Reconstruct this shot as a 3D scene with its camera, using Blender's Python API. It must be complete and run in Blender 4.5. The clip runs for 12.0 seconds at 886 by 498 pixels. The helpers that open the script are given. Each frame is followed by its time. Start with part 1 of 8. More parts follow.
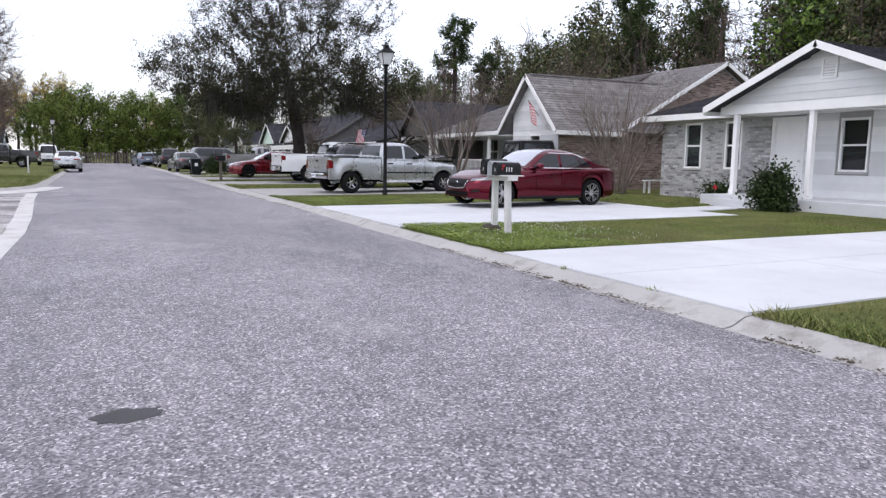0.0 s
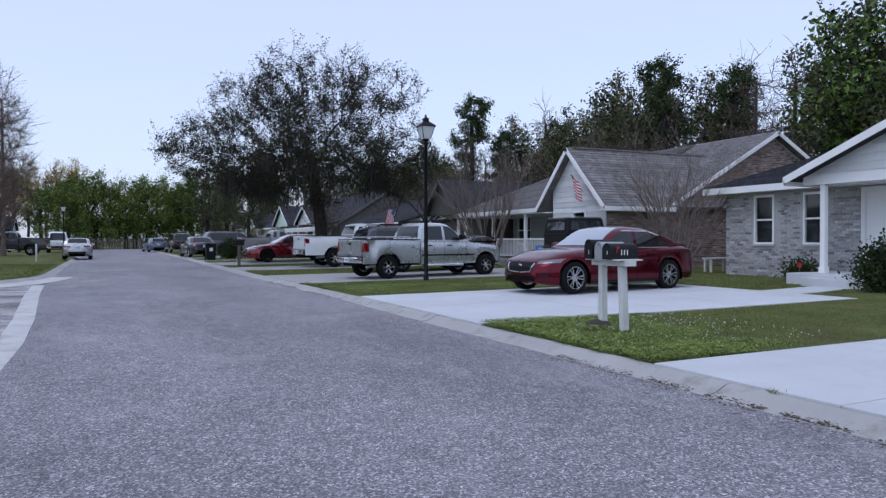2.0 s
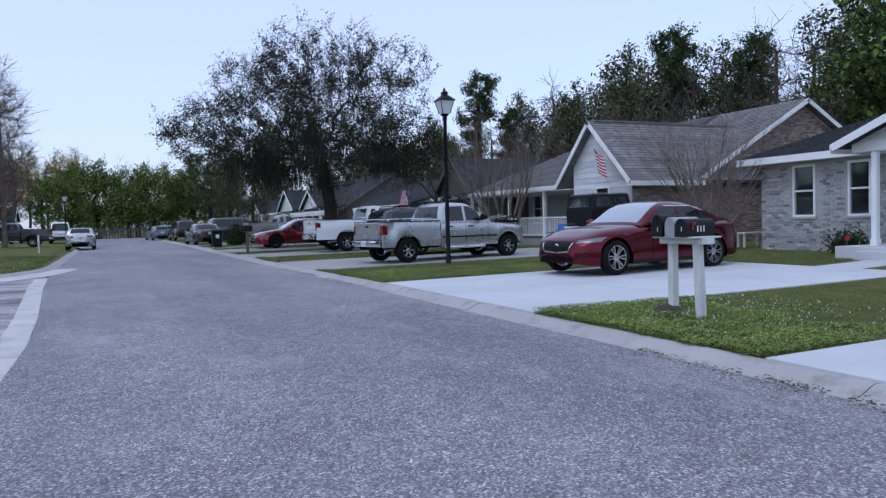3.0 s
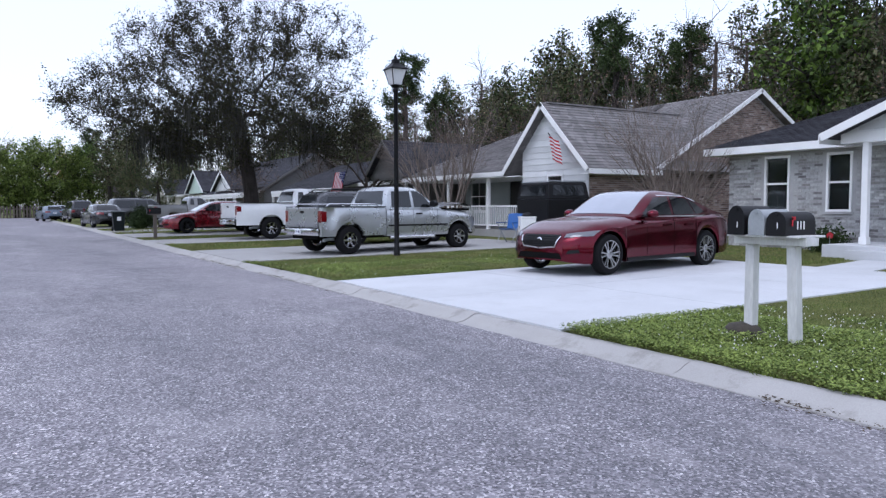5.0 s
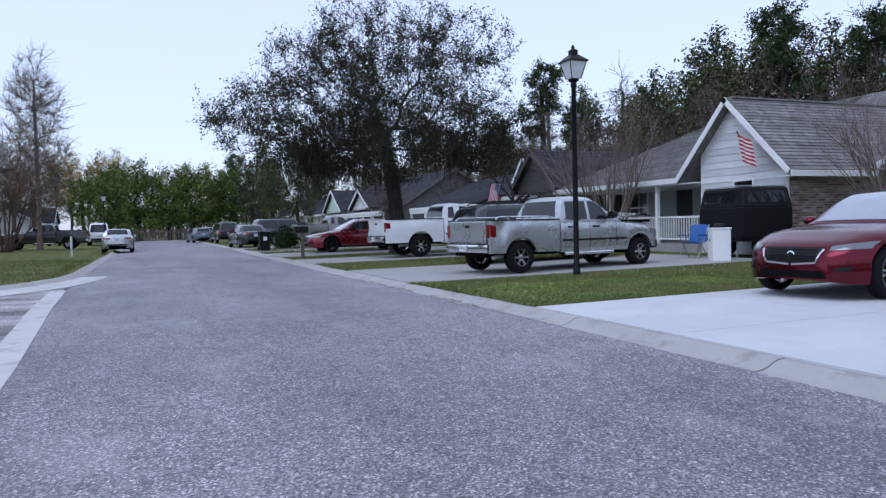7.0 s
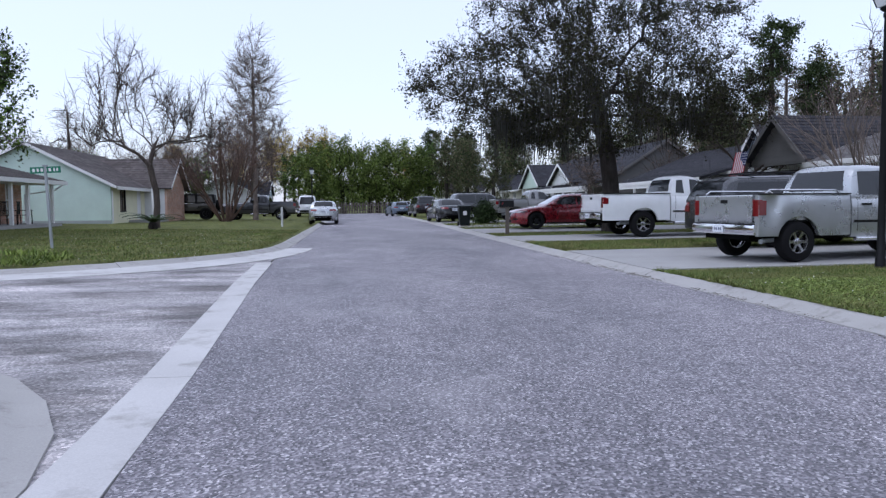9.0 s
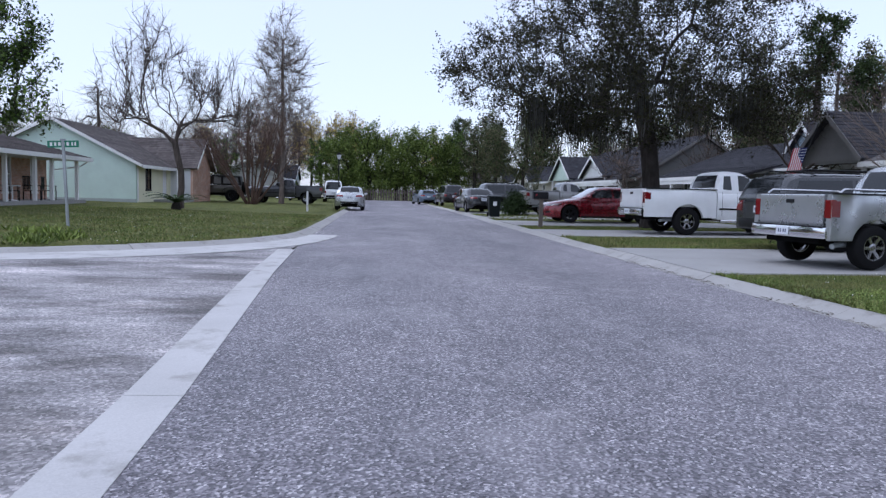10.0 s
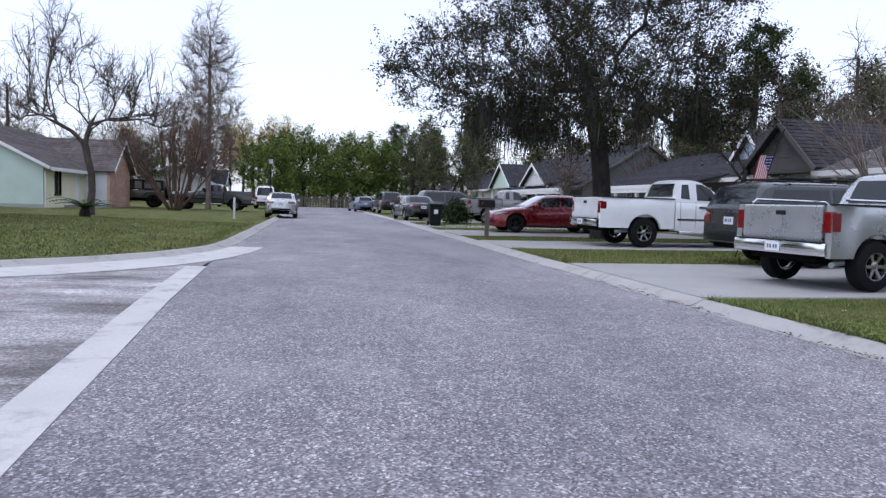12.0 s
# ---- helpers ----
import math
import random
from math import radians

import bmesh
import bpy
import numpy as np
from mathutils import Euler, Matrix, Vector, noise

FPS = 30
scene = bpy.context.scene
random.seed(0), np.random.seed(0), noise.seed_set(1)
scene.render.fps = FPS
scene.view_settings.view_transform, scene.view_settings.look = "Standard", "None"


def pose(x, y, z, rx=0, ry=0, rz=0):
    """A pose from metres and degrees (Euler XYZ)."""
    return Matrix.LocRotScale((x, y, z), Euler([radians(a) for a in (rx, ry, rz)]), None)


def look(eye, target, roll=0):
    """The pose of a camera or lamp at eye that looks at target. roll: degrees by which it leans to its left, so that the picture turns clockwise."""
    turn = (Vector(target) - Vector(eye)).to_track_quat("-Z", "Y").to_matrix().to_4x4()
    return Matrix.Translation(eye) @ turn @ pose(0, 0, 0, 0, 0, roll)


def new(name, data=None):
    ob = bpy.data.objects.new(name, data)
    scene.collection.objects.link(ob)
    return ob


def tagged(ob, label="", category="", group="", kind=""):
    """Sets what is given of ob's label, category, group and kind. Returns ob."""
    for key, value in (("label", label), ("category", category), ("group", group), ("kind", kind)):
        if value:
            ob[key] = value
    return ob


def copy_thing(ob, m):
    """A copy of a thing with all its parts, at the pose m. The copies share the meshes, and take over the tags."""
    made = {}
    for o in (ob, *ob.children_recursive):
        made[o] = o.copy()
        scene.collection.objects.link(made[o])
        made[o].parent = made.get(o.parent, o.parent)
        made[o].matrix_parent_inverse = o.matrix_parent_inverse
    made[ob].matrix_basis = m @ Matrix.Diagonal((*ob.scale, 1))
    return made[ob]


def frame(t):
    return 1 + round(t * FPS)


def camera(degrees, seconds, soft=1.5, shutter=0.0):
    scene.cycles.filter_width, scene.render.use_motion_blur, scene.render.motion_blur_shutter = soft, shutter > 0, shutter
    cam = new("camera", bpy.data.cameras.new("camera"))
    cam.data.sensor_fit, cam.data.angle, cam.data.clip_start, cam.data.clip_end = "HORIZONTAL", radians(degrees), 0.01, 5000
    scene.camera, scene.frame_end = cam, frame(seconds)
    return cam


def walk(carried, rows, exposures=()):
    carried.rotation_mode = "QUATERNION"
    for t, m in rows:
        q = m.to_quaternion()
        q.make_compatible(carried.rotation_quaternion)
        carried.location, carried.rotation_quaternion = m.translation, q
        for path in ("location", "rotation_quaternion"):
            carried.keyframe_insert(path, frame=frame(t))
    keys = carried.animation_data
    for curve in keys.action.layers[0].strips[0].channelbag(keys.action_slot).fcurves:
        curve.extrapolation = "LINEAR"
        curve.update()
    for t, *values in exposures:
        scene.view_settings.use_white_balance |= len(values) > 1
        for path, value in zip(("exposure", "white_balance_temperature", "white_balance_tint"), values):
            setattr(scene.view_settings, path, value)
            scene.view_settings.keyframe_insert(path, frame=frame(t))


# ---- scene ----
cam = camera(63.2, 12.0, soft=1.35)
PATH = [
    (0, (-0.05, 1.979, 1.269), (0.793, 3.776, 1.024), 1.0),
    (0.5, (-0.063, 2.644, 1.307), (0.825, 4.434, 1.212), -2.1),
    (1, (-0.114, 3.303, 1.305), (0.655, 5.148, 1.234), -1.8),
    (1.5, (-0.166, 3.865, 1.301), (0.668, 5.682, 1.261), -0.9),
    (2, (-0.193, 4.518, 1.309), (0.64, 6.336, 1.282), -0.1),
    (2.5, (-0.25, 5.108, 1.298), (0.576, 6.928, 1.245), -0.2),
    (3, (-0.262, 5.72, 1.304), (0.564, 7.54, 1.225), -1.5),
    (3.2, (-0.315, 5.946, 1.293), (0.514, 7.764, 1.194), -1.8),
    (4.8, (-0.083, 7.999, 1.284), (0.949, 9.706, 1.131), -0.4),
    (5, (-0.054, 8.255, 1.308), (0.986, 9.959, 1.19), -0.2),
    (5.5, (-0.036, 8.883, 1.311), (1.038, 10.569, 1.252), -0.8),
    (6, (-0.044, 9.493, 1.305), (0.922, 11.244, 1.267), -1.2),
    (6.5, (-0.128, 10.037, 1.307), (0.721, 11.847, 1.264), -1.0),
    (6.7, (-0.144, 10.264, 1.281), (0.657, 12.096, 1.226), -1.2),
    (8.3, (-0.065, 12.362, 1.159), (0.534, 14.269, 1.096), 0.2),
    (8.5, (-0.11, 12.619, 1.16), (0.48, 14.529, 1.092), 0.7),
    (9, (-0.24, 13.071, 1.165), (-0.007, 15.053, 1.042), -0.4),
    (9.5, (-0.316, 13.623, 1.182), (-0.251, 15.619, 1.086), 1.8),
    (10, (-0.305, 14.097, 1.149), (-0.138, 16.085, 0.996), 1.5),
    (10.5, (-0.354, 14.533, 1.144), (-0.167, 16.514, 0.94), 1.5),
    (11, (-0.302, 14.986, 1.155), (-0.092, 16.965, 0.951), 0.5),
    (11.5, (-0.269, 15.418, 1.15), (0.011, 17.391, 0.97), 1.2),
    (12, (-0.214, 15.985, 1.159), (0.127, 17.952, 1.031), 1.9),
]
walk(cam, [(t, look(eye, target, roll)) for t, eye, target, roll in PATH], [(0.0, 1.72, 6200, 14), (0.6, 1.42, 5950, 14), (1.5, 1.08, 5650, 14), (2.5, 0.99, 5150, 14), (3.2, 1.08, 5150, 14), (4.8, 1.54, 5550, 14), (5.5, 1.40, 5600, 14), (6.7, 1.22, 5300, 14), (8.4, 1.17, 5250, 14), (9.4, 1.38, 5650, 14), (10.1, 1.25, 5420, 14), (11.0, 1.46, 5800, 14), (12.0, 1.50, 5680, 14)])

# ---- world, sun and sky ----
SUN_EL, SUN_AZ = 58.0, -115.0  # degrees; azimuth from +y towards +x
world = bpy.data.worlds.new("sky")
scene.world = world
world.use_nodes = True
wn = world.node_tree.nodes
sky = wn.new("ShaderNodeTexSky")
sky.sky_type, sky.sun_disc = "NISHITA", False
sky.sun_elevation, sky.sun_rotation = radians(SUN_EL), radians(SUN_AZ)
sky.air_density, sky.dust_density, sky.ozone_density = 1.0, 2.0, 2.0
wn["Background"].inputs[1].default_value = 0.12
haze = wn.new("ShaderNodeMix")  # thin high haze that pales the blue
haze.data_type = "RGBA"
haze.inputs[0].default_value, haze.inputs[7].default_value = 0.70, (3.45, 3.3, 3.2, 1.0)
world.node_tree.links.new(sky.outputs[0], haze.inputs[6])
world.node_tree.links.new(haze.outputs[2], wn["Background"].inputs[0])
sun = new("sun", bpy.data.lights.new("sun", "SUN"))
sun.data.energy, sun.data.angle, sun.data.color = 0.30, radians(40), (1.0, 0.965, 0.93)
sun.matrix_world = look((0, 0, 60), (-math.sin(radians(SUN_AZ)) * math.cos(radians(SUN_EL)), -math.cos(radians(SUN_AZ)) * math.cos(radians(SUN_EL)), 60 - math.sin(radians(SUN_EL))))

# ---- materials ----


def rgb(*c):
    return (c[0], c[1], c[2], 1.0)


class Nodes:
    """A small builder of node materials on world-size textures."""

    def __init__(self, name):
        self.m = bpy.data.materials.new(name)
        self.m.use_nodes = True
        self.n, self.l = self.m.node_tree.nodes, self.m.node_tree.links
        self.b = self.n["Principled BSDF"]
        self.pos = self.n.new("ShaderNodeNewGeometry").outputs["Position"]

    def put(self, socket, value):
        if isinstance(value, bpy.types.NodeSocket):
            self.l.new(value, socket)
        else:
            socket.default_value = value

    def noise(self, scale, detail=3.0, rough=0.6, stretch=None):
        t = self.n.new("ShaderNodeTexNoise")
        t.inputs["Scale"].default_value, t.inputs["Detail"].default_value, t.inputs["Roughness"].default_value = scale, detail, rough
        self.l.new(self.scaled(stretch), t.inputs["Vector"])
        return t.outputs["Fac"]

    def scaled(self, stretch):
        if not stretch:
            return self.pos
        v = self.n.new("ShaderNodeVectorMath")
        v.operation = "MULTIPLY"
        self.l.new(self.pos, v.inputs[0])
        v.inputs[1].default_value = stretch
        return v.outputs[0]

    def cells(self, scale, out="Color", feature="F1"):
        t = self.n.new("ShaderNodeTexVoronoi")
        t.feature = feature
        t.inputs["Scale"].default_value = scale
        self.l.new(self.pos, t.inputs["Vector"])
        return t.outputs[out]

    def ramp(self, fac, *stops):
        r = self.n.new("ShaderNodeValToRGB")
        e = r.color_ramp.elements
        while len(e) < len(stops):
            e.new(0.5)
        for el, (p, c) in zip(e, stops):
            el.position, el.color = p, (rgb(*c) if len(c) == 3 else c)
        self.l.new(fac, r.inputs[0])
        return r.outputs[0]

    def mix(self, fac, a, b, mode="MIX"):
        x = self.n.new("ShaderNodeMix")
        x.data_type, x.blend_type = "RGBA", mode
        self.put(x.inputs[0], fac)
        self.put(x.inputs[6], a)
        self.put(x.inputs[7], b)
        return x.outputs[2]

    def math(self, op, a, b):
        x = self.n.new("ShaderNodeMath")
        x.operation = op
        self.put(x.inputs[0], a)
        self.put(x.inputs[1], b)
        return x.outputs[0]

    def random(self):
        return self.n.new("ShaderNodeObjectInfo").outputs["Random"]

    def island(self):
        return self.n.new("ShaderNodeNewGeometry").outputs["Random Per Island"]

    def bump(self, height, strength, distance=0.01):
        x = self.n.new("ShaderNodeBump")
        x.inputs["Strength"].default_value, x.inputs["Distance"].default_value = strength, distance
        self.l.new(height, x.inputs["Height"])
        self.l.new(x.outputs[0], self.b.inputs["Normal"])

    def done(self, color, rough=0.8, metal=0.0, spec=0.5, coat=0.0, coat_rough=0.05):
        self.put(self.b.inputs["Base Color"], color)
        self.put(self.b.inputs["Roughness"], rough)
        self.put(self.b.inputs["Metallic"], metal)
        self.put(self.b.inputs["Specular IOR Level"], spec)
        self.put(self.b.inputs["Coat Weight"], coat)
        self.put(self.b.inputs["Coat Roughness"], coat_rough)
        return self.m


def scaled_colour(c, k):
    return tuple(min(1.0, v * k) for v in c)


def plain(name, c, rough=0.7, metal=0.0, var=0.12, big=1.5, fine=30.0, bump=0.15, spec=0.5, coat=0.0, per=None, stretch=None):
    """A surface with stains at a large scale, grain at a fine one, and a fine relief."""
    w = Nodes(name)
    a = w.ramp(w.noise(big, 4, 0.6, stretch), (0.3, scaled_colour(c, 1 - var)), (0.7, scaled_colour(c, 1 + var)))
    g = w.noise(fine, 3, 0.7, stretch)
    col = w.mix(var, a, w.ramp(g, (0.35, scaled_colour(c, 0.6)), (0.65, scaled_colour(c, 1.4))))
    if per:
        r = w.random() if per == "object" else w.island()
        col = w.mix(1.0, col, w.ramp(r, (0.0, (0.72, 0.72, 0.72)), (1.0, (1.0, 1.0, 1.0))), "MULTIPLY")
    if bump:
        w.bump(g, bump, 0.004)
    return w.done(col, rough, metal, spec, coat)


def asphalt_material():
    w = Nodes("asphalt")
    chips = w.cells(78.0, "Color")
    base = w.ramp(chips, (0.0, (0.06, 0.058, 0.065)), (0.45, (0.17, 0.165, 0.178)), (0.75, (0.32, 0.31, 0.325)), (1.0, (0.76, 0.74, 0.74)))
    wear = w.ramp(w.noise(0.35, 5, 0.65, (1.0, 0.35, 1.0)), (0.32, (0.68, 0.675, 0.70)), (0.68, (1.22, 1.18, 1.19)))
    col = w.mix(1.0, base, wear, "MULTIPLY")
    fine = w.ramp(w.noise(6.0, 4, 0.7), (0.3, (0.8, 0.8, 0.8)), (0.7, (1.15, 1.15, 1.15)))
    col = w.mix(1.0, col, fine, "MULTIPLY")
    pale = w.ramp(w.noise(0.9, 4, 0.6, (1.0, 0.5, 1.0)), (0.56, (0, 0, 0)), (0.72, (0.35, 0.35, 0.35)))
    col = w.mix(pale, col, rgb(0.42, 0.40, 0.41))
    w.bump(w.cells(78.0, "Distance"), 0.55, 0.006)
    return w.done(col, w.ramp(w.noise(0.8, 3), (0.3, (0.62,) * 3), (0.7, (0.85,) * 3)), spec=0.45)


def old_asphalt_material():
    w = Nodes("worn_asphalt")
    chips = w.cells(60.0, "Color")
    base = w.ramp(chips, (0.0, (0.12, 0.118, 0.12)), (0.6, (0.26, 0.255, 0.26)), (1.0, (0.48, 0.46, 0.46)))
    patch = w.ramp(w.noise(0.8, 6, 0.7, (0.6, 1.6, 1.0)), (0.30, (0.55, 0.53, 0.52)), (0.42, (1.0, 0.98, 0.98)), (0.55, (1.35, 1.32, 1.32)), (0.72, (2.3, 2.2, 2.15)))
    col = w.mix(1.0, base, patch, "MULTIPLY")
    dirt = w.ramp(w.noise(0.55, 5, 0.7, (0.7, 1.5, 1.0)), (0.38, (0.5, 0.49, 0.48)), (0.50, (1.0, 1.0, 1.0)), (0.66, (1.3, 1.28, 1.26)))
    col = w.mix(1.0, col, dirt, "MULTIPLY")
    w.bump(w.noise(40, 4, 0.7), 0.6, 0.01)
    return w.done(col, 0.85, spec=0.35)


def concrete_material(name, c, stain=(0.5, 0.48, 0.44), amount=0.35):
    w = Nodes(name)
    a = w.ramp(w.noise(0.7, 5, 0.62), (0.3, scaled_colour(c, 0.86)), (0.7, scaled_colour(c, 1.06)))
    g = w.noise(90, 3, 0.7)
    col = w.mix(0.22, a, w.ramp(g, (0.3, scaled_colour(c, 0.55)), (0.7, scaled_colour(c, 1.3))))
    s = w.ramp(w.noise(2.2, 6, 0.72), (0.52, (0, 0, 0)), (0.75, (amount,) * 3))
    col = w.mix(s, col, rgb(*stain))
    w.bump(w.noise(55, 4, 0.7), 0.25, 0.004)
    return w.done(col, 0.85, spec=0.35)


def grass_ground_material():
    w = Nodes("lawn_soil")
    a = w.ramp(w.noise(1.3, 5, 0.65), (0.25, (0.055, 0.068, 0.02)), (0.5, (0.125, 0.14, 0.042)), (0.75, (0.21, 0.21, 0.075)))
    g = w.ramp(w.noise(45, 4, 0.8), (0.3, (0.35, 0.35, 0.3)), (0.7, (1.4, 1.4, 1.3)))
    col = w.mix(1.0, a, g, "MULTIPLY")
    d = w.ramp(w.noise(0.5, 5, 0.6), (0.55, (0, 0, 0)), (0.75, (0.5, 0.5, 0.5)))
    col = w.mix(d, col, rgb(0.10, 0.085, 0.045))
    w.bump(w.noise(50, 4, 0.8), 0.9, 0.03)
    return w.done(col, 0.95, spec=0.2)


def leaf_material(name, dark, light, rough=0.6, straw=None):
    w = Nodes(name)
    r = w.island()
    col = w.ramp(r, (0.0, dark), (0.8, light), (1.0, straw or light))
    clump = w.ramp(w.noise(0.6, 3), (0.3, (0.7, 0.7, 0.7)), (0.7, (1.25, 1.25, 1.2)))
    col = w.mix(1.0, col, clump, "MULTIPLY")
    if straw:
        dry = w.ramp(w.noise(0.9, 5, 0.7), (0.42, (0.0, 0.0, 0.0)), (0.62, (0.75, 0.75, 0.75)))
        col = w.mix(dry, col, w.ramp(r, (0.0, scaled_colour(straw, 0.35)), (1.0, straw)))
    return w.done(col, rough, spec=0.12)


def bark_material(name, c):
    w = Nodes(name)
    a = w.ramp(w.noise(9, 5, 0.7, (1.0, 1.0, 0.25)), (0.3, scaled_colour(c, 0.5)), (0.7, scaled_colour(c, 1.4)))
    w.bump(w.noise(25, 4, 0.7, (1.0, 1.0, 0.2)), 0.8, 0.02)
    return w.done(a, 0.95, spec=0.2)


def shingle_material(name, c):
    w = Nodes(name)
    a = w.ramp(w.noise(1.1, 5, 0.6), (0.3, scaled_colour(c, 0.8)), (0.7, scaled_colour(c, 1.2)))
    tabs = w.ramp(w.cells(4.5, "Color"), (0.0, (0.65, 0.65, 0.65)), (1.0, (1.25, 1.25, 1.25)))
    col = w.mix(1.0, a, tabs, "MULTIPLY")
    per = w.ramp(w.island(), (0.0, (0.85, 0.85, 0.85)), (1.0, (1.15, 1.15, 1.15)))
    col = w.mix(1.0, col, per, "MULTIPLY")
    w.bump(w.noise(120, 2, 0.8), 0.4, 0.004)
    return w.done(col, 0.9, spec=0.3)


def paint_material(name, c, metal=0.0, rough=0.35, flake=0.0, coat=1.0):
    w = Nodes(name)
    a = w.ramp(w.noise(2.0, 4, 0.6), (0.3, scaled_colour(c, 0.93)), (0.7, scaled_colour(c, 1.05)))
    if flake:
        a = w.mix(flake, a, w.ramp(w.cells(900, "Color"), (0.0, scaled_colour(c, 0.4)), (1.0, scaled_colour(c, 1.8))))
    dust = w.ramp(w.noise(3.5, 5, 0.7), (0.3, (rough * 0.8,) * 3), (0.75, (min(1, rough * 1.35),) * 3))
    return w.done(a, dust, metal, 0.5, coat, 0.03)


def brick_material(name, stops, per="object"):
    w = Nodes(name)
    r = w.random() if per == "object" else w.island()
    col = w.ramp(r, *stops)
    blotch = w.ramp(w.noise(14, 5, 0.75), (0.3, (0.62, 0.62, 0.62)), (0.65, (1.2, 1.2, 1.2)))
    col = w.mix(1.0, col, blotch, "MULTIPLY")
    w.bump(w.noise(60, 4, 0.7), 0.5, 0.006)
    return w.done(col, 0.9, spec=0.25)


def brick_texture_material(name, c1, c2, mortar, swap=False):
    """Brickwork for walls that stay far off."""
    w = Nodes(name)
    sep = w.n.new("ShaderNodeSeparateXYZ")
    w.l.new(w.pos, sep.inputs[0])
    com = w.n.new("ShaderNodeCombineXYZ")
    w.l.new(w.math("ADD", sep.outputs[0], sep.outputs[1]), com.inputs[0])
    w.l.new(sep.outputs[2], com.inputs[1])
    t = w.n.new("ShaderNodeTexBrick")
    w.l.new(com.outputs[0], t.inputs["Vector"])
    t.inputs["Color1"].default_value, t.inputs["Color2"].default_value, t.inputs["Mortar"].default_value = rgb(*c1), rgb(*c2), rgb(*mortar)
    t.inputs["Scale"].default_value, t.inputs["Brick Width"].default_value, t.inputs["Row Height"].default_value, t.inputs["Mortar Size"].default_value = 1.0, 0.21, 0.072, 0.006
    v = w.ramp(w.noise(3, 5, 0.7), (0.3, (0.75,) * 3), (0.7, (1.2,) * 3))
    return w.done(w.mix(1.0, t.outputs[0], v, "MULTIPLY"), 0.9, spec=0.25)


def glass_material(name, tint, rough=0.02):
    w = Nodes(name)
    w.b.inputs["Transmission Weight"].default_value = 1.0
    w.b.inputs["IOR"].default_value = 1.45
    return w.done(rgb(*tint), rough)


MAT = {}
MAT["asphalt"] = asphalt_material()
MAT["old_asphalt"] = old_asphalt_material()
MAT["drive"] = concrete_material("pale_driveway_concrete", (0.53, 0.54, 0.555), (0.38, 0.38, 0.37), 0.35)
MAT["drive_old"] = concrete_material("weathered_driveway_concrete", (0.34, 0.335, 0.325), (0.25, 0.24, 0.22), 0.5)
MAT["kerb"] = concrete_material("kerb_concrete", (0.37, 0.36, 0.345), (0.12, 0.11, 0.09), 0.75)
MAT["gutter"] = concrete_material("gutter_concrete", (0.52, 0.51, 0.50), (0.17, 0.15, 0.13), 0.7)
MAT["lawn"] = grass_ground_material()
MAT["blade"] = leaf_material("grass_blades", (0.04, 0.065, 0.013), (0.17, 0.225, 0.06), straw=(0.27, 0.245, 0.105))
MAT["clover"] = leaf_material("clover", (0.06, 0.095, 0.018), (0.24, 0.30, 0.075))
MAT["flower"] = plain("clover_flowers", (0.75, 0.75, 0.7), 0.8, bump=0)
MAT["soil"] = plain("soil", (0.045, 0.038, 0.03), 0.95, var=0.4, fine=40, bump=0.8)
MAT["litter"] = plain("dead_leaf_litter", (0.10, 0.075, 0.05), 0.95, var=0.4, fine=60, bump=0, per="island")
MAT["white_trim"] = plain("white_trim_paint", (0.78, 0.78, 0.77), 0.55, var=0.05, bump=0.05)
MAT["white_siding"] = plain("white_siding", (0.74, 0.75, 0.75), 0.6, var=0.06, bump=0.05, per="object")
MAT["green_siding"] = plain("pale_green_siding", (0.56, 0.68, 0.60), 0.6, var=0.05, bump=0.05)
MAT["cream"] = plain("cream_siding", (0.74, 0.72, 0.52), 0.6, var=0.05, bump=0.05)
MAT["grey_siding"] = plain("grey_green_siding", (0.36, 0.40, 0.39), 0.65, var=0.07, bump=0.05)
MAT["blue_siding"] = plain("blue_grey_siding", (0.34, 0.42, 0.50), 0.65, var=0.07, bump=0.05)
# siding with the shade behind the oak put into its dark colour
MAT["shaded_taupe"] = plain("shade_darkened_siding", (0.15, 0.145, 0.14), 0.7, var=0.1, bump=0.05)
MAT["beige"] = plain("beige_siding", (0.50, 0.47, 0.41), 0.65, var=0.07, bump=0.05)
MAT["mortar"] = plain("mortar", (0.38, 0.375, 0.37), 0.95, var=0.15, bump=0.3)
MAT["shingle"] = shingle_material("grey_shingles", (0.185, 0.175, 0.172))
MAT["shingle_dark"] = shingle_material("dark_shingles", (0.035, 0.035, 0.042))
MAT["shingle_brown"] = shingle_material("brown_shingles", (0.11, 0.095, 0.09))
MAT["dark_room"] = plain("dim_interior", (0.05, 0.05, 0.05), 0.9)
MAT["glass"] = glass_material("window_glass", (0.75, 0.8, 0.8))
MAT["screen"] = plain("dark_insect_screen", (0.012, 0.013, 0.015), 0.55, var=0.1, bump=0)
MAT["car_glass"] = Nodes("tinted_car_glass").done(rgb(0.012, 0.014, 0.016), 0.03, 0.0, 0.6)
MAT["windshield"] = Nodes("windscreen_glass").done(rgb(0.05, 0.055, 0.06), 0.03, 0.0, 1.0, 1.0, 0.02)
# opaque pale blue-grey sheet with a gloss coat, used as a whole windscreen
MAT["pale_screen"] = plain("pale_windscreen_sheet", (0.30, 0.325, 0.38), 0.25, 0.0, var=0.06, bump=0, spec=0.8, coat=1.0)
MAT["tyre"] = plain("tyre_rubber", (0.009, 0.009, 0.010), 0.9, var=0.2, fine=60, spec=0.15)
MAT["rim"] = plain("alloy", (0.46, 0.46, 0.47), 0.25, 0.95, var=0.08, bump=0)
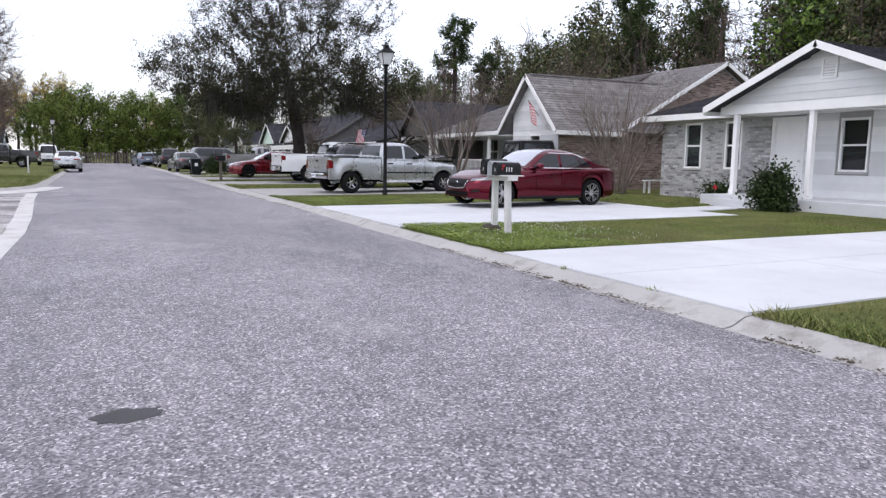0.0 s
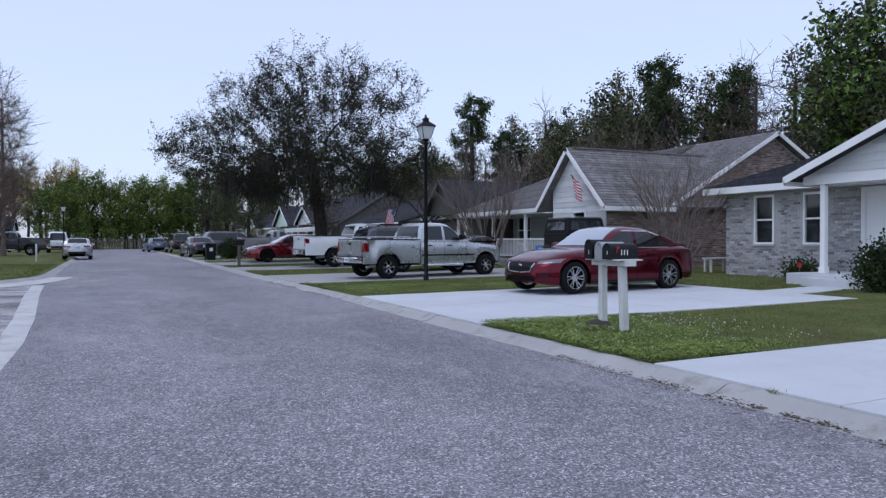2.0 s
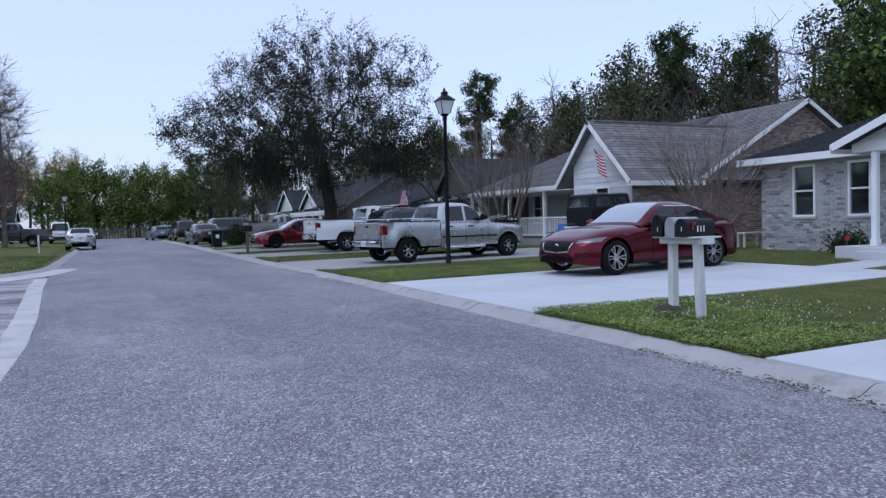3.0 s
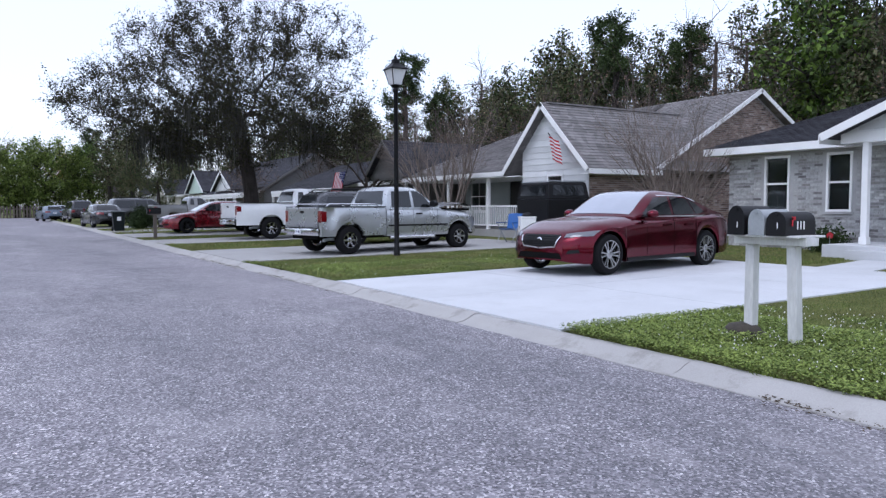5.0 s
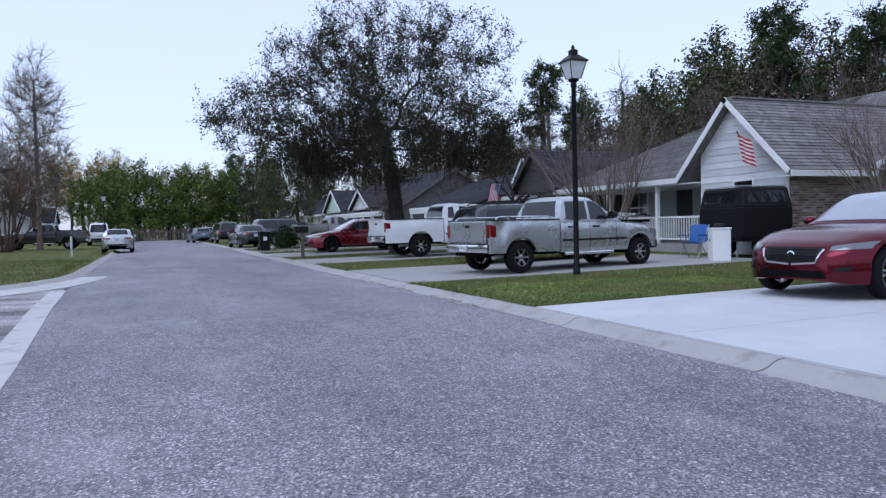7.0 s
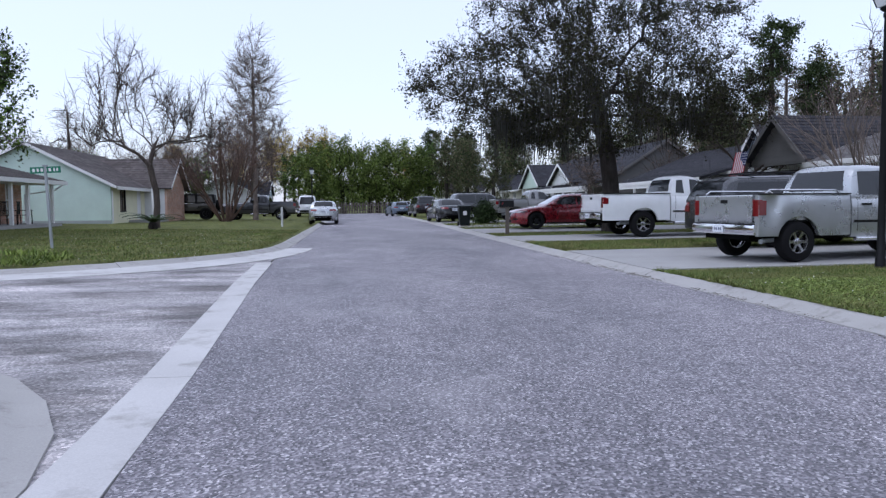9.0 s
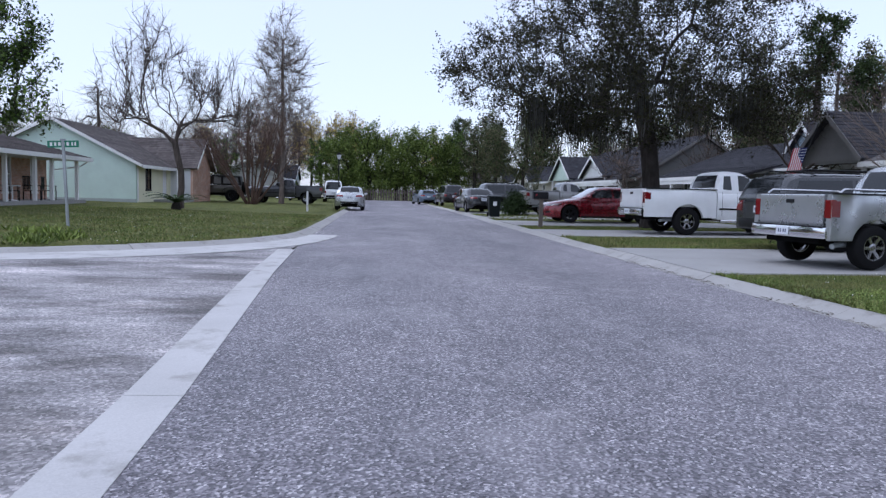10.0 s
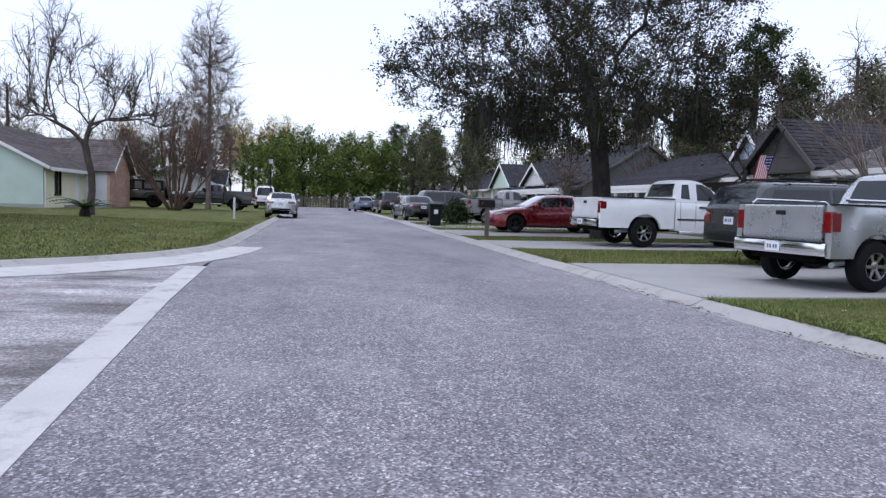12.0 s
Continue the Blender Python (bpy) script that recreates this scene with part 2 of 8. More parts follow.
MAT["chrome"] = plain("chrome", (0.75, 0.75, 0.76), 0.12, 1.0, var=0.05, bump=0)
MAT["plastic"] = plain("black_plastic", (0.008, 0.008, 0.009), 0.5, var=0.15, spec=0.22)
MAT["under"] = plain("underbody", (0.004, 0.004, 0.004), 0.95, spec=0.1)
MAT["red_lens"] = Nodes("red_lens").done(rgb(0.15, 0.005, 0.007), 0.12, 0.0, 0.5, 1.0)
MAT["clear_lens"] = plain("clear_lens", (0.16, 0.165, 0.18), 0.1, 0.5, var=0.2, fine=25, bump=0.0, coat=1.0)
MAT["plate"] = plain("number_plate", (0.6, 0.62, 0.66), 0.5, bump=0)
MAT["bar"] = plain("dark_bars", (0.05, 0.06, 0.12), 0.6, bump=0)
MAT["maroon"] = paint_material("maroon_car_paint", (0.105, 0.0010, 0.012), 0.95, 0.2, coat=0.5)
MAT["red_paint"] = paint_material("red_car_paint", (0.17, 0.003, 0.010), 0.5, 0.25)
MAT["silver"] = paint_material("silver_car_paint", (0.48, 0.495, 0.505), 0.75, 0.28)
MAT["grey_paint"] = paint_material("pewter_car_paint", (0.24, 0.24, 0.24), 0.5, 0.38, 0.1)
MAT["white_paint"] = paint_material("white_car_paint", (0.72, 0.73, 0.74), 0.0, 0.35)
MAT["black_paint"] = paint_material("black_car_paint", (0.012, 0.013, 0.016), 0.0, 0.28)
MAT["dark_paint"] = paint_material("dark_grey_car_paint", (0.035, 0.036, 0.04), 0.3, 0.4)
MAT["olive_paint"] = paint_material("dark_brown_car_paint", (0.03, 0.026, 0.022), 0.0, 0.6)
MAT["blue_paint"] = paint_material("blue_grey_car_paint", (0.10, 0.13, 0.18), 0.3, 0.35)
MAT["black_metal"] = plain("black_painted_metal", (0.006, 0.006, 0.007), 0.45, 0.0, var=0.2, fine=40, spec=0.2)
MAT["lamp_glass"] = plain("frosted_lamp_glass", (0.62, 0.63, 0.65), 0.3, var=0.08, bump=0)
MAT["white_wood"] = plain("worn_white_wood", (0.58, 0.58, 0.57), 0.75, var=0.18, big=4, fine=50, bump=0.4, stretch=(1, 1, 0.2))
MAT["grey_wood"] = plain("weathered_wood", (0.11, 0.092, 0.078), 0.9, var=0.25, big=4, fine=50, bump=0.5, stretch=(1, 1, 0.15))
MAT["galv"] = plain("grey_painted_steel", (0.30, 0.32, 0.33), 0.5, 0.3, var=0.15)
MAT["green_sign"] = plain("green_sign", (0.01, 0.16, 0.09), 0.4, var=0.05, bump=0)
MAT["tar"] = plain("oily_asphalt", (0.045, 0.043, 0.046), 0.7, var=0.35, fine=80, bump=0.5)
MAT["bin"] = plain("dark_green_plastic", (0.006, 0.010, 0.010), 0.5, var=0.15, spec=0.2)
MAT["blue_tarp"] = plain("blue_plastic", (0.02, 0.10, 0.32), 0.45, var=0.15)
MAT["flag_red"] = plain("flag_red", (0.42, 0.02, 0.03), 0.85, bump=0.1)
MAT["flag_white"] = plain("flag_white", (0.72, 0.72, 0.72), 0.85, bump=0.1)
MAT["flag_blue"] = plain("flag_blue", (0.015, 0.02, 0.10), 0.85, bump=0.1)
MAT["bark"] = bark_material("dark_bark", (0.035, 0.03, 0.027))
MAT["bark_grey"] = bark_material("grey_bark", (0.085, 0.07, 0.06))
MAT["lime_leaf"] = leaf_material("street_end_leaves", (0.036, 0.062, 0.014), (0.155, 0.20, 0.045))
MAT["bark_pale"] = bark_material("pale_bark", (0.17, 0.14, 0.12))
MAT["bark_rust"] = bark_material("rusty_bark", (0.10, 0.065, 0.05))
MAT["moss"] = leaf_material("hanging_moss", (0.022, 0.023, 0.02), (0.06, 0.06, 0.053), 0.9)
MAT["oak_leaf"] = leaf_material("oak_leaves", (0.012, 0.013, 0.007), (0.042, 0.042, 0.02), 0.85)
MAT["bud"] = leaf_material("spring_buds", (0.10, 0.06, 0.045), (0.30, 0.20, 0.14))
MAT["green_leaf"] = leaf_material("bright_leaves", (0.035, 0.07, 0.012), (0.14, 0.21, 0.04))
# next two leaf colours are lightened to carry the haze over the distant wood
MAT["wood_leaf"] = leaf_material("hazed_olive_leaves", (0.045, 0.042, 0.025), (0.15, 0.14, 0.08), 0.8)
MAT["dark_leaf"] = leaf_material("hazed_dark_leaves", (0.02, 0.032, 0.014), (0.085, 0.115, 0.045), 0.8)
MAT["pine_leaf"] = leaf_material("pine_needles", (0.016, 0.028, 0.012), (0.06, 0.085, 0.03))
# low sun on the far treetops is put into this leaf colour
MAT["sunlit_leaf"] = leaf_material("sunlit_gold_leaves", (0.20, 0.16, 0.03), (0.52, 0.40, 0.09))
MAT["bush_leaf"] = leaf_material("evergreen_shrub", (0.008, 0.016, 0.006), (0.035, 0.055, 0.018))
MAT["palm"] = leaf_material("palm_fronds", (0.02, 0.04, 0.014), (0.07, 0.11, 0.04))
BRICK_A = ((0.0, (0.16, 0.15, 0.15)), (0.25, (0.34, 0.335, 0.33)), (0.6, (0.46, 0.46, 0.455)), (0.85, (0.28, 0.265, 0.255)), (1.0, (0.60, 0.60, 0.59)))
BRICK_B = ((0.0, (0.10, 0.075, 0.065)), (0.35, (0.26, 0.19, 0.16)), (0.65, (0.34, 0.27, 0.23)), (0.85, (0.17, 0.12, 0.10)), (1.0, (0.44, 0.38, 0.34)))
MAT["brick_a"] = brick_material("pale_grey_brick", BRICK_A)
MAT["brick_a_rest"] = brick_material("pale_grey_brick_rest", BRICK_A, "island")
MAT["brick_b"] = brick_material("brown_brick", BRICK_B)
MAT["brick_b_rest"] = brick_material("brown_brick_rest", BRICK_B, "island")
MAT["brick_far"] = brick_texture_material("salmon_brick", (0.46, 0.25, 0.17), (0.56, 0.36, 0.27), (0.5, 0.45, 0.4))

# ---- mesh helpers ----


class M:
    """Vertices and faces of one mesh."""

    def __init__(self):
        self.v, self.f = [], []

    def add(self, verts, faces):
        k = len(self.v)
        self.v += [tuple(p) for p in verts]
        self.f += [tuple(k + i for i in f) for f in faces]
        return self

    def box(self, x0, x1, y0, y1, z0, z1, m=None):
        vs = [Vector((x, y, z)) for z in (z0, z1) for y in (y0, y1) for x in (x0, x1)]
        if m is not None:
            vs = [m @ p for p in vs]
        return self.add(vs, [(0, 2, 3, 1), (4, 5, 7, 6), (0, 1, 5, 4), (2, 6, 7, 3), (0, 4, 6, 2), (1, 3, 7, 5)])

    def tube(self, pts, radii, seg=8, cap=True):
        """A round tube along points, with a radius for each."""
        pts = [Vector(p) for p in pts]
        if not isinstance(radii, (list, tuple)):
            radii = [radii] * len(pts)
        k, n = len(self.v), len(pts)
        side = None
        for i, p in enumerate(pts):
            d = (pts[min(i + 1, n - 1)] - pts[max(i - 1, 0)])
            d = d.normalized() if d.length > 1e-9 else Vector((0, 0, 1))
            if side is None:
                side = d.orthogonal().normalized()
            side = (side - d * side.dot(d))
            side = side.normalized() if side.length > 1e-6 else d.orthogonal().normalized()
            up = d.cross(side)
            for j in range(seg):
                a = 2 * math.pi * j / seg
                self.v.append(tuple(p + (side * math.cos(a) + up * math.sin(a)) * radii[i]))
        for i in range(n - 1):
            for j in range(seg):
                a, b = k + i * seg + j, k + i * seg + (j + 1) % seg
                self.f.append((a, b, b + seg, a + seg))
        if cap:
            self.f.append(tuple(k + j for j in reversed(range(seg))))
            self.f.append(tuple(k + (n - 1) * seg + j for j in range(seg)))
        return self

    def lathe(self, profile, m, seg=24, closed=False):
        """A profile of (radius, height) turned about the z axis of m."""
        k, n = len(self.v), len(profile)
        for r, h in profile:
            for j in range(seg):
                a = 2 * math.pi * j / seg
                self.v.append(tuple(m @ Vector((r * math.cos(a), r * math.sin(a), h))))
        rings = n if closed else n - 1
        for i in range(rings):
            for j in range(seg):
                a, b = k + i * seg + j, k + i * seg + (j + 1) % seg
                c, d = k + ((i + 1) % n) * seg + (j + 1) % seg, k + ((i + 1) % n) * seg + j
                self.f.append((a, b, c, d))
        if not closed:
            self.f.append(tuple(k + j for j in reversed(range(seg))))
            self.f.append(tuple(k + (n - 1) * seg + j for j in range(seg)))
        return self

    def prism(self, poly, axis, a, b):
        """A flat polygon of two coordinates drawn out along an axis from a to b."""
        def at(p, w):
            q = list(p)
            q.insert("xyz".index(axis), w)
            return q
        n = len(poly)
        vs = [at(p, a) for p in poly] + [at(p, b) for p in poly]
        fs = [tuple(range(n)), tuple(range(2 * n - 1, n - 1, -1))]
        fs += [(i, n + i, n + (i + 1) % n, (i + 1) % n) for i in range(n)]
        return self.add(vs, fs)

    def loft(self, rings, close=False, caps=False):
        """Surfaces between rows of points."""
        k, n = len(self.v), len(rings[0])
        for r in rings:
            self.v += [tuple(p) for p in r]
        for i in range(len(rings) - 1):
            for j in range(n if close else n - 1):
                a, b = k + i * n + j, k + i * n + (j + 1) % n
                self.f.append((a, b, b + n, a + n))
        if caps:
            self.f.append(tuple(k + j for j in reversed(range(n))))
            self.f.append(tuple(k + (len(rings) - 1) * n + j for j in range(n)))
        return self

    def mesh(self, name):
        me = bpy.data.meshes.new(name)
        me.from_pydata(self.v, [], self.f)
        bm = bmesh.new()
        bm.from_mesh(me)
        bmesh.ops.recalc_face_normals(bm, faces=bm.faces)
        bm.to_mesh(me)
        bm.free()
        me.update()
        return me

    def raw(self, name):
        me = bpy.data.meshes.new(name)
        me.from_pydata(self.v, [], self.f)
        me.update()
        return me


def smooth(me, angle=35):
    me.polygons.foreach_set("use_smooth", [True] * len(me.polygons))
    me.set_sharp_from_angle(angle=radians(angle))


def thing(name, label, category, m=None, group=""):
    """An Empty at a thing's base, which parents its parts."""
    e = new(name)
    e.empty_display_size = 0.2
    if m is not None:
        e.matrix_basis = m
    return tagged(e, label, category, group)


def part(name, m, material, parent, label="", soft=None, bevel=0.0, raw=False):
    """One mesh of a thing, in the thing's own axes."""
    me = m.raw(name) if raw else m.mesh(name)
    if soft:
        smooth(me, soft)
    me.materials.append(MAT[material] if isinstance(material, str) else material)
    ob = new(name, me)
    ob.parent = parent
    if bevel:
        b = ob.modifiers.new("bevel", "BEVEL")
        b.width, b.segments, b.limit_method = bevel, 2, "ANGLE"
    if label:
        tagged(ob, label)
    return ob


def solid(name, m, material, label="", category="", kind="", soft=None, bevel=0.0, raw=False, group=""):
    """A thing, or a piece of the setting, that is one mesh."""
    return tagged(part(name, m, material, None, soft=soft, bevel=bevel, raw=raw), label, category, group, kind)


def lerp_table(table, v):
    if v <= table[0][0]:
        return table[0][1]
    for (a, p), (b, q) in zip(table, table[1:]):
        if v <= b:
            return p + (q - p) * (v - a) / (b - a)
    return table[-1][1]


# ---- ground, road, kerbs, drives ----
EDGE_R = [(-30, 4.24), (20, 4.24), (25, 4.14), (30, 4.08), (60, 4.10), (90, 3.75), (110, 3.4)]
EDGE_L = [(-30, -1.05), (16, -1.26), (26, -1.95), (34, -2.18), (60, -2.4), (110, -2.9)]


def edge_r(y):
    return lerp_table(EDGE_R, y)


def edge_l(y):
    return lerp_table(EDGE_L, y)


def ground_z(x, y):
    """The lie of the lawns, which rise gently from the kerbs."""
    if x > edge_r(y) + 0.27:
        return 0.088 + 0.0095 * min(x - edge_r(y) - 0.27, 30)
    if x < edge_l(y) - 0.4:
        return 0.075 + 0.014 * min(edge_l(y) - 0.4 - x, 30)
    return 0.0


CORNER_NEAR, CORNER_FAR = (-5.63, 15.5, 4.08), (-10.0, 33.0, 7.85)


def side_street(x, y, grow=0.0):
    """Whether a place lies on the side street or its mouth, widened by grow."""
    if x > edge_l(y) or not 14 < y < 36:
        return False
    rn, rf = CORNER_NEAR[2] - grow, CORNER_FAR[2] - grow
    near = y > 19.58 - grow if x < CORNER_NEAR[0] else math.hypot(x - CORNER_NEAR[0], max(0.0, y - CORNER_NEAR[1])) > rn
    far = y < 25.15 + grow if x < CORNER_FAR[0] else math.hypot(x - CORNER_FAR[0], min(0.0, y - CORNER_FAR[1])) > rf
    return near and far


def build_ground():
    xs = sorted({-900, -300, -120, -60, *np.arange(-40, -14, 1.0), *np.arange(-14, -1, 0.3), *np.arange(3.4, 5.7, 0.2), *np.arange(6, 40, 1.2), 60, 100, 300, 900, 0.5, 2.5})
    ys = sorted({-900, -300, -80, -30, *np.arange(-10, 14, 1.0), *np.arange(14, 36, 0.3), *np.arange(36, 60, 1.0), *np.arange(60, 130, 5.0), 160, 300, 900})
    m = M()
    for y in ys:
        for x in xs:
            road = edge_l(y) - 0.9 < x < edge_r(y) + 0.18
            near_mouth = side_street(x, y, 0.12)
            z = -0.06 if road or near_mouth else 0.03 if side_street(x, y, 0.5) else ground_z(x, y) + 0.02 * noise.noise((x * 0.4, y * 0.4, 3.0))
            m.v.append((x, y, z))
    n = len(xs)
    for j in range(len(ys) - 1):
        for i in range(n - 1):
            a = j * n + i
            m.f.append((a, a + 1, a + n + 1, a + n))
    return solid("ground", m, "lawn", "short patchy spring lawn over soil", "ground", "structure", soft=60)


build_ground()


def strip(name, left, right, y0, y1, step, z, material, label, category, skirt=0.05, dz=None):
    """A long sheet between two edges with turned-down sides."""
    m = M()
    rings = []
    y = y0
    while y < y1 + 1e-6:
        l, r = left(y), right(y)
        k = 7
        row = [(l, y, z - skirt)]
        for i in range(k):
            x = l + (r - l) * i / (k - 1)
            row.append((x, y, z + (dz(x, y) if dz else 0)))
        row.append((r, y, z - skirt))
        rings.append(row)
        y += step
    m.loft(rings)
    return solid(name, m, material, label, category, "structure", soft=40)


strip("road", edge_l, edge_r, -30, 112, 2.0, 0.0, "asphalt", "worn grey chip-sealed residential asphalt road", "road", dz=lambda x, y: 0.03 * (1 - ((x - 1.3) / 3.4) ** 2))


def build_side_street():
    m = M()
    d = 0.35
    cells = {}
    for i in range(int(46 / d)):
        for j in range(int(20 / d)):
            x, y = -1.2 - i * d, 15.5 + j * d
            if side_street(x, y, 0.22):
                q = []
                for a, b in ((x - d / 2, y - d / 2), (x + d / 2, y - d / 2), (x + d / 2, y + d / 2), (x - d / 2, y + d / 2)):
                    key = (round(a, 3), round(b, 3))
                    if key not in cells:
                        cells[key] = len(m.v)
                        m.v.append((a, b, 0.004 + 0.012 * noise.noise((a * 0.5, b * 0.5, 0.0))))
                    q.append(cells[key])
                m.f.append(tuple(q))
    return solid("side_street", m, "old_asphalt", "cracked pale asphalt of a joining side street", "road", "structure", soft=60)


build_side_street()


def kerb_run(name, points, profile, material, label, piece=3.0, gap=0.012):
    """Kerb stones of one profile (outward, up) laid end to end along a line of points; outward is to the line's right."""
    root = tagged(new(name), label, "kerb", kind="structure")
    pts = [Vector((*p, 0)) for p in points]
    at = [0.0]
    for a, b in zip(pts, pts[1:]):
        at.append(at[-1] + (b - a).length)

    def spot(s):
        for i in range(len(pts) - 1):
            if s <= at[i + 1] or i == len(pts) - 2:
                d = (pts[i + 1] - pts[i]).normalized()
                return pts[i] + d * (s - at[i]), Vector((d.y, -d.x, 0))
    count = max(1, round(at[-1] / piece))
    for c in range(count):
        s0, s1 = at[-1] * c / count + gap / 2, at[-1] * (c + 1) / count - gap / 2
        rings = []
        n = 4
        lift = 0.006 * random.uniform(-1, 1)
        for i in range(n + 1):
            p, out = spot(s0 + (s1 - s0) * i / n)
            rough = 0.004 * random.uniform(-1, 1)
            rings.append([(p.x + out.x * u, p.y + out.y * u, h + (lift + rough if h > 0.01 else 0)) for u, h in profile])
        part("kerb_segment", M().loft(rings, close=True, caps=True), material, root, soft=50)
    return root


ROLLED = [(0.0, -0.08), (0.0, 0.012), (0.07, 0.018), (0.13, 0.036), (0.19, 0.068), (0.24, 0.088), (0.31, 0.094), (0.33, 0.08), (0.33, -0.08)]
kerb_run("kerb_right", [(edge_r(y), y) for y in np.arange(-12, 112, 1.0)], ROLLED, "kerb", "stained pale concrete rolled kerb and gutter")


def arc(c, a0, a1, n=14):
    return [(c[0] + c[2] * math.cos(radians(a0 + (a1 - a0) * i / n)), c[1] + c[2] * math.sin(radians(a0 + (a1 - a0) * i / n))) for i in range(n + 1)]


FLUSH = [(0.0, -0.08), (0.0, 0.02), (0.10, 0.028), (0.18, 0.042), (0.24, 0.065), (0.31, 0.075), (0.33, 0.06), (0.33, -0.08)]
kerb_run("kerb_left_near", [(-28, 19.58), (-14, 19.58)] + arc(CORNER_NEAR, 90, 0)[0:] + [(-1.5, 12.0), (-1.42, 4.0), (-1.35, -12)], FLUSH, "kerb", "pale concrete corner kerb beside the side street")
kerb_run("kerb_left_far", [(edge_l(y) + 0.05, y) for y in np.arange(110, 33, -2.0)] + arc(CORNER_FAR, 0, -90)[1:] + [(-16, 25.15), (-28, 25.15)], ROLLED, "kerb", "pale concrete kerb along the corner lawn")


def slab(name, poly, thick, material, label, category, kind="structure", z=None, bevel=0.008):
    """A poured slab whose top follows the ground; poly of (x, y)."""
    m = M()
    n = len(poly)
    top = [(x, y, (ground_z(x, y) if z is None else z) + 0.012) for x, y in poly]
    bot = [(x, y, h - thick) for x, y, h in top]
    m.add(top + bot, [tuple(range(n)), tuple(range(2 * n - 1, n - 1, -1))] + [(i, n + i, n + (i + 1) % n, (i + 1) % n) for i in range(n)])
    return solid(name, m, material, label, category, kind, bevel=bevel)


def drive(name, x_back, y0, y1, material, label, joints=2):
    """A driveway of square slabs from the kerb to x_back, with narrow joints."""
    root = tagged(new(name), label, "driveway", kind="structure")
    xs = np.linspace(edge_r((y0 + y1) / 2) + 0.32, x_back, joints + 2)
    ym = (y0 + y1) / 2
    for a, b in zip(xs, xs[1:]):
        for c, d in ((y0, ym), (ym, y1)):
            m = M()
            g = 0.006
            q = [(a + g, c + g), (b - g, c + g), (b - g, d - g), (a + g, d - g)]
            top = [(x, y, ground_z(x, y) + 0.018) for x, y in q]
            m.add(top + [(x, y, z - 0.12) for x, y, z in top], [(0, 1, 2, 3), (7, 6, 5, 4)] + [(i, 4 + i, 4 + (i + 1) % 4, (i + 1) % 4) for i in range(4)])
            part("slab", m, material, root)
    return root


drive("driveway_1", 13.5, 6.05, 10.0, "drive", "clean pale concrete driveway", 2)
drive("driveway_2", 12.6, 13.6, 19.15, "drive", "clean pale concrete driveway under the maroon car", 2)
drive("driveway_3", 14.0, 24.1, 28.9, "drive_old", "weathered grey concrete driveway", 2)
drive("driveway_4", 14.0, 33.1, 36.6, "drive_old", "weathered grey concrete driveway under the white pickup", 2)
drive("driveway_5", 14.0, 39.4, 43.8, "drive_old", "weathered concrete driveway under the red car", 2)
drive("driveway_6", 14.0, 46.3, 49.5, "drive_old", "weathered concrete driveway", 2)
drive("driveway_7", 14.0, 53.5, 58.5, "drive_old", "weathered concrete driveway", 2)
slab("garden_path", [(12.5, 14.9), (15.2, 15.4), (15.2, 16.3), (12.5, 15.9)], 0.1, "drive", "pale concrete path to the porch", "path")


def valley_gutter():
    """The concrete channel across the mouth of the side street."""
    root = tagged(new("gutter_strip"), "flat concrete gutter strip across the street mouth", "gutter", kind="structure")
    ys = [-12.0, -6.0, 0.0, 6.0, 12.0, 15.0, 18.05, 21.2, 24.2, 28.0]
    for a, b in zip(ys, ys[1:]):
        m = M()
        q = [(edge_l(a) - 0.29, a + 0.006), (edge_l(a) + 0.03, a + 0.006), (edge_l(b) + 0.03, b - 0.006), (edge_l(b) - 0.29, b - 0.006)]
        top = [(x, y, 0.016) for x, y in q]
        m.add(top + [(x, y, -0.1) for x, y, z in top], [(0, 1, 2, 3), (7, 6, 5, 4)] + [(i, 4 + i, 4 + (i + 1) % 4, (i + 1) % 4) for i in range(4)])
        part("gutter_slab", m, "gutter", root)
    m = M()
    ring = []
    for i in range(15):
        a = radians(-2 - 88 * i / 14)
        c, s = math.cos(a), math.sin(a)
        ring.append([(CORNER_FAR[0] + (CORNER_FAR[2] + w) * c, CORNER_FAR[1] + (CORNER_FAR[2] + w) * s, h) for w, h in ((0.0, -0.05), (0.0, 0.022), (0.7 + 0.5 * math.sin(a * 2) ** 2, 0.018), (0.7 + 0.5 * math.sin(a * 2) ** 2, -0.05))])
    ring.append([(-28, 25.15, -0.05), (-28, 25.15, 0.022), (-28, 24.4, 0.018), (-28, 24.4, -0.05)])
    m.loft(ring)
    part("gutter_apron", m, "gutter", root, soft=40)
    return root


valley_gutter()

# ---- houses ----


def wall_cells(m, axis, at, u0, u1, z0, z1, thick, holes):
    """A wall in the plane axis = at (its outer face), growing by thick, with holes (u0, u1, z0, z1) cut through."""
    us = sorted({u0, u1, *[h[0] for h in holes], *[h[1] for h in holes]})
    zs = sorted({z0, z1, *[h[2] for h in holes], *[h[3] for h in holes]})
    lo, hi = min(at, at + thick), max(at, at + thick)
    for a, b in zip(us, us[1:]):
        for c, d in zip(zs, zs[1:]):
            if any(h[0] - 1e-6 <= a and b <= h[1] + 1e-6 and h[2] - 1e-6 <= c and d <= h[3] + 1e-6 for h in holes):
                continue
            if axis == "x":
                m.box(lo, hi, a, b, c, d)
            else:
                m.box(a, b, lo, hi, c, d)
    return m


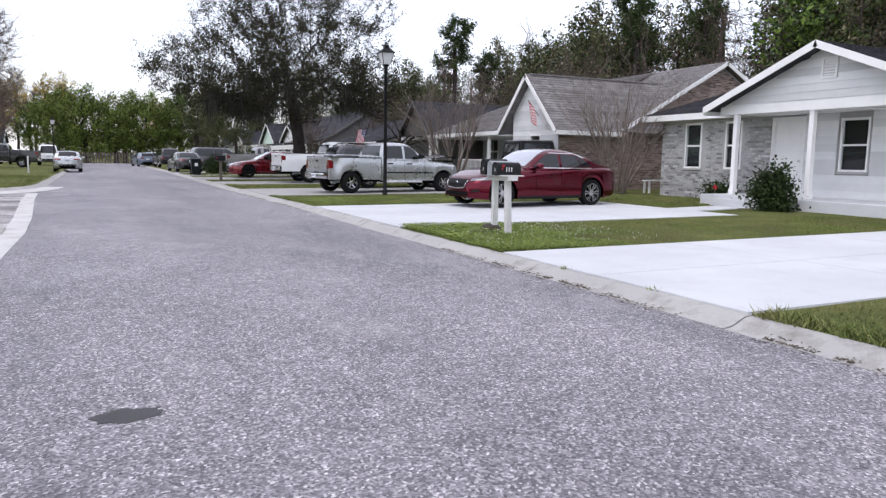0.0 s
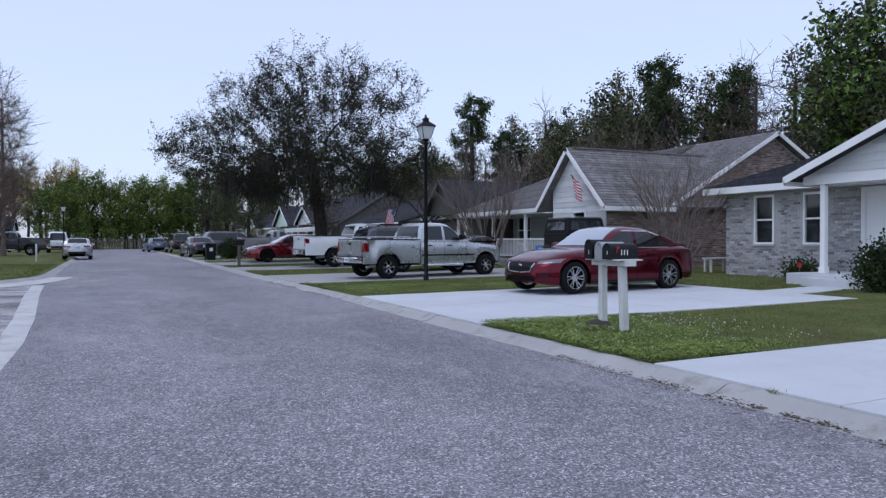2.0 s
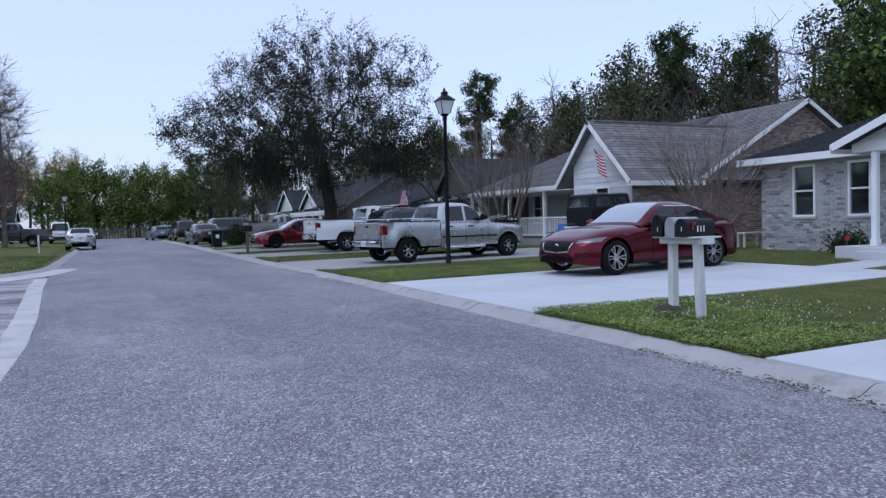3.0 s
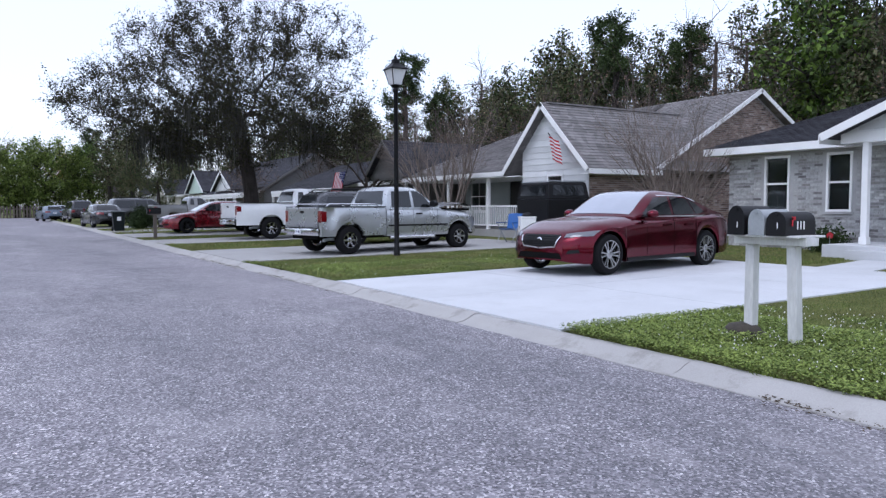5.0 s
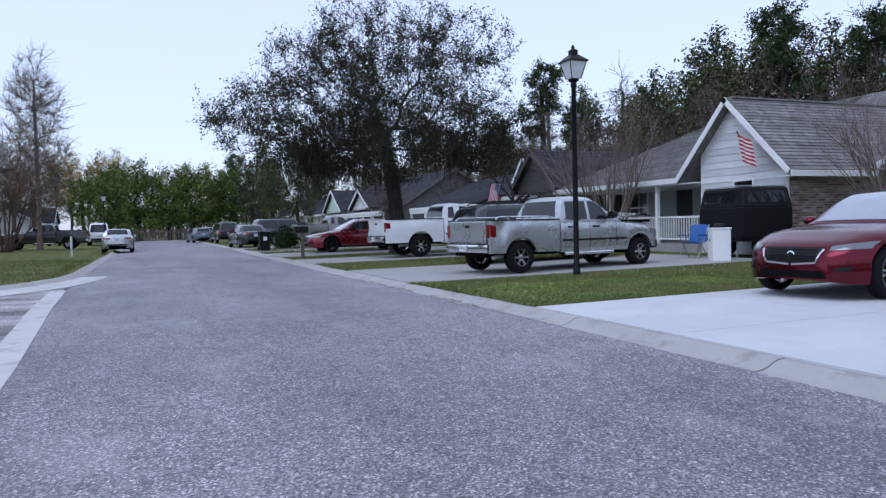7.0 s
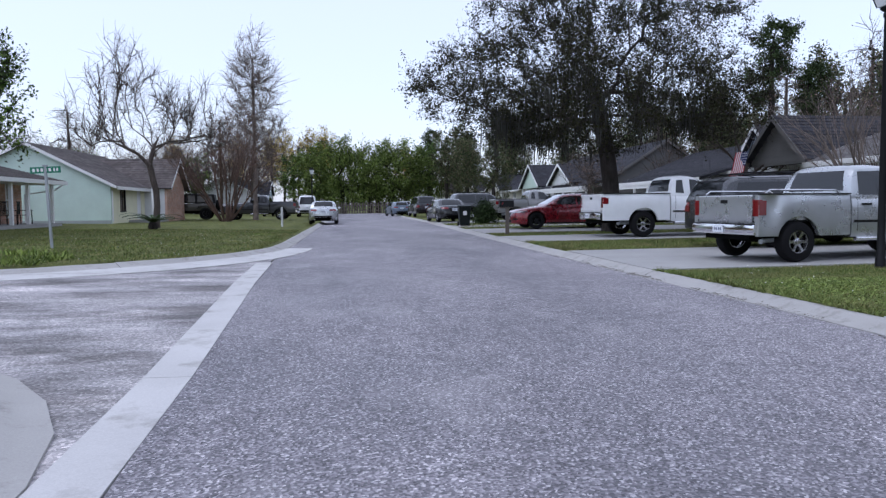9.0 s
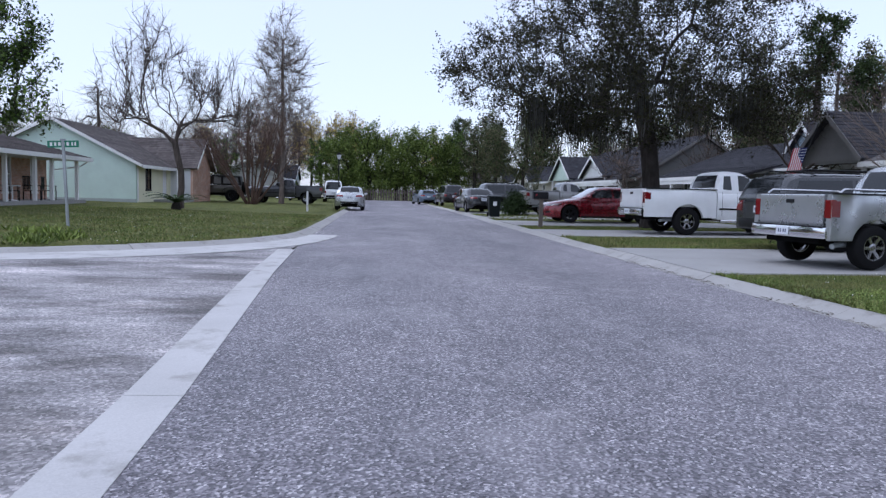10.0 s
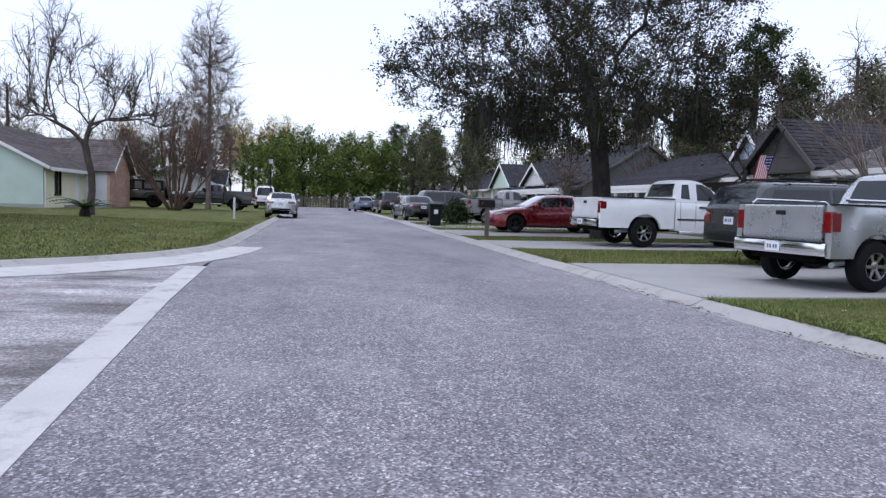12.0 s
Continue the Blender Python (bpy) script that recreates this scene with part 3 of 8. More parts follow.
def window_in(parent, axis, at, out, u0, u1, z0, z1, frame="white_trim", pane="glass", bars=1, cols=1, screen=False, sill=True, glow=False):
    """A sash window in a wall's hole; out is +1 or -1, the side that faces outdoors."""
    f = 0.034
    def bx(m, a, b, c, d, t0, t1):
        p, q = at + out * t0, at + out * t1
        if axis == "x":
            m.box(min(p, q), max(p, q), a, b, c, d)
        else:
            m.box(a, b, min(p, q), max(p, q), c, d)
        return m
    win = part("window", bx(bx(bx(bx(M(), u0 - 0.02, u0 + f, z0 - 0.02, z1 + 0.03, -0.06, 0.03), u1 - f, u1 + 0.02, z0 - 0.02, z1 + 0.03, -0.06, 0.03), u0 + f, u1 - f, z1 - f, z1 + 0.03, -0.06, 0.03), u0 + f, u1 - f, z0 - 0.02, z0 + f, -0.06, 0.03), frame, parent)
    for i in range(bars):
        z = z0 + (z1 - z0) * (i + 1) / (bars + 1)
        part("sash_rail", bx(M(), u0 + f, u1 - f, z - 0.025, z + 0.025, -0.05, 0.005), frame, win)
    for i in range(cols - 1):
        u = u0 + (u1 - u0) * (i + 1) / cols
        part("mullion", bx(M(), u - 0.015, u + 0.015, z0 + f, z1 - f, -0.045, 0.0), frame, win)
    part("pane", bx(M(), u0 + f, u1 - f, z0 + f, z1 - f, -0.036, -0.030), pane, win, "dark window pane")
    if screen:
        part("insect_screen", bx(M(), u0 + f, u1 - f, z0 + f, z1 - f, -0.075, -0.07), "screen", win)
    if sill:
        part("window_sill", bx(M(), u0 - 0.06, u1 + 0.06, z0 - 0.085, z0 - 0.021, -0.04, 0.05), "mortar" if screen else frame, win, bevel=0.008)
    return win


def siding(parent, axis, at, out, u0, u1, z0, z1, material, course=0.16, top=None, holes=(), name="siding_board"):
    """Lap boards, each its own piece; top(u) cuts them to a gable."""
    z = z0
    while z < z1 - 0.01:
        h = min(course, z1 - z)
        spans = [(u0, u1)]
        if top:
            a, b = top(z + h * 0.5)
            spans = [(max(u0, a), min(u1, b))]
        for ho in holes:
            if ho[2] < z + h - 0.01 and ho[3] > z + 0.01:
                cut = []
                for a, b in spans:
                    cut += [(a, min(b, ho[0])), (max(a, ho[1]), b)]
                spans = cut
        for a, b in spans:
            if b - a < 0.05:
                continue
            m = M()
            t0, t1 = at + out * 0.022, at + out * 0.006
            if axis == "x":
                m.add([(at, a, z), (at, b, z), (t0, b, z), (t0, a, z), (at, a, z + h), (at, b, z + h), (t1, b, z + h), (t1, a, z + h)], [(0, 1, 2, 3), (7, 6, 5, 4), (3, 2, 6, 7), (0, 4, 5, 1), (0, 3, 7, 4), (1, 5, 6, 2)])
            else:
                m.add([(a, at, z), (b, at, z), (b, t0, z), (a, t0, z), (a, at, z + h), (b, at, z + h), (b, t1, z + h), (a, t1, z + h)], [(0, 1, 2, 3), (7, 6, 5, 4), (3, 2, 6, 7), (0, 4, 5, 1), (0, 3, 7, 4), (1, 5, 6, 2)])
            part(name, m, material, parent)
        z += h


def roof_plane(parent, a, b, c, d, material, thick=0.1, course=0.145, name="roof"):
    """A roof slope: a, b along the eave, c, d along the ridge (d above a, c above b), shingled in overlapping courses."""
    a, b, c, d = map(Vector, (a, b, c, d))
    n = (b - a).cross(d - a)
    if n.length < 1e-6:
        n = (b - a).cross(c - a)
    n.normalize()
    if n.z < 0:
        n = -n
    m = M()
    lo = [p - n * thick for p in (a, b, c, d)]
    m.add([a, b, c, d] + lo, [(0, 1, 2, 3), (7, 6, 5, 4), (0, 4, 5, 1), (1, 5, 6, 2), (2, 6, 7, 3), (3, 7, 4, 0)])
    r = part(name, m, material, parent)
    k = M()
    count = max(2, int(max((d - a).length, (c - b).length) / course))
    for i in range(count):
        s, e = i / count, min(1.0, (i + 1.0) / count)
        p, q, u, v = a.lerp(d, s), b.lerp(c, s), b.lerp(c, e), a.lerp(d, e)
        h0, h1 = n * 0.022, n * 0.004
        k.add([p + h0, q + h0, u + h1, v + h1, p, q], [(0, 1, 2, 3), (4, 5, 1, 0)])
    tagged(part("shingle_rest", k, material, r, raw=True), kind="stuff")
    return r


def bar_between(m, p, q, w, h):
    """A straight board from p to q, w wide sideways and h deep below."""
    p, q = Vector(p), Vector(q)
    d = (q - p).normalized()
    side = Vector((0, 0, 1)).cross(d)
    side = side.normalized() if side.length > 1e-6 else Vector((1, 0, 0))
    up = d.cross(side)
    vs = []
    for o in (p, q):
        vs += [o + side * w / 2 * s + up * t for s, t in ((-1, 0), (1, 0), (1, -h), (-1, -h))]
    return m.add(vs, [(0, 1, 2, 3), (7, 6, 5, 4), (0, 4, 5, 1), (1, 5, 6, 2), (2, 6, 7, 3), (3, 7, 4, 0)])


def house_a():
    """Pale grey brick house with a white gabled porch."""
    g = 0.30
    h = thing("house", "single-storey pale grey brick house with a white gabled porch", "house")
    x, yl, yr, top = 17.08, 21.14, 5.0, 2.74
    holes = [(19.38, 20.05, 1.17, 2.55), (17.79, 18.38, 1.17, 2.55), (13.82, 14.57, 1.17, 2.48)]
    door = (15.68, 16.62, 0.46, 2.52)
    part("wall", wall_cells(M(), "x", x, yr, yl, g - 0.3, top, 0.2, holes + [door]), "mortar", h)
    part("wall", M().box(x + 0.2, 26.5, yl - 0.2, yl, g - 0.3, top), "brick_a_rest", h)
    part("wall", M().box(26.3, 26.5, yr, yl - 0.2, g - 0.3, top), "brick_a_rest", h)
    part("wall", M().box(x + 0.2, 26.3, yr, yr + 0.2, g - 0.3, top), "brick_a_rest", h)
    part("floor_slab", M().box(x + 0.2, 26.3, yr + 0.2, yl - 0.2, g, g + 0.1), "dark_room", h)
    for k, (a, b, c, d) in enumerate(holes):
        window_in(h, "x", x, -1, a, b, c, d, screen=True, sill=True)
    siding(h, "x", x - 0.024, -1, yr, 15.62, 0.46, top, "white_siding", 0.2, holes=[(13.74, 14.65, 1.05, 2.56)])
    dr = part("door", M().box(x + 0.05, x + 0.09, door[0], door[1], door[2], door[3]), "white_trim", h, "pale grey front door")
    for i in range(2):
        for j in range(3):
            a = door[0] + 0.12 + i * 0.38
            part("door_panel", M().box(x + 0.042, x + 0.05, a, a + 0.3, 0.6 + j * 0.64, 1.1 + j * 0.64), "white_trim", dr, bevel=0.004)
    part("door_knob", M().lathe([(0.012, 0), (0.014, 0.03), (0.032, 0.045), (0.03, 0.07), (0.01, 0.08)], pose(x + 0.05, 15.78, 1.4, 0, -90, 0), 12), "chrome", dr, soft=40)
    part("door_frame", wall_cells(M(), "x", x - 0.03, door[0] - 0.09, door[1] + 0.09, door[2], door[3] + 0.09, 0.08, [(door[0] + 0.01, door[1] - 0.01, door[2], door[3] - 0.01)]), "white_trim", h)
    # main hipped roof with fascia
    ex, ey, ez = 16.62, 21.62, 2.86
    rz, rx = ez + 0.40 * 5.2, 21.8
    hip = ey - 5.2
    roof_plane(h, (ex, 4.5, ez), (ex, ey, ez), (rx, hip, rz), (rx, 4.5, rz), "shingle_dark")
    roof_plane(h, (27.0, ey, ez), (ex, ey, ez), (rx, hip, rz), (rx, hip, rz), "shingle_dark")
    roof_plane(h, (27.0, ey, ez), (27.0, 4.5, ez), (rx, 4.5, rz), (rx, hip, rz), "shingle_dark")
    part("gable_wall", M().prism([(ex + 0.4, ez - 0.12), (26.6, ez - 0.12), (rx, rz - 0.12)], "y", 4.9, 5.0), "white_siding", h)
    part("fascia", M().box(ex - 0.03, ex, 4.5, ey + 0.03, ez - 0.2, ez - 0.01), "white_trim", h)
    part("fascia", M().box(ex, 27.0, ey, ey + 0.03, ez - 0.2, ez - 0.01), "white_trim", h)
    part("soffit", M().box(ex, x - 0.03, 4.5, ey, ez - 0.2, ez - 0.17), "white_trim", h)
    part("soffit", M().box(x - 0.03, 26.9, yl + 0.002, ey, ez - 0.2, ez - 0.17), "white_trim", h)
    # porch
    slab_ob = part("porch_slab", M().box(15.1, x - 0.03, 5.0, 17.3, g - 0.2, 0.46), "drive", h, bevel=0.01)
    part("step", M().box(14.75, 15.095, 15.0, 16.6, g - 0.2, 0.38), "drive", h, bevel=0.01)
    gx, gy, az, el = 15.2, 14.05, 4.22, 2.84
    half = 3.43
    for y in (16.72, 14.36, 12.0, 9.64):
        post = part("porch_post", M().box(15.64, 15.77, y - 0.065, y + 0.065, 0.46, 2.64), "white_trim", h, bevel=0.008)
        part("post_base", M().box(15.62, 15.79, y - 0.085, y + 0.085, 0.462, 0.62), "white_trim", post, bevel=0.006)
    part("porch_beam", M().box(15.6, 15.8, gy - half + 0.3, gy + half - 0.25, 2.64, 2.86), "white_trim", h)
    part("porch_ceiling", M().box(15.8, x - 0.03, gy - half + 0.3, gy + half - 0.25, 2.70, 2.73), "white_trim", h)
    slope = (az - el) / half
    part("porch_gable", M().prism([(gy - half + 0.3, 2.862), (gy + half - 0.25, 2.862), (gy + half - 0.25, 2.93), (gy, az - 0.16), (gy - half + 0.3, 2.93)], "x", 15.62, 15.72), "white_siding", h)
    siding(h, "x", 15.62, -1, gy - half + 0.3, gy + half - 0.25, 2.9, az - 0.15, "white_siding", 0.19, top=lambda z: (gy - (az - 0.1 - z) / slope, gy + (az - 0.1 - z) / slope))
    roof_plane(h, (gx, gy + half, el), (19.5, gy + half, el), (19.5, gy, az), (gx, gy, az), "shingle_dark")
    roof_plane(h, (gx, gy - half, el), (19.5, gy - half, el), (19.5, gy, az), (gx, gy, az), "shingle_dark")
    for s in (1, -1):
        part("rake_board", bar_between(M(), (gx - 0.015, gy + s * half, el + 0.01), (gx - 0.015, gy, az + 0.01), 0.03, 0.17), "white_trim", h)
    part("porch_fascia", M().box(gx, ex - 0.03, gy + half, gy + half + 0.025, el - 0.2, el - 0.005), "white_trim", h)
    vent = part("gable_vent", wall_cells(M(), "x", 15.57, 13.72, 14.14, 3.36, 3.86, 0.05, [(13.77, 14.09, 3.41, 3.81)]), "white_trim", h)
    for i in range(6):
        part("louvre", M().box(-0.004, 0.004, 13.77, 14.09, -0.03, 0.03, pose(15.6, 0, 3.45 + i * 0.065, 0, 35, 0)), "white_trim", vent)
    part("vent_back", M().box(15.612, 15.619, 13.77, 14.09, 3.41, 3.81), "under", vent)
    light = part("porch_light", M().lathe([(0.03, 0), (0.07, 0.03), (0.07, 0.15), (0.02, 0.2)], pose(16.95, 15.3, 2.0), 10), "black_metal", h, soft=40)
    return h


HOUSE_A = house_a()


def house_b():
    """Brown brick house with a white boarded front gable."""
    g = 0.30
    h = thing("house", "brown brick house with grey shingles and a white boarded gable", "house")
    # front wing
    fx, y0, y1, wall_top = 15.45, 24.98, 28.3, 2.42
    ry, rz, ez = 26.92, 4.70, 2.46
    hole = (26.2, 26.95, 1.5, 2.32)
    part("wall", wall_cells(M(), "x", fx, y0 + 0.2, y1, g - 0.3, wall_top, 0.15, [hole]), "white_siding", h)
    half_r, half_l = ry - 24.62, 29.1 - ry
    part("wall", M().prism([(y0 + 0.2, wall_top), (y1, wall_top), (y1, rz - 0.1 - (y1 - ry) * (rz - ez) / half_l - 0.05), (ry, rz - 0.12), (y0 + 0.2, ez)], "x", fx, fx + 0.15), "white_siding", h)
    k = (rz - ez) / half_r
    kl = (rz - ez) / half_l
    siding(h, "x", fx, -1, y0, y1, g, rz - 0.15, "white_siding", 0.2, top=lambda z: (ry - (rz - 0.1 - z) / k if z > ez - 0.2 else y0, ry + (rz - 0.1 - z) / kl if z > ez - 0.2 else y1), holes=[(hole[0] - 0.07, hole[1] + 0.07, hole[2] - 0.1, hole[3] + 0.07)])
    window_in(h, "x", fx, -1, *hole)
    part("wall", M().box(fx, 18.3, y0, y0 + 0.2, g - 0.3, 2.5), "mortar", h)
    part("wall", M().box(fx + 0.15, 18.6, y1 - 0.15, y1, g - 0.3, 2.5), "white_siding", h)
    roof_plane(h, (15.1, 24.62, ez), (21.8, 24.62, ez), (21.8, ry, rz), (15.1, ry, rz), "shingle")
    roof_plane(h, (15.1, 29.1, ez), (20.5, 29.1, ez), (20.5, ry, rz), (15.1, ry, rz), "shingle")
    part("rake_board", bar_between(M(), (15.085, 24.62, ez + 0.01), (15.085, ry, rz + 0.01), 0.03, 0.15), "white_trim", h)
    part("rake_board", bar_between(M(), (15.085, 29.1, ez + 0.01), (15.085, ry, rz + 0.01), 0.03, 0.15), "white_trim", h)
    part("fascia", M().box(15.1, 18.3, 24.6, 24.62, ez - 0.17, ez - 0.005), "white_trim", h)
    part("soffit", M().box(15.1, 18.3, 24.62, y0, ez - 0.17, ez - 0.14), "white_trim", h)
    part("ridge_cap", M().box(15.3, 21.7, ry - 0.1, ry + 0.1, rz - 0.02, rz + 0.03), "shingle", h)
    # main body with its gable end towards the neighbour
    mx, mz, bx0, bx1 = 23.5, 5.52, 18.3, 28.7
    part("wall", M().box(bx0, bx1, 25.0, 25.2, g - 0.3, 2.5), "mortar", h)
    part("gable_wall", M().prism([(bx0, 2.5), (bx1, 2.5), (mx, 2.5 + (mx - bx0) * 0.553)], "y", 25.0, 25.2), "mortar", h)
    part("wall", wall_cells(M(), "x", bx0, 25.2, 36.3, g - 0.3, 2.6, 0.2, [(32.0, 32.9, 0.5, 2.5), (34.6, 35.8, 1.1, 2.4)]), "grey_siding", h)
    part("wall", M().box(bx1 - 0.2, bx1, 25.2, 36.3, g - 0.3, 2.5), "grey_siding", h)
    part("wall", M().box(bx0 + 0.2, bx1 - 0.2, 36.1, 36.3, g - 0.3, 2.6), "grey_siding", h)
    part("gable_wall", M().prism([(bx0, 2.6), (bx1, 2.6), (mx, 5.3)], "y", 36.1, 36.3), "grey_siding", h)
    window_in(h, "x", bx0, -1, 34.6, 35.8, 1.1, 2.4, cols=2)
    part("door", M().box(bx0 + 0.05, bx0 + 0.1, 32.0, 32.9, 0.5, 2.5), "dark_room", h, "dark front door")
    roof_plane(h, (17.9, 24.7, 2.42), (17.9, 29.0, 2.42), (mx, 29.0, mz), (mx, 24.7, mz), "shingle")
    roof_plane(h, (15.2, 29.1, 2.56), (15.2, 36.7, 2.56), (mx, 36.7, mz), (mx, 29.1, mz), "shingle")
    roof_plane(h, (29.1, 24.7, 2.42), (29.1, 36.7, 2.42), (mx, 36.7, mz), (mx, 24.7, mz), "shingle")
    part("rake_board", bar_between(M(), (17.9, 24.685, 2.43), (mx, 24.685, mz + 0.01), 0.03, 0.15), "white_trim", h)
    part("rake_board", bar_between(M(), (29.1, 24.685, 2.43), (mx, 24.685, mz + 0.01), 0.03, 0.15), "white_trim", h)
    part("rake_board", bar_between(M(), (15.2, 36.715, 2.57), (mx, 36.715, mz + 0.01), 0.03, 0.15), "white_trim", h)
    part("fascia", M().box(15.17, 15.2, 29.1, 36.7, 2.38, 2.55), "white_trim", h)
    # porch
    part("porch_slab", M().box(15.3, bx0, 28.32, 36.2, g - 0.2, 0.46), "drive_old", h)
    part("porch_ceiling", M().box(15.25, bx0, 28.32, 36.3, 2.34, 2.37), "white_trim", h)
    for y in (30.4, 33.2, 36.0):
        part("porch_post", M().box(15.4, 15.52, y - 0.06, y + 0.06, 0.46, 2.34), "white_trim", h, bevel=0.006)
    rail = part("porch_rail", M().box(15.42, 15.5, 28.4, 33.14, 1.28, 1.34).box(15.43, 15.49, 28.4, 33.14, 0.58, 0.63), "white_trim", h)
    for i in range(38):
        y = 28.5 + i * 0.122
        part("baluster", M().box(15.445, 15.475, y - 0.016, y + 0.016, 0.63, 1.28), "white_trim", rail)
    return h


HOUSE_B = house_b()


def small_house(name_label, x0, y0, y1, depth, eave, ridge, wallm, roofm, trim, gables=(), windows=(), out=-1, porch=None, chimney=None):
    """A low house with its ridge along y: gables (yc, half, apex, forward) stand on its street side."""
    g = 0.3
    h = thing("house", name_label, "house")
    x1 = x0 - out * depth
    lo, hi = min(x0, x1), max(x0, x1)
    xm = (x0 + x1) / 2
    t = 0.15 * -out
    part("wall", wall_cells(M(), "x", x0, y0 + 0.15, y1 - 0.15, 0.0, eave - 0.12, t, [(a, b, c, d) for a, b, c, d in windows]), wallm, h)
    part("wall", M().box(min(x1, x1 - t), max(x1, x1 - t), y0 + 0.15, y1 - 0.15, 0.0, eave - 0.12), wallm, h)
    for y in (y0, y1 - 0.15):
        part("wall", M().prism([(lo, 0.0), (hi, 0.0), (hi, eave - 0.12), (xm, ridge - 0.14), (lo, eave - 0.12)], "y", y, y + 0.15), wallm, h)
    for a, b, c, d in windows:
        window_in(h, "x", x0, out, a, b, c, d, trim, cols=2 if b - a > 0.9 else 1)
    ov = 0.4
    dz = ov * (ridge - eave) / (depth / 2)
    for xa in (x0 + out * ov, x1 - out * ov):
        roof_plane(h, (xa, y0 - 0.3, eave - dz), (xa, y1 + 0.3, eave - dz), (xm, y1 + 0.3, ridge), (xm, y0 - 0.3, ridge), roofm, course=0.2)
        part("fascia", M().box(xa - 0.015, xa + 0.015, y0 - 0.3, y1 + 0.3, eave - dz - 0.18, eave - dz), trim, h)
        # rake boards on shade-darkened walls take the wall's dark colour
        for y in (y0 - 0.315, y1 + 0.315):
            part("rake_board", bar_between(M(), (xa, y, eave - dz + 0.01), (xm, y, ridge + 0.01), 0.03, 0.15), wallm if wallm == "shaded_taupe" else trim, h)
    for yc, half, apex, fwd, gm in gables:
        gx = x0 + out * fwd
        back = xm
        e = eave - 0.1
        part("gable_wall", M().prism([(yc - half + 0.2, e - 0.1), (yc + half - 0.2, e - 0.1), (yc, apex - 0.2)], "x", gx, gx - out * 0.12), gm, h)
        siding(h, "x", gx, out, yc - half + 0.2, yc + half - 0.2, e, apex - 0.15, gm, 0.22, top=lambda z: (yc - (apex - 0.12 - z) * half / (apex - e), yc + (apex - 0.12 - z) * half / (apex - e)))
        for s in (1, -1):
            roof_plane(h, (gx + out * 0.3, yc + s * half, e), (back, yc + s * half, e), (back, yc, apex), (gx + out * 0.3, yc, apex), roofm, course=0.2)
            part("rake_board", bar_between(M(), (gx + out * 0.315, yc + s * half, e + 0.01), (gx + out * 0.315, yc, apex + 0.01), 0.03, 0.16), gm if gm == "shaded_taupe" else trim, h)
        if fwd < 0:
            continue
        for s in (1, -1):
            part("porch_post", M().box(gx - 0.06, gx + 0.06, yc + s * (half - 0.3) - 0.06, yc + s * (half - 0.3) + 0.06, 0.3, e - 0.1), trim, h)
        part("porch_slab", M().box(min(gx, x0), max(gx, x0), yc - half + 0.1, yc + half - 0.1, 0.0, 0.42), "drive_old", h)
    if porch:
        pa, pb, pd = porch
        px = x0 + out * pd
        roof_plane(h, (px, pa, eave - 0.42), (px, pb, eave - 0.42), (x0, pb, eave + 0.05), (x0, pa, eave + 0.05), roofm, course=0.2)
        part("porch_beam", M().box(px - out * 0.1 - 0.08, px - out * 0.1 + 0.08, pa, pb, eave - 0.78, eave - 0.56), trim, h)
        part("porch_fascia", M().box(px - 0.015, px + 0.015, pa, pb, eave - 0.6, eave - 0.42), trim, h)
        part("porch_slab", M().box(min(px, x0), max(px, x0), pa, pb, 0.0, 0.4), "drive_old", h)
        n = max(2, int((pb - pa) / 2.6))
        for i in range(n + 1):
            y = pa + 0.1 + (pb - pa - 0.2) * i / n
            part("porch_post", M().box(px - out * 0.1 - 0.06, px - out * 0.1 + 0.06, y - 0.06, y + 0.06, 0.4, eave - 0.78), trim, h)
    if chimney:
        for cx, cy, ct in chimney:
            c = part("chimney", M().box(cx - 0.45, cx + 0.45, cy - 0.6, cy + 0.6, eave, ct), "white_siding", h)
            part("chimney_cap", M().box(cx - 0.52, cx + 0.52, cy - 0.67, cy + 0.67, ct, ct + 0.12), "galv", c)
    return h


small_house("grey low house with dark shingles and a white porch", 16.8, 37.0, 56.0, 8.0, 2.75, 4.3, "shaded_taupe", "shingle_dark", "white_trim", gables=[(38.5, 2.1, 4.4, 1.4, "shaded_taupe"), (46.0, 2.2, 4.9, -2.2, "blue_siding")], windows=[(49.6, 51.2, 1.1, 2.2), (45.4, 46.6, 1.1, 2.2), (53.2, 54.2, 1.1, 2.2)], porch=(44.0, 54.5, 1.8))
small_house("two-gabled house with pale green boards and dark shingles", 15.8, 58.5, 79.0, 8.0, 2.75, 5.3, "shaded_taupe", "shingle_dark", "white_trim", gables=[(64.7, 3.0, 4.1, 1.2, "white_siding"), (75.2, 3.6, 4.6, 0.9, "green_siding")], windows=[(61.0, 62.0, 1.2, 2.3), (69.5, 70.7, 1.2, 2.3)], porch=(58.5, 72.0, 1.4))
small_house("small gabled house with brown shingles", 15.6, 82.0, 97.0, 8.0, 2.8, 4.9, "beige", "shingle_dark", "white_trim", gables=[(92.0, 4.2, 4.4, 0.8, "beige")], windows=[(84.5, 85.7, 1.2, 2.3), (91.0, 92.4, 1.2, 2.3)])
small_house("far house with two white chimneys and dark shingles", 15.6, 101.0, 118.0, 9.0, 3.0, 5.6, "white_siding", "shingle_dark", "white_trim", gables=[(108.5, 5.0, 4.8, 0.8, "beige")], chimney=[(17.6, 104.5, 6.3), (17.6, 119.5, 7.1)])
small_house("far low house with brown shingles", 14.5, 124.0, 146.0, 9.0, 3.0, 5.4, "beige", "shingle_brown", "white_trim", gables=[(129.0, 5.0, 5.4, 0.8, "beige"), (136.3, 4.5, 5.0, 0.8, "beige")])


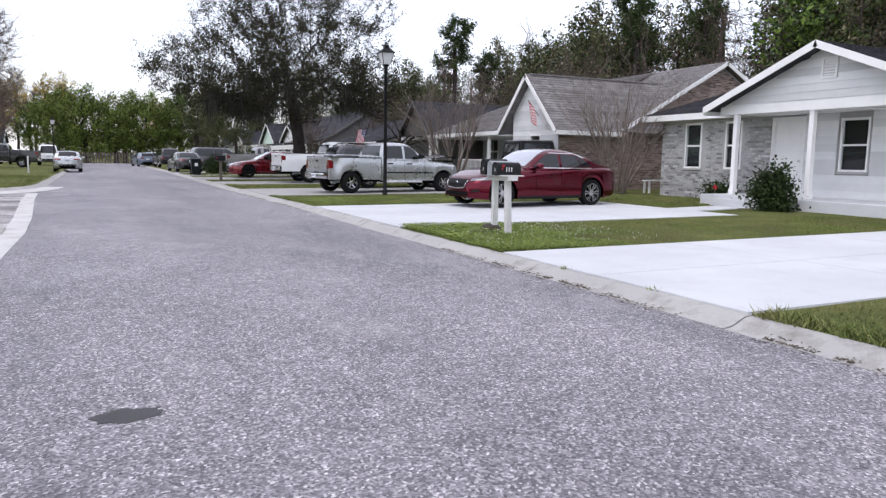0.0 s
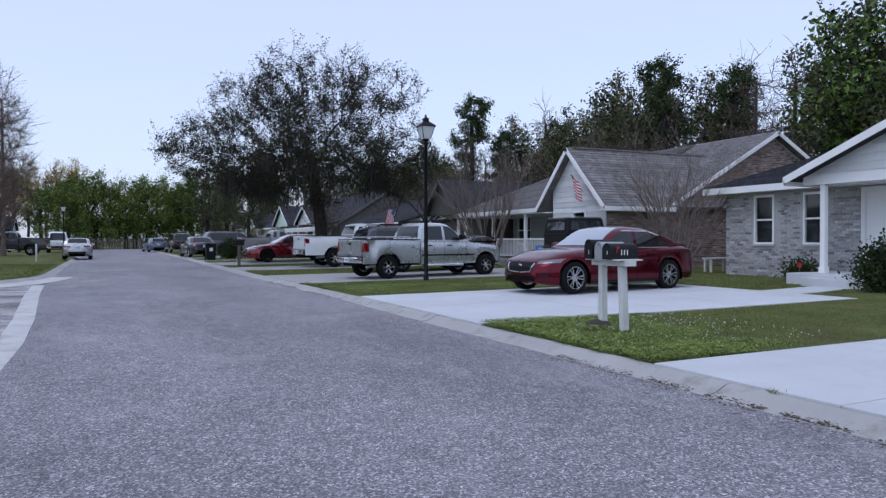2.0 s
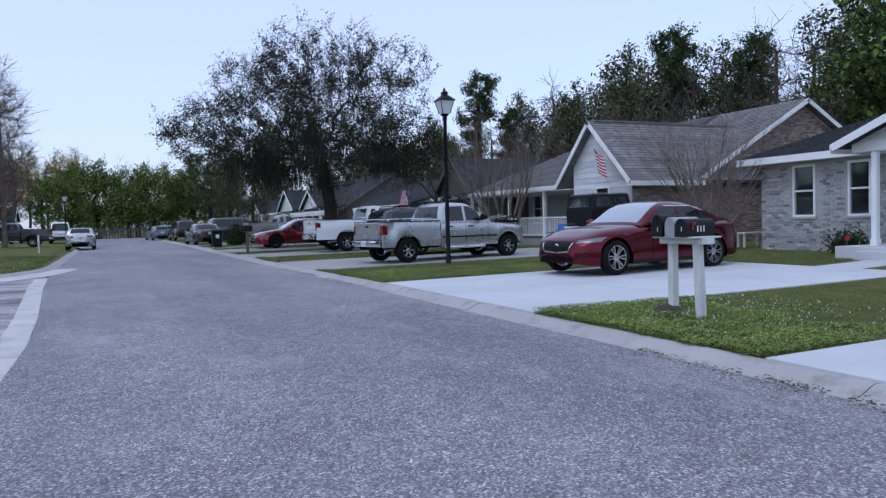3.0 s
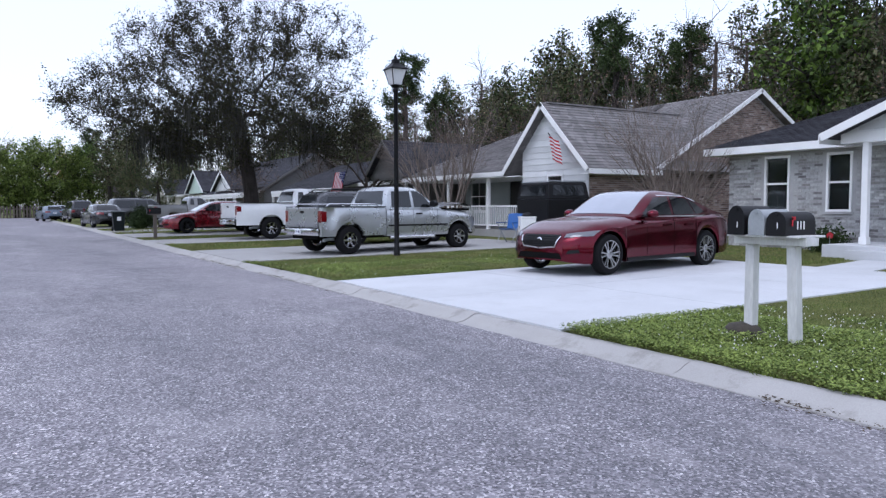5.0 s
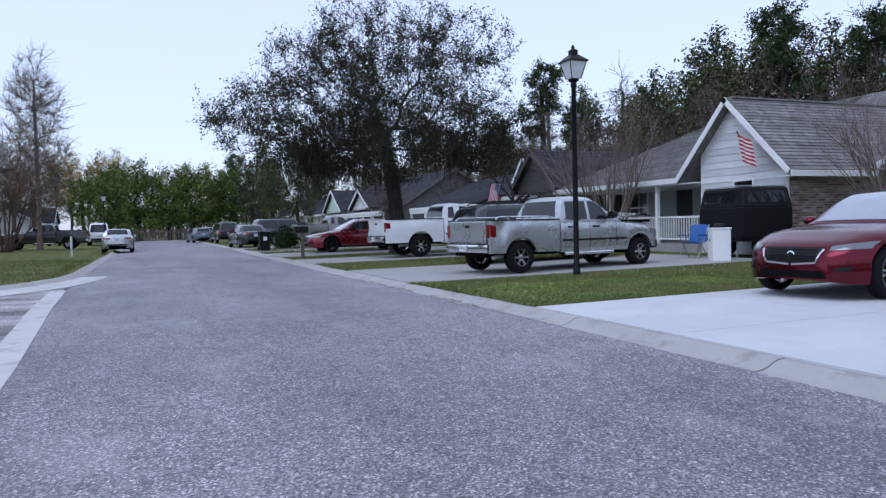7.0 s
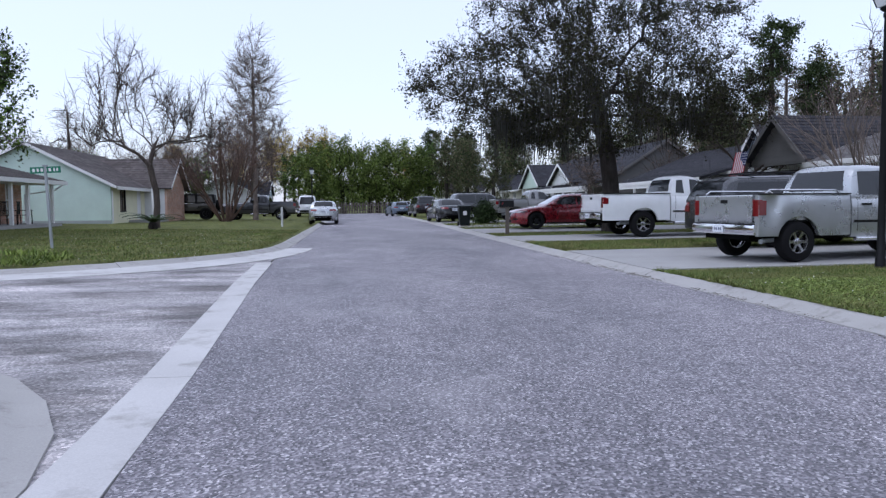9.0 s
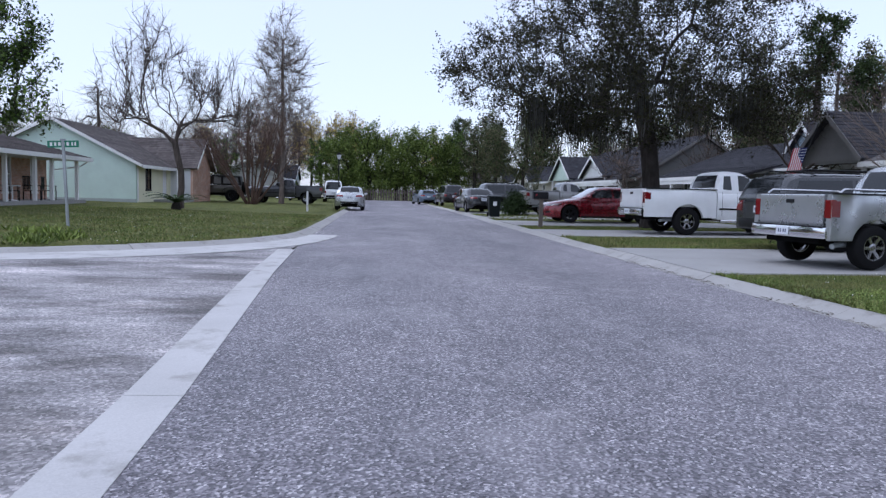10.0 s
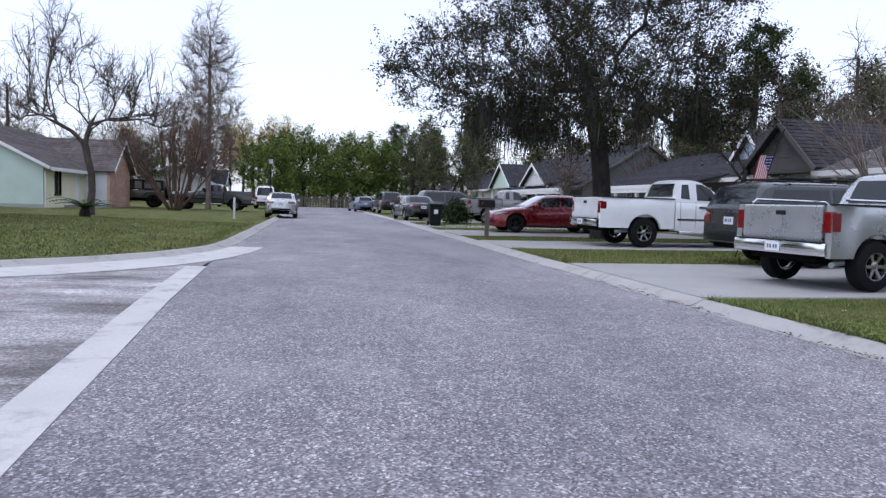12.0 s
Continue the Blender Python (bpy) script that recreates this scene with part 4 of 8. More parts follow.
def green_house():
    """Pale green boarded house with its gable end to the street corner."""
    h = thing("house", "pale green boarded house with a cream front and brown roof", "house")
    y0, y1 = 55.0, 67.0
    x1, x0, eave, ridge, xm = -13.85, -22.6, 2.5, 4.75, -18.2
    part("wall", M().prism([(x0, 0.0), (x1, 0.0), (x1, eave), (xm, ridge - 0.1), (x0, eave)], "y", y0, y0 + 0.15), "green_siding", h)
    k = (ridge - 0.05 - eave) / (x1 - xm)
    siding(h, "y", y0, -1, x0, x1, 0.42, ridge - 0.15, "green_siding", 0.14, top=lambda z: (xm - (ridge - 0.06 - z) / k if z > eave else x0, xm + (ridge - 0.06 - z) / k if z > eave else x1))
    part("foundation", M().box(x0, x1 + 0.01, y0 - 0.02, y0, 0.1, 0.42), "grey_siding", h)
    part("wall", wall_cells(M(), "x", x1, y0 + 0.15, y1, 0.0, eave, -0.15, [(56.6, 57.5, 0.95, 2.2), (59.8, 60.7, 0.4, 2.3)]), "cream", h)
    part("wall", M().box(x0, x0 + 0.15, y0 + 0.15, y1, 0.0, eave), "green_siding", h)
    part("wall", M().prism([(x0, 0.0), (x1, 0.0), (x1, eave), (xm, ridge - 0.1), (x0, eave)], "y", y1, y1 + 0.15), "green_siding", h)
    win = window_in(h, "x", x1, 1, 56.6, 57.5, 0.95, 2.2, "black_metal", cols=2)
    part("door", M().box(x1 - 0.1, x1 - 0.05, 59.8, 60.7, 0.4, 2.3), "white_trim", h, "white front door")
    roof_plane(h, (x1 + 0.45, y0 - 0.3, eave - 0.2), (x1 + 0.45, y1 + 0.3, eave - 0.2), (xm, y1 + 0.3, ridge), (xm, y0 - 0.3, ridge), "shingle_brown", course=0.2)
    roof_plane(h, (x0 - 0.45, y0 - 0.3, eave - 0.2), (x0 - 0.45, y1 + 0.3, eave - 0.2), (xm, y1 + 0.3, ridge), (xm, y0 - 0.3, ridge), "shingle_brown", course=0.2)
    part("rake_board", bar_between(M(), (x1 + 0.45, y0 - 0.315, eave - 0.19), (xm, y0 - 0.315, ridge + 0.01), 0.03, 0.15), "white_trim", h)
    part("rake_board", bar_between(M(), (x0 - 0.45, y0 - 0.315, eave - 0.19), (xm, y0 - 0.315, ridge + 0.01), 0.03, 0.15), "white_trim", h)
    part("fascia", M().box(x1 + 0.45, x1 + 0.475, y0 - 0.3, y1 + 0.3, eave - 0.38, eave - 0.2), "white_trim", h)
    part("gutter_pipe", M().tube([(x1 + 0.06, y0 + 0.1, eave - 0.4), (x1 + 0.06, y0 + 0.1, 0.3)], 0.04, 8), "white_trim", h)
    # brick front wing
    part("gable_wall", M().prism([(61.4, 0.0), (66.0, 0.0), (66.0, 2.5), (63.7, 4.2), (61.4, 2.5)], "x", -12.6, -12.45), "brick_far", h)
    part("wall", M().box(x1, -12.6, 61.4, 61.55, 0.0, 2.5), "white_siding", h)
    for s in (1, -1):
        roof_plane(h, (-12.1, 63.7 + s * 2.6, 2.35), (-17.5, 63.7 + s * 2.6, 2.35), (-17.5, 63.7, 4.35), (-12.1, 63.7, 4.35), "shingle_brown", course=0.2)
        part("rake_board", bar_between(M(), (-12.085, 63.7 + s * 2.6, 2.36), (-12.085, 63.7, 4.36), 0.03, 0.15), "white_trim", h)
    part("porch_post", M().box(-12.75, -12.6, 58.9, 59.05, 0.2, 2.3), "white_trim", h)
    part("porch_slab", M().box(x1, -12.4, 58.0, 61.4, 0.0, 0.36), "drive_old", h)
    return h


green_house()


def brick_house():
    """Salmon brick house with a long white-posted porch."""
    h = thing("house", "low salmon brick house with a white-posted porch", "house")
    wx = -16.6
    y0, y1 = 33.0, 50.6
    g, eave = 0.3, 2.55
    wins = [(41.4, 42.1, 0.75, 2.3), (44.3, 45.0, 0.75, 2.3), (46.5, 47.2, 0.75, 2.3), (49.0, 49.6, 0.75, 2.3), (37.0, 38.0, 0.75, 2.3)]
    part("wall", wall_cells(M(), "x", wx, y0, y1, 0.0, eave, -0.2, wins), "brick_far", h)
    part("wall", M().box(-26.0, wx - 0.2, y1 - 0.2, y1, 0.0, eave), "brick_far", h)
    part("wall", M().box(-26.0, wx - 0.2, y0, y0 + 0.2, 0.0, eave), "brick_far", h)
    part("wall", M().box(-26.0, -25.8, y0 + 0.2, y1 - 0.2, 0.0, eave), "brick_far", h)
    for w in wins:
        window_in(h, "x", wx, 1, *w)
    roof_plane(h, (-14.7, y0 - 0.4, 2.45), (-14.7, y1 + 0.5, 2.45), (-21.0, y1 - 4.0, 4.3), (-21.0, y0 + 4.0, 4.3), "shingle_brown", course=0.2)
    roof_plane(h, (-14.7, y1 + 0.5, 2.45), (-27.0, y1 + 0.5, 2.45), (-21.0, y1 - 4.0, 4.3), (-21.0, y1 - 4.0, 4.3), "shingle_brown", course=0.2)
    roof_plane(h, (-27.0, y0 - 0.4, 2.45), (-27.0, y1 + 0.5, 2.45), (-21.0, y1 - 4.0, 4.3), (-21.0, y0 + 4.0, 4.3), "shingle_brown", course=0.2)
    part("gutter_board", M().box(-14.7, -14.62, y0 - 0.4, y1 + 0.55, 2.26, 2.44), "white_trim", h)
    part("porch_ceiling", M().box(wx, -14.72, y0, y1, 2.26, 2.3), "white_trim", h)
    part("porch_slab", M().box(wx, -14.8, 42.0, y1 + 0.1, 0.0, 0.4), "drive_old", h)
    for y in (43.6, 46.0, 47.6, 50.2):
        part("porch_post", M().box(-15.1, -14.96, y - 0.07, y + 0.07, 0.4, 2.26), "white_trim", h, bevel=0.006)
    part("drainpipe", M().tube([(-14.75, y1 + 0.35, 2.3), (-15.1, y1 + 0.15, 2.0), (-16.5, y1 + 0.12, 1.8), (-16.5, y1 + 0.12, 0.3)], 0.035, 8), "white_trim", h)
    return h


brick_house()

# ---- vehicles: x forward, y to the left, z up, at the ground ----


def arch_z(x, axles, radius, hub, low):
    """The lower edge of a body side, which rises over the wheels."""
    z = low
    for a in axles:
        d = abs(x - a)
        if d < radius:
            z = max(z, hub + math.sqrt(radius * radius - d * d))
    return z


def stations(x0, x1, axles, radius, step=0.12):
    xs = {round(x, 3) for x in np.arange(x0, x1, step)} | {round(x1, 3)}
    for a in axles:
        for k in range(17):
            xs.add(round(a - radius * math.cos(math.pi * k / 16), 3))
        xs |= {round(a - radius - 0.002, 3), round(a + radius + 0.002, 3)}
    xs |= {x0 + 0.02, x0 + 0.06, x1 - 0.02, x1 - 0.06}
    return sorted(x for x in xs if x0 <= x <= x1)


def shell(top, shoulder, width, low, axles, arch, hub, x0, x1):
    """The lower body: a loft of sections whose sides stop at the wheel arches."""
    m = M()
    rings = []
    for x in stations(x0, x1, axles, arch):
        zt, zs, w = lerp_table(top, x), lerp_table(shoulder, x), lerp_table(width, x)
        zl = lerp_table(low, x) if isinstance(low, list) else low
        zb = arch_z(x, axles, arch, hub, zl)
        zs = min(zs, zt)
        zm = zb + (zs - zb) * 0.62
        flare = 0.0
        for a in axles:
            d = abs(x - a)
            flare = max(flare, 0.016 * max(0.0, 1 - abs(d - arch * 0.9) / (arch * 0.6)))
        half = [(0.0, zt), (0.45 * w, zt - 0.004), (0.72 * w, zt - 0.018), (0.88 * w, zs + (zt - zs) * 0.45), (0.965 * w, zs - 0.012), (0.988 * w, zs - 0.05), (w + flare * 0.5, zm), (w + flare, zb + (zs - zb) * 0.25), (0.985 * w + flare, zb + 0.03), (0.97 * w + flare, zb), (w - 0.2, zb + 0.005)]
        rings.append([(x, -a, b) for a, b in reversed(half)] + [(x, a, b) for a, b in half[1:]])
    m.loft(rings, caps=True)
    return m


def cabin_mesh(roof, belt, width, lean=0.30, x_step=0.06):
    """The greenhouse: sides lean in from the belt to the roof."""
    m = M()
    rings = []
    x0, x1 = roof[0][0], roof[-1][0]
    n = max(8, int((x1 - x0) / x_step))
    for i in range(n + 1):
        x = x0 + (x1 - x0) * i / n
        zb, zr, wb = lerp_table(belt, x), lerp_table(roof, x), lerp_table(width, x)
        zr = max(zr, zb + 0.004)
        h = zr - zb
        e = min(0.10, h * 0.5)
        def wat(z):
            return wb - (z - zb) * lean
        half = [(0.0, zr), (0.5 * wat(zr), zr - 0.012 * min(1, h / 0.3)), (0.8 * wat(zr), zr - 0.25 * e), (0.93 * wat(zr), zr - 0.5 * e), (wat(zr - e), zr - e), (wat(zb + (h - e) * 0.5), zb + (h - e) * 0.5), (wb, zb), (wb, zb - 0.05)]
        rings.append([(x, -a, b) for a, b in reversed(half)] + [(x, a, b) for a, b in half[1:]])
    m.loft(rings, caps=True)
    return m


def smooth_table(points, n=6):
    """A table with rounded corners between its points."""
    out = []
    for i in range(len(points) - 1):
        p0, p1, p2, p3 = points[max(i - 1, 0)], points[i], points[i + 1], points[min(i + 2, len(points) - 1)]
        for k in range(n):
            t = k / n
            x = p1[0] + (p2[0] - p1[0]) * t
            m1 = (p2[1] - p0[1]) / max(1e-6, p2[0] - p0[0]) * (p2[0] - p1[0])
            m2 = (p3[1] - p1[1]) / max(1e-6, p3[0] - p1[0]) * (p2[0] - p1[0])
            y = (2 * t ** 3 - 3 * t * t + 1) * p1[1] + (t ** 3 - 2 * t * t + t) * m1 + (-2 * t ** 3 + 3 * t * t) * p2[1] + (t ** 3 - t * t) * m2
            out.append((x, y))
    out.append(points[-1])
    return out


def tree_of(*meshes):
    from mathutils.bvhtree import BVHTree
    v, f = [], []
    for m in meshes:
        k = len(v)
        v += [Vector(p) for p in m.v]
        f += [tuple(k + i for i in q) for q in m.f]
    return BVHTree.FromPolygons(v, f)


CAST = {"left": (Vector((0, 1, 0)), lambda u, v: (u, 4, v)), "right": (Vector((0, -1, 0)), lambda u, v: (u, -4, v)), "front": (Vector((1, 0, 0)), lambda u, v: (6, u, v)),
        "rear": (Vector((-1, 0, 0)), lambda u, v: (-6, u, v)), "top": (Vector((0, 0, 1)), lambda u, v: (u, v, 5))}


def patch(tree, side, corners, off=0.006, n=8, thick=0.012):
    """A thin sheet laid on a body: four corners (u, v) seen from a side."""
    d, origin = CAST[side]
    m = M()
    a, b, c, e = [Vector(p) for p in corners]
    rows = []
    for i in range(n + 1):
        row = []
        for j in range(n + 1):
            p = a.lerp(b, j / n).lerp(e.lerp(c, j / n), i / n)
            o = Vector(origin(p.x, p.y))
            hit, nor, _, _ = tree.ray_cast(o, -d)
            if hit is None:
                hit, nor, _, _ = tree.find_nearest(o - d * (o.dot(d) - 0.8))
            row.append((hit, nor if nor.dot(d) > 0 else -nor))
        rows.append(row)
    k = n + 1
    for lift in (off, off - thick):
        for row in rows:
            m.v += [tuple(h + w * lift) for h, w in row]
    for i in range(n):
        for j in range(n):
            q = i * k + j
            m.f.append((q, q + 1, q + k + 1, q + k))
    rim = [j for j in range(k)] + [i * k + n for i in range(1, k)] + [n * k + j for j in range(n - 1, -1, -1)] + [i * k for i in range(n - 1, 0, -1)]
    for p, q in zip(rim, rim[1:] + rim[:1]):
        m.f.append((p, q, q + k * k, p + k * k))
    return m


def both(parent, name, tree, corners, material, sides=("left", "right"), **kw):
    for s in sides:
        part(name, patch(tree, s, corners, **kw), material, parent, soft=40)


def ends(parent, name, tree, side, corners, material, **kw):
    """A pair of lamps at one end, mirrored."""
    part(name, patch(tree, side, corners, **kw), material, parent, soft=40)
    part(name, patch(tree, side, [(-u, v) for u, v in corners], **kw), material, parent, soft=40)


def wheel(parent, x, y, r, w, rim=0.62, spokes=10, rim_material="rim", split=True):
    """Tyre, rim dish, spokes and hub cap; the outer face looks away from the car."""
    s = 1 if y > 0 else -1
    m = pose(x, y, r, -90 * s, 0, 0)
    h = w / 2
    ri = r * rim
    tyre = M().lathe([(ri, -h * 0.9), (ri + 0.02, -h), (r - 0.05, -h), (r - 0.015, -h * 0.85), (r, -h * 0.6), (r, h * 0.6), (r - 0.015, h * 0.85), (r - 0.05, h), (ri + 0.02, h), (ri, h * 0.9)], m, 32, closed=True)
    root = part("wheel", tyre, "tyre", parent, "black tyre on a bright rim", soft=30)
    part("rim", M().lathe([(ri + 0.004, h * 0.9), (ri + 0.004, -h * 0.8), (ri - 0.02, -h * 0.8), (ri - 0.02, h * 0.55), (ri - 0.012, h * 0.88)], m, 32, closed=True), rim_material, root, soft=30)
    # disc coloured near black, which puts the shade between the spokes into it
    part("brake_disc", M().lathe([(ri * 0.8, -h * 0.25), (ri * 0.8, -h * 0.1), (0.02, -h * 0.1)], m, 20), "under", root)
    sp = M()
    for i in range(spokes):
        a = 360 * i / spokes
        for da in ((-10, 10) if split else (0,)):
            q = m @ pose(0, 0, 0, 0, 0, a + da)
            t = 0.014 if split else 0.03
            sp.add([q @ Vector(p) for p in ((0.03, -t * 0.8, h * 0.30), (0.03, t * 0.8, h * 0.30), (ri - 0.015, t, h * 0.52), (ri - 0.015, -t, h * 0.52), (0.03, -t * 0.8, h * 0.62), (0.03, t * 0.8, h * 0.62), (ri - 0.015, t * 0.9, h * 0.84), (ri - 0.015, -t * 0.9, h * 0.84))], [(0, 1, 2, 3), (7, 6, 5, 4), (0, 4, 5, 1), (1, 5, 6, 2), (2, 6, 7, 3), (3, 7, 4, 0)])
    part("spokes", sp, rim_material, root)
    part("hub_cap", M().lathe([(0.075, h * 0.2), (0.075, h * 0.66), (0.05, h * 0.74), (0.01, h * 0.75)], m, 16), rim_material, root, soft=40)
    return root


def mirror_pair(parent, x, y, z, material, big=1.0):
    for s in (1, -1):
        m = M()
        rings = []
        for i, (dx, k) in enumerate(((0.09, 0.3), (0.06, 0.8), (0.0, 1.0), (-0.05, 1.0))):
            rings.append([(x + dx * big, s * (y + 0.10 * big) + 0.10 * big * k * math.cos(a), z + 0.075 * big * k * math.sin(a)) for a in [2 * math.pi * j / 12 for j in range(12)]])
        m.loft(rings, close=True, caps=True)
        mi = part("door_mirror", m, material, parent, soft=50)
        part("mirror_arm", M().tube([(x + 0.02, s * (y - 0.06), z - 0.05), (x + 0.02, s * (y + 0.06), z - 0.04)], 0.025, 8), "plastic", mi)


def underbody(parent, x0, x1, w, z0, z1):
    part("underbody", M().box(x0, x1, -w, w, z0, z1), "under", parent)


def number_plate(parent, tree, side, y, z):
    p = part("number_plate", patch(tree, side, [(y - 0.15, z - 0.075), (y + 0.15, z - 0.075), (y + 0.15, z + 0.075), (y - 0.15, z + 0.075)], off=0.012, n=2), "plate", parent)
    for i, dy in enumerate((-0.08, -0.03, 0.04, 0.09)):
        part("plate_bar", patch(tree, side, [(y + dy - 0.015, z - 0.03), (y + dy + 0.015, z - 0.03), (y + dy + 0.015, z + 0.03), (y + dy - 0.015, z + 0.03)], off=0.016, n=1, thick=0.003), "bar", p)


def saloon(label, m, paint, L=4.87, W=1.84, H=1.45, front=0.96, wb=2.83, r=0.34, spokes=6, rimm="rim", grille="plastic", style="fast", fine=True, name="car"):
    """A four-door saloon; style 'fast' has a long sloping tail, 'notch' a boot, 'hatch' a short square tail."""
    c = thing(name, label, "car", m)
    f, b = L / 2, -L / 2
    fa = f - front
    ra = fa - wb
    w = W / 2
    k = H / 1.45
    axles = [fa, ra]
    top = smooth_table([(b, 0.86 * k), (b + 0.06, 0.98 * k), (b + 0.25, 1.03 * k), (ra + 0.1, 1.02 * k), (0.0, 0.97 * k), (fa - 0.55, 0.97 * k), (fa + 0.1, 0.90 * k), (f - 0.35, 0.80 * k), (f - 0.10, 0.70 * k), (f, 0.58 * k)])
    shoulder = smooth_table([(b, 0.80 * k), (b + 0.3, 0.93 * k), (ra, 0.95 * k), (0.0, 0.90 * k), (fa, 0.82 * k), (f - 0.3, 0.70 * k), (f, 0.55 * k)])
    width = smooth_table([(b, w * 0.72), (b + 0.08, w * 0.86), (b + 0.4, w * 0.965), (ra, w), (0.0, w * 0.985), (fa, w), (f - 0.4, w * 0.93), (f - 0.12, w * 0.78), (f, w * 0.58)])
    low = smooth_table([(b, 0.42), (b + 0.15, 0.27), (ra, 0.22), (fa, 0.20), (f - 0.2, 0.2), (f, 0.24)])
    lower = shell(top, shoulder, width, low, axles, r + 0.055, r, b, f)
    body = part("body", lower, paint, c, soft=32)
    cowl = fa - (0.70 if style == "fast" else 0.42)
    if style == "fast":
        roof = [(b + 0.30, 1.02 * k), (b + 0.62, 1.13 * k), (ra + 0.10, 1.30 * k), (ra + 0.55, 1.415 * k), (ra + 0.9, H), (ra + 1.18, H - 0.005), (cowl - 0.62, 1.365 * k), (cowl - 0.36, 1.22 * k), (cowl, 0.975 * k)]
    elif style == "notch":
        roof = [(b + 0.75, 1.02 * k), (ra + 0.25, 1.33 * k), (ra + 0.55, 1.43 * k), (ra + 1.1, H), (ra + 1.5, H - 0.01), (cowl - 0.75, 1.38 * k), (cowl, 0.975 * k)]
    else:
        roof = [(b + 0.05, 1.0 * k), (b + 0.25, 1.34 * k), (b + 0.5, 1.42 * k), (ra + 1.0, H), (ra + 1.5, H - 0.01), (cowl - 0.75, 1.38 * k), (cowl, 0.975 * k)]
    belt = smooth_table([(b, 1.0 * k), (ra, 0.965 * k), (cowl, 0.92 * k)])
    cw = smooth_table([(b + 0.05, w * 0.80), (ra, w * 0.92), (0.0, w * 0.95), (cowl, w * 0.90)])
    cab = cabin_mesh(smooth_table(roof), belt, cw, 0.36)
    part("cabin", cab, paint, c, soft=32)
    t_all, t_cab = tree_of(lower, cab), tree_of(cab)
    rx = ra + 0.55
    # windscreen and rear window
    part("windscreen", patch(t_cab, "top", [(cowl - 0.06, -w * 0.74), (cowl - 0.06, w * 0.74), (cowl - 0.80, w * 0.60), (cowl - 0.80, -w * 0.60)], n=10), "pale_screen" if fine else "windshield", c, "pale blue-grey windscreen" if fine else "", soft=40)
    if style == "hatch":
        part("rear_window", patch(t_cab, "rear", [(-w * 0.66, 1.06 * k), (w * 0.66, 1.06 * k), (w * 0.55, 1.36 * k), (-w * 0.55, 1.36 * k)]), "car_glass", c, soft=40)
    else:
        x_lo, x_hi = roof[0][0] + (0.12 if style == "fast" else 0.05), ra + (0.42 if style == "fast" else 0.42)
        part("rear_window", patch(t_cab, "top", [(x_lo, -w * 0.66), (x_lo, w * 0.66), (x_hi, w * 0.56), (x_hi, -w * 0.56)], n=10), "car_glass", c, soft=40)
    # side glass
    bp = (cowl + ra) / 2 - 0.02
    z0, z1 = 0.985 * k, H - 0.13
    both(c, "side_window", t_cab, [(bp + 0.04, z0), (cowl - 0.22, z0), (cowl - 0.66, z1 - 0.02), (bp + 0.04, z1)], "car_glass")
    both(c, "side_window", t_cab, [(ra + 0.34, z0 + 0.01), (bp - 0.04, z0), (bp - 0.04, z1), (ra + 0.50, z1 - 0.04)], "car_glass")
    if style == "fast":
        both(c, "quarter_window", t_cab, [(ra - 0.02, z0 + 0.045), (ra + 0.30, z0 + 0.01), (ra + 0.46, z1 - 0.05), (ra + 0.22, z1 - 0.14)], "car_glass", n=4)
    if fine:
        both(c, "window_trim", t_cab, [(ra + 0.0, z0 - 0.035), (cowl - 0.15, z0 - 0.03), (cowl - 0.15, z0 - 0.012), (ra + 0.0, z0 - 0.012)], "chrome", n=12)
        both(c, "window_trim", t_cab, [(ra + 0.24, z1 - 0.10), (ra + 0.55, z1 - 0.005), (ra + 0.55, z1 + 0.012), (ra + 0.22, z1 - 0.085)], "chrome", n=5)
        both(c, "window_trim", t_cab, [(ra + 0.55, z1 + 0.0), (bp + 0.3, z1 + 0.008), (bp + 0.3, z1 + 0.024), (ra + 0.55, z1 + 0.014)], "chrome", n=6)
    # seams, handles, sills
    for x in (cowl - 0.28, bp, ra + 0.38):
        both(c, "door_seam", t_all, [(x, 0.30), (x + 0.008, 0.30), (x + 0.008, 0.93 * k), (x, 0.93 * k)], "under", off=0.003, n=8, thick=0.006)
    for x in (bp + 0.12, ra + 0.52):
        both(c, "door_handle", t_all, [(x, 0.80 * k), (x + 0.2, 0.795 * k), (x + 0.2, 0.83 * k), (x, 0.835 * k)], paint, off=0.028, n=4, thick=0.03)
    both(c, "side_sill", t_all, [(ra + r + 0.08, 0.215), (fa - r - 0.08, 0.205), (fa - r - 0.08, 0.27), (ra + r + 0.08, 0.28)], "plastic", off=0.008, n=6)
    mirror_pair(c, cowl - 0.32, w * 0.95, 1.01 * k, paint)
    # lamps, grille, bumpers
    ends(c, "headlight", t_all, "front", [(w * 0.56, 0.625 * k), (w * 0.93, 0.655 * k), (w * 0.95, 0.745 * k), (w * 0.56, 0.685 * k)], "clear_lens", off=0.010)
    gr = part("grille", patch(t_all, "front", [(-w * 0.38, 0.46 * k), (w * 0.38, 0.46 * k), (w * 0.46, 0.67 * k), (-w * 0.46, 0.67 * k)], off=0.008), grille, c, soft=40)
    for i in range(5):
        z = (0.49 + 0.036 * i) * k
        part("grille_bar", patch(t_all, "front", [(-w * 0.38, z), (w * 0.38, z), (w * 0.38, z + 0.010), (-w * 0.38, z + 0.010)], off=0.018, n=6), "plastic", gr)
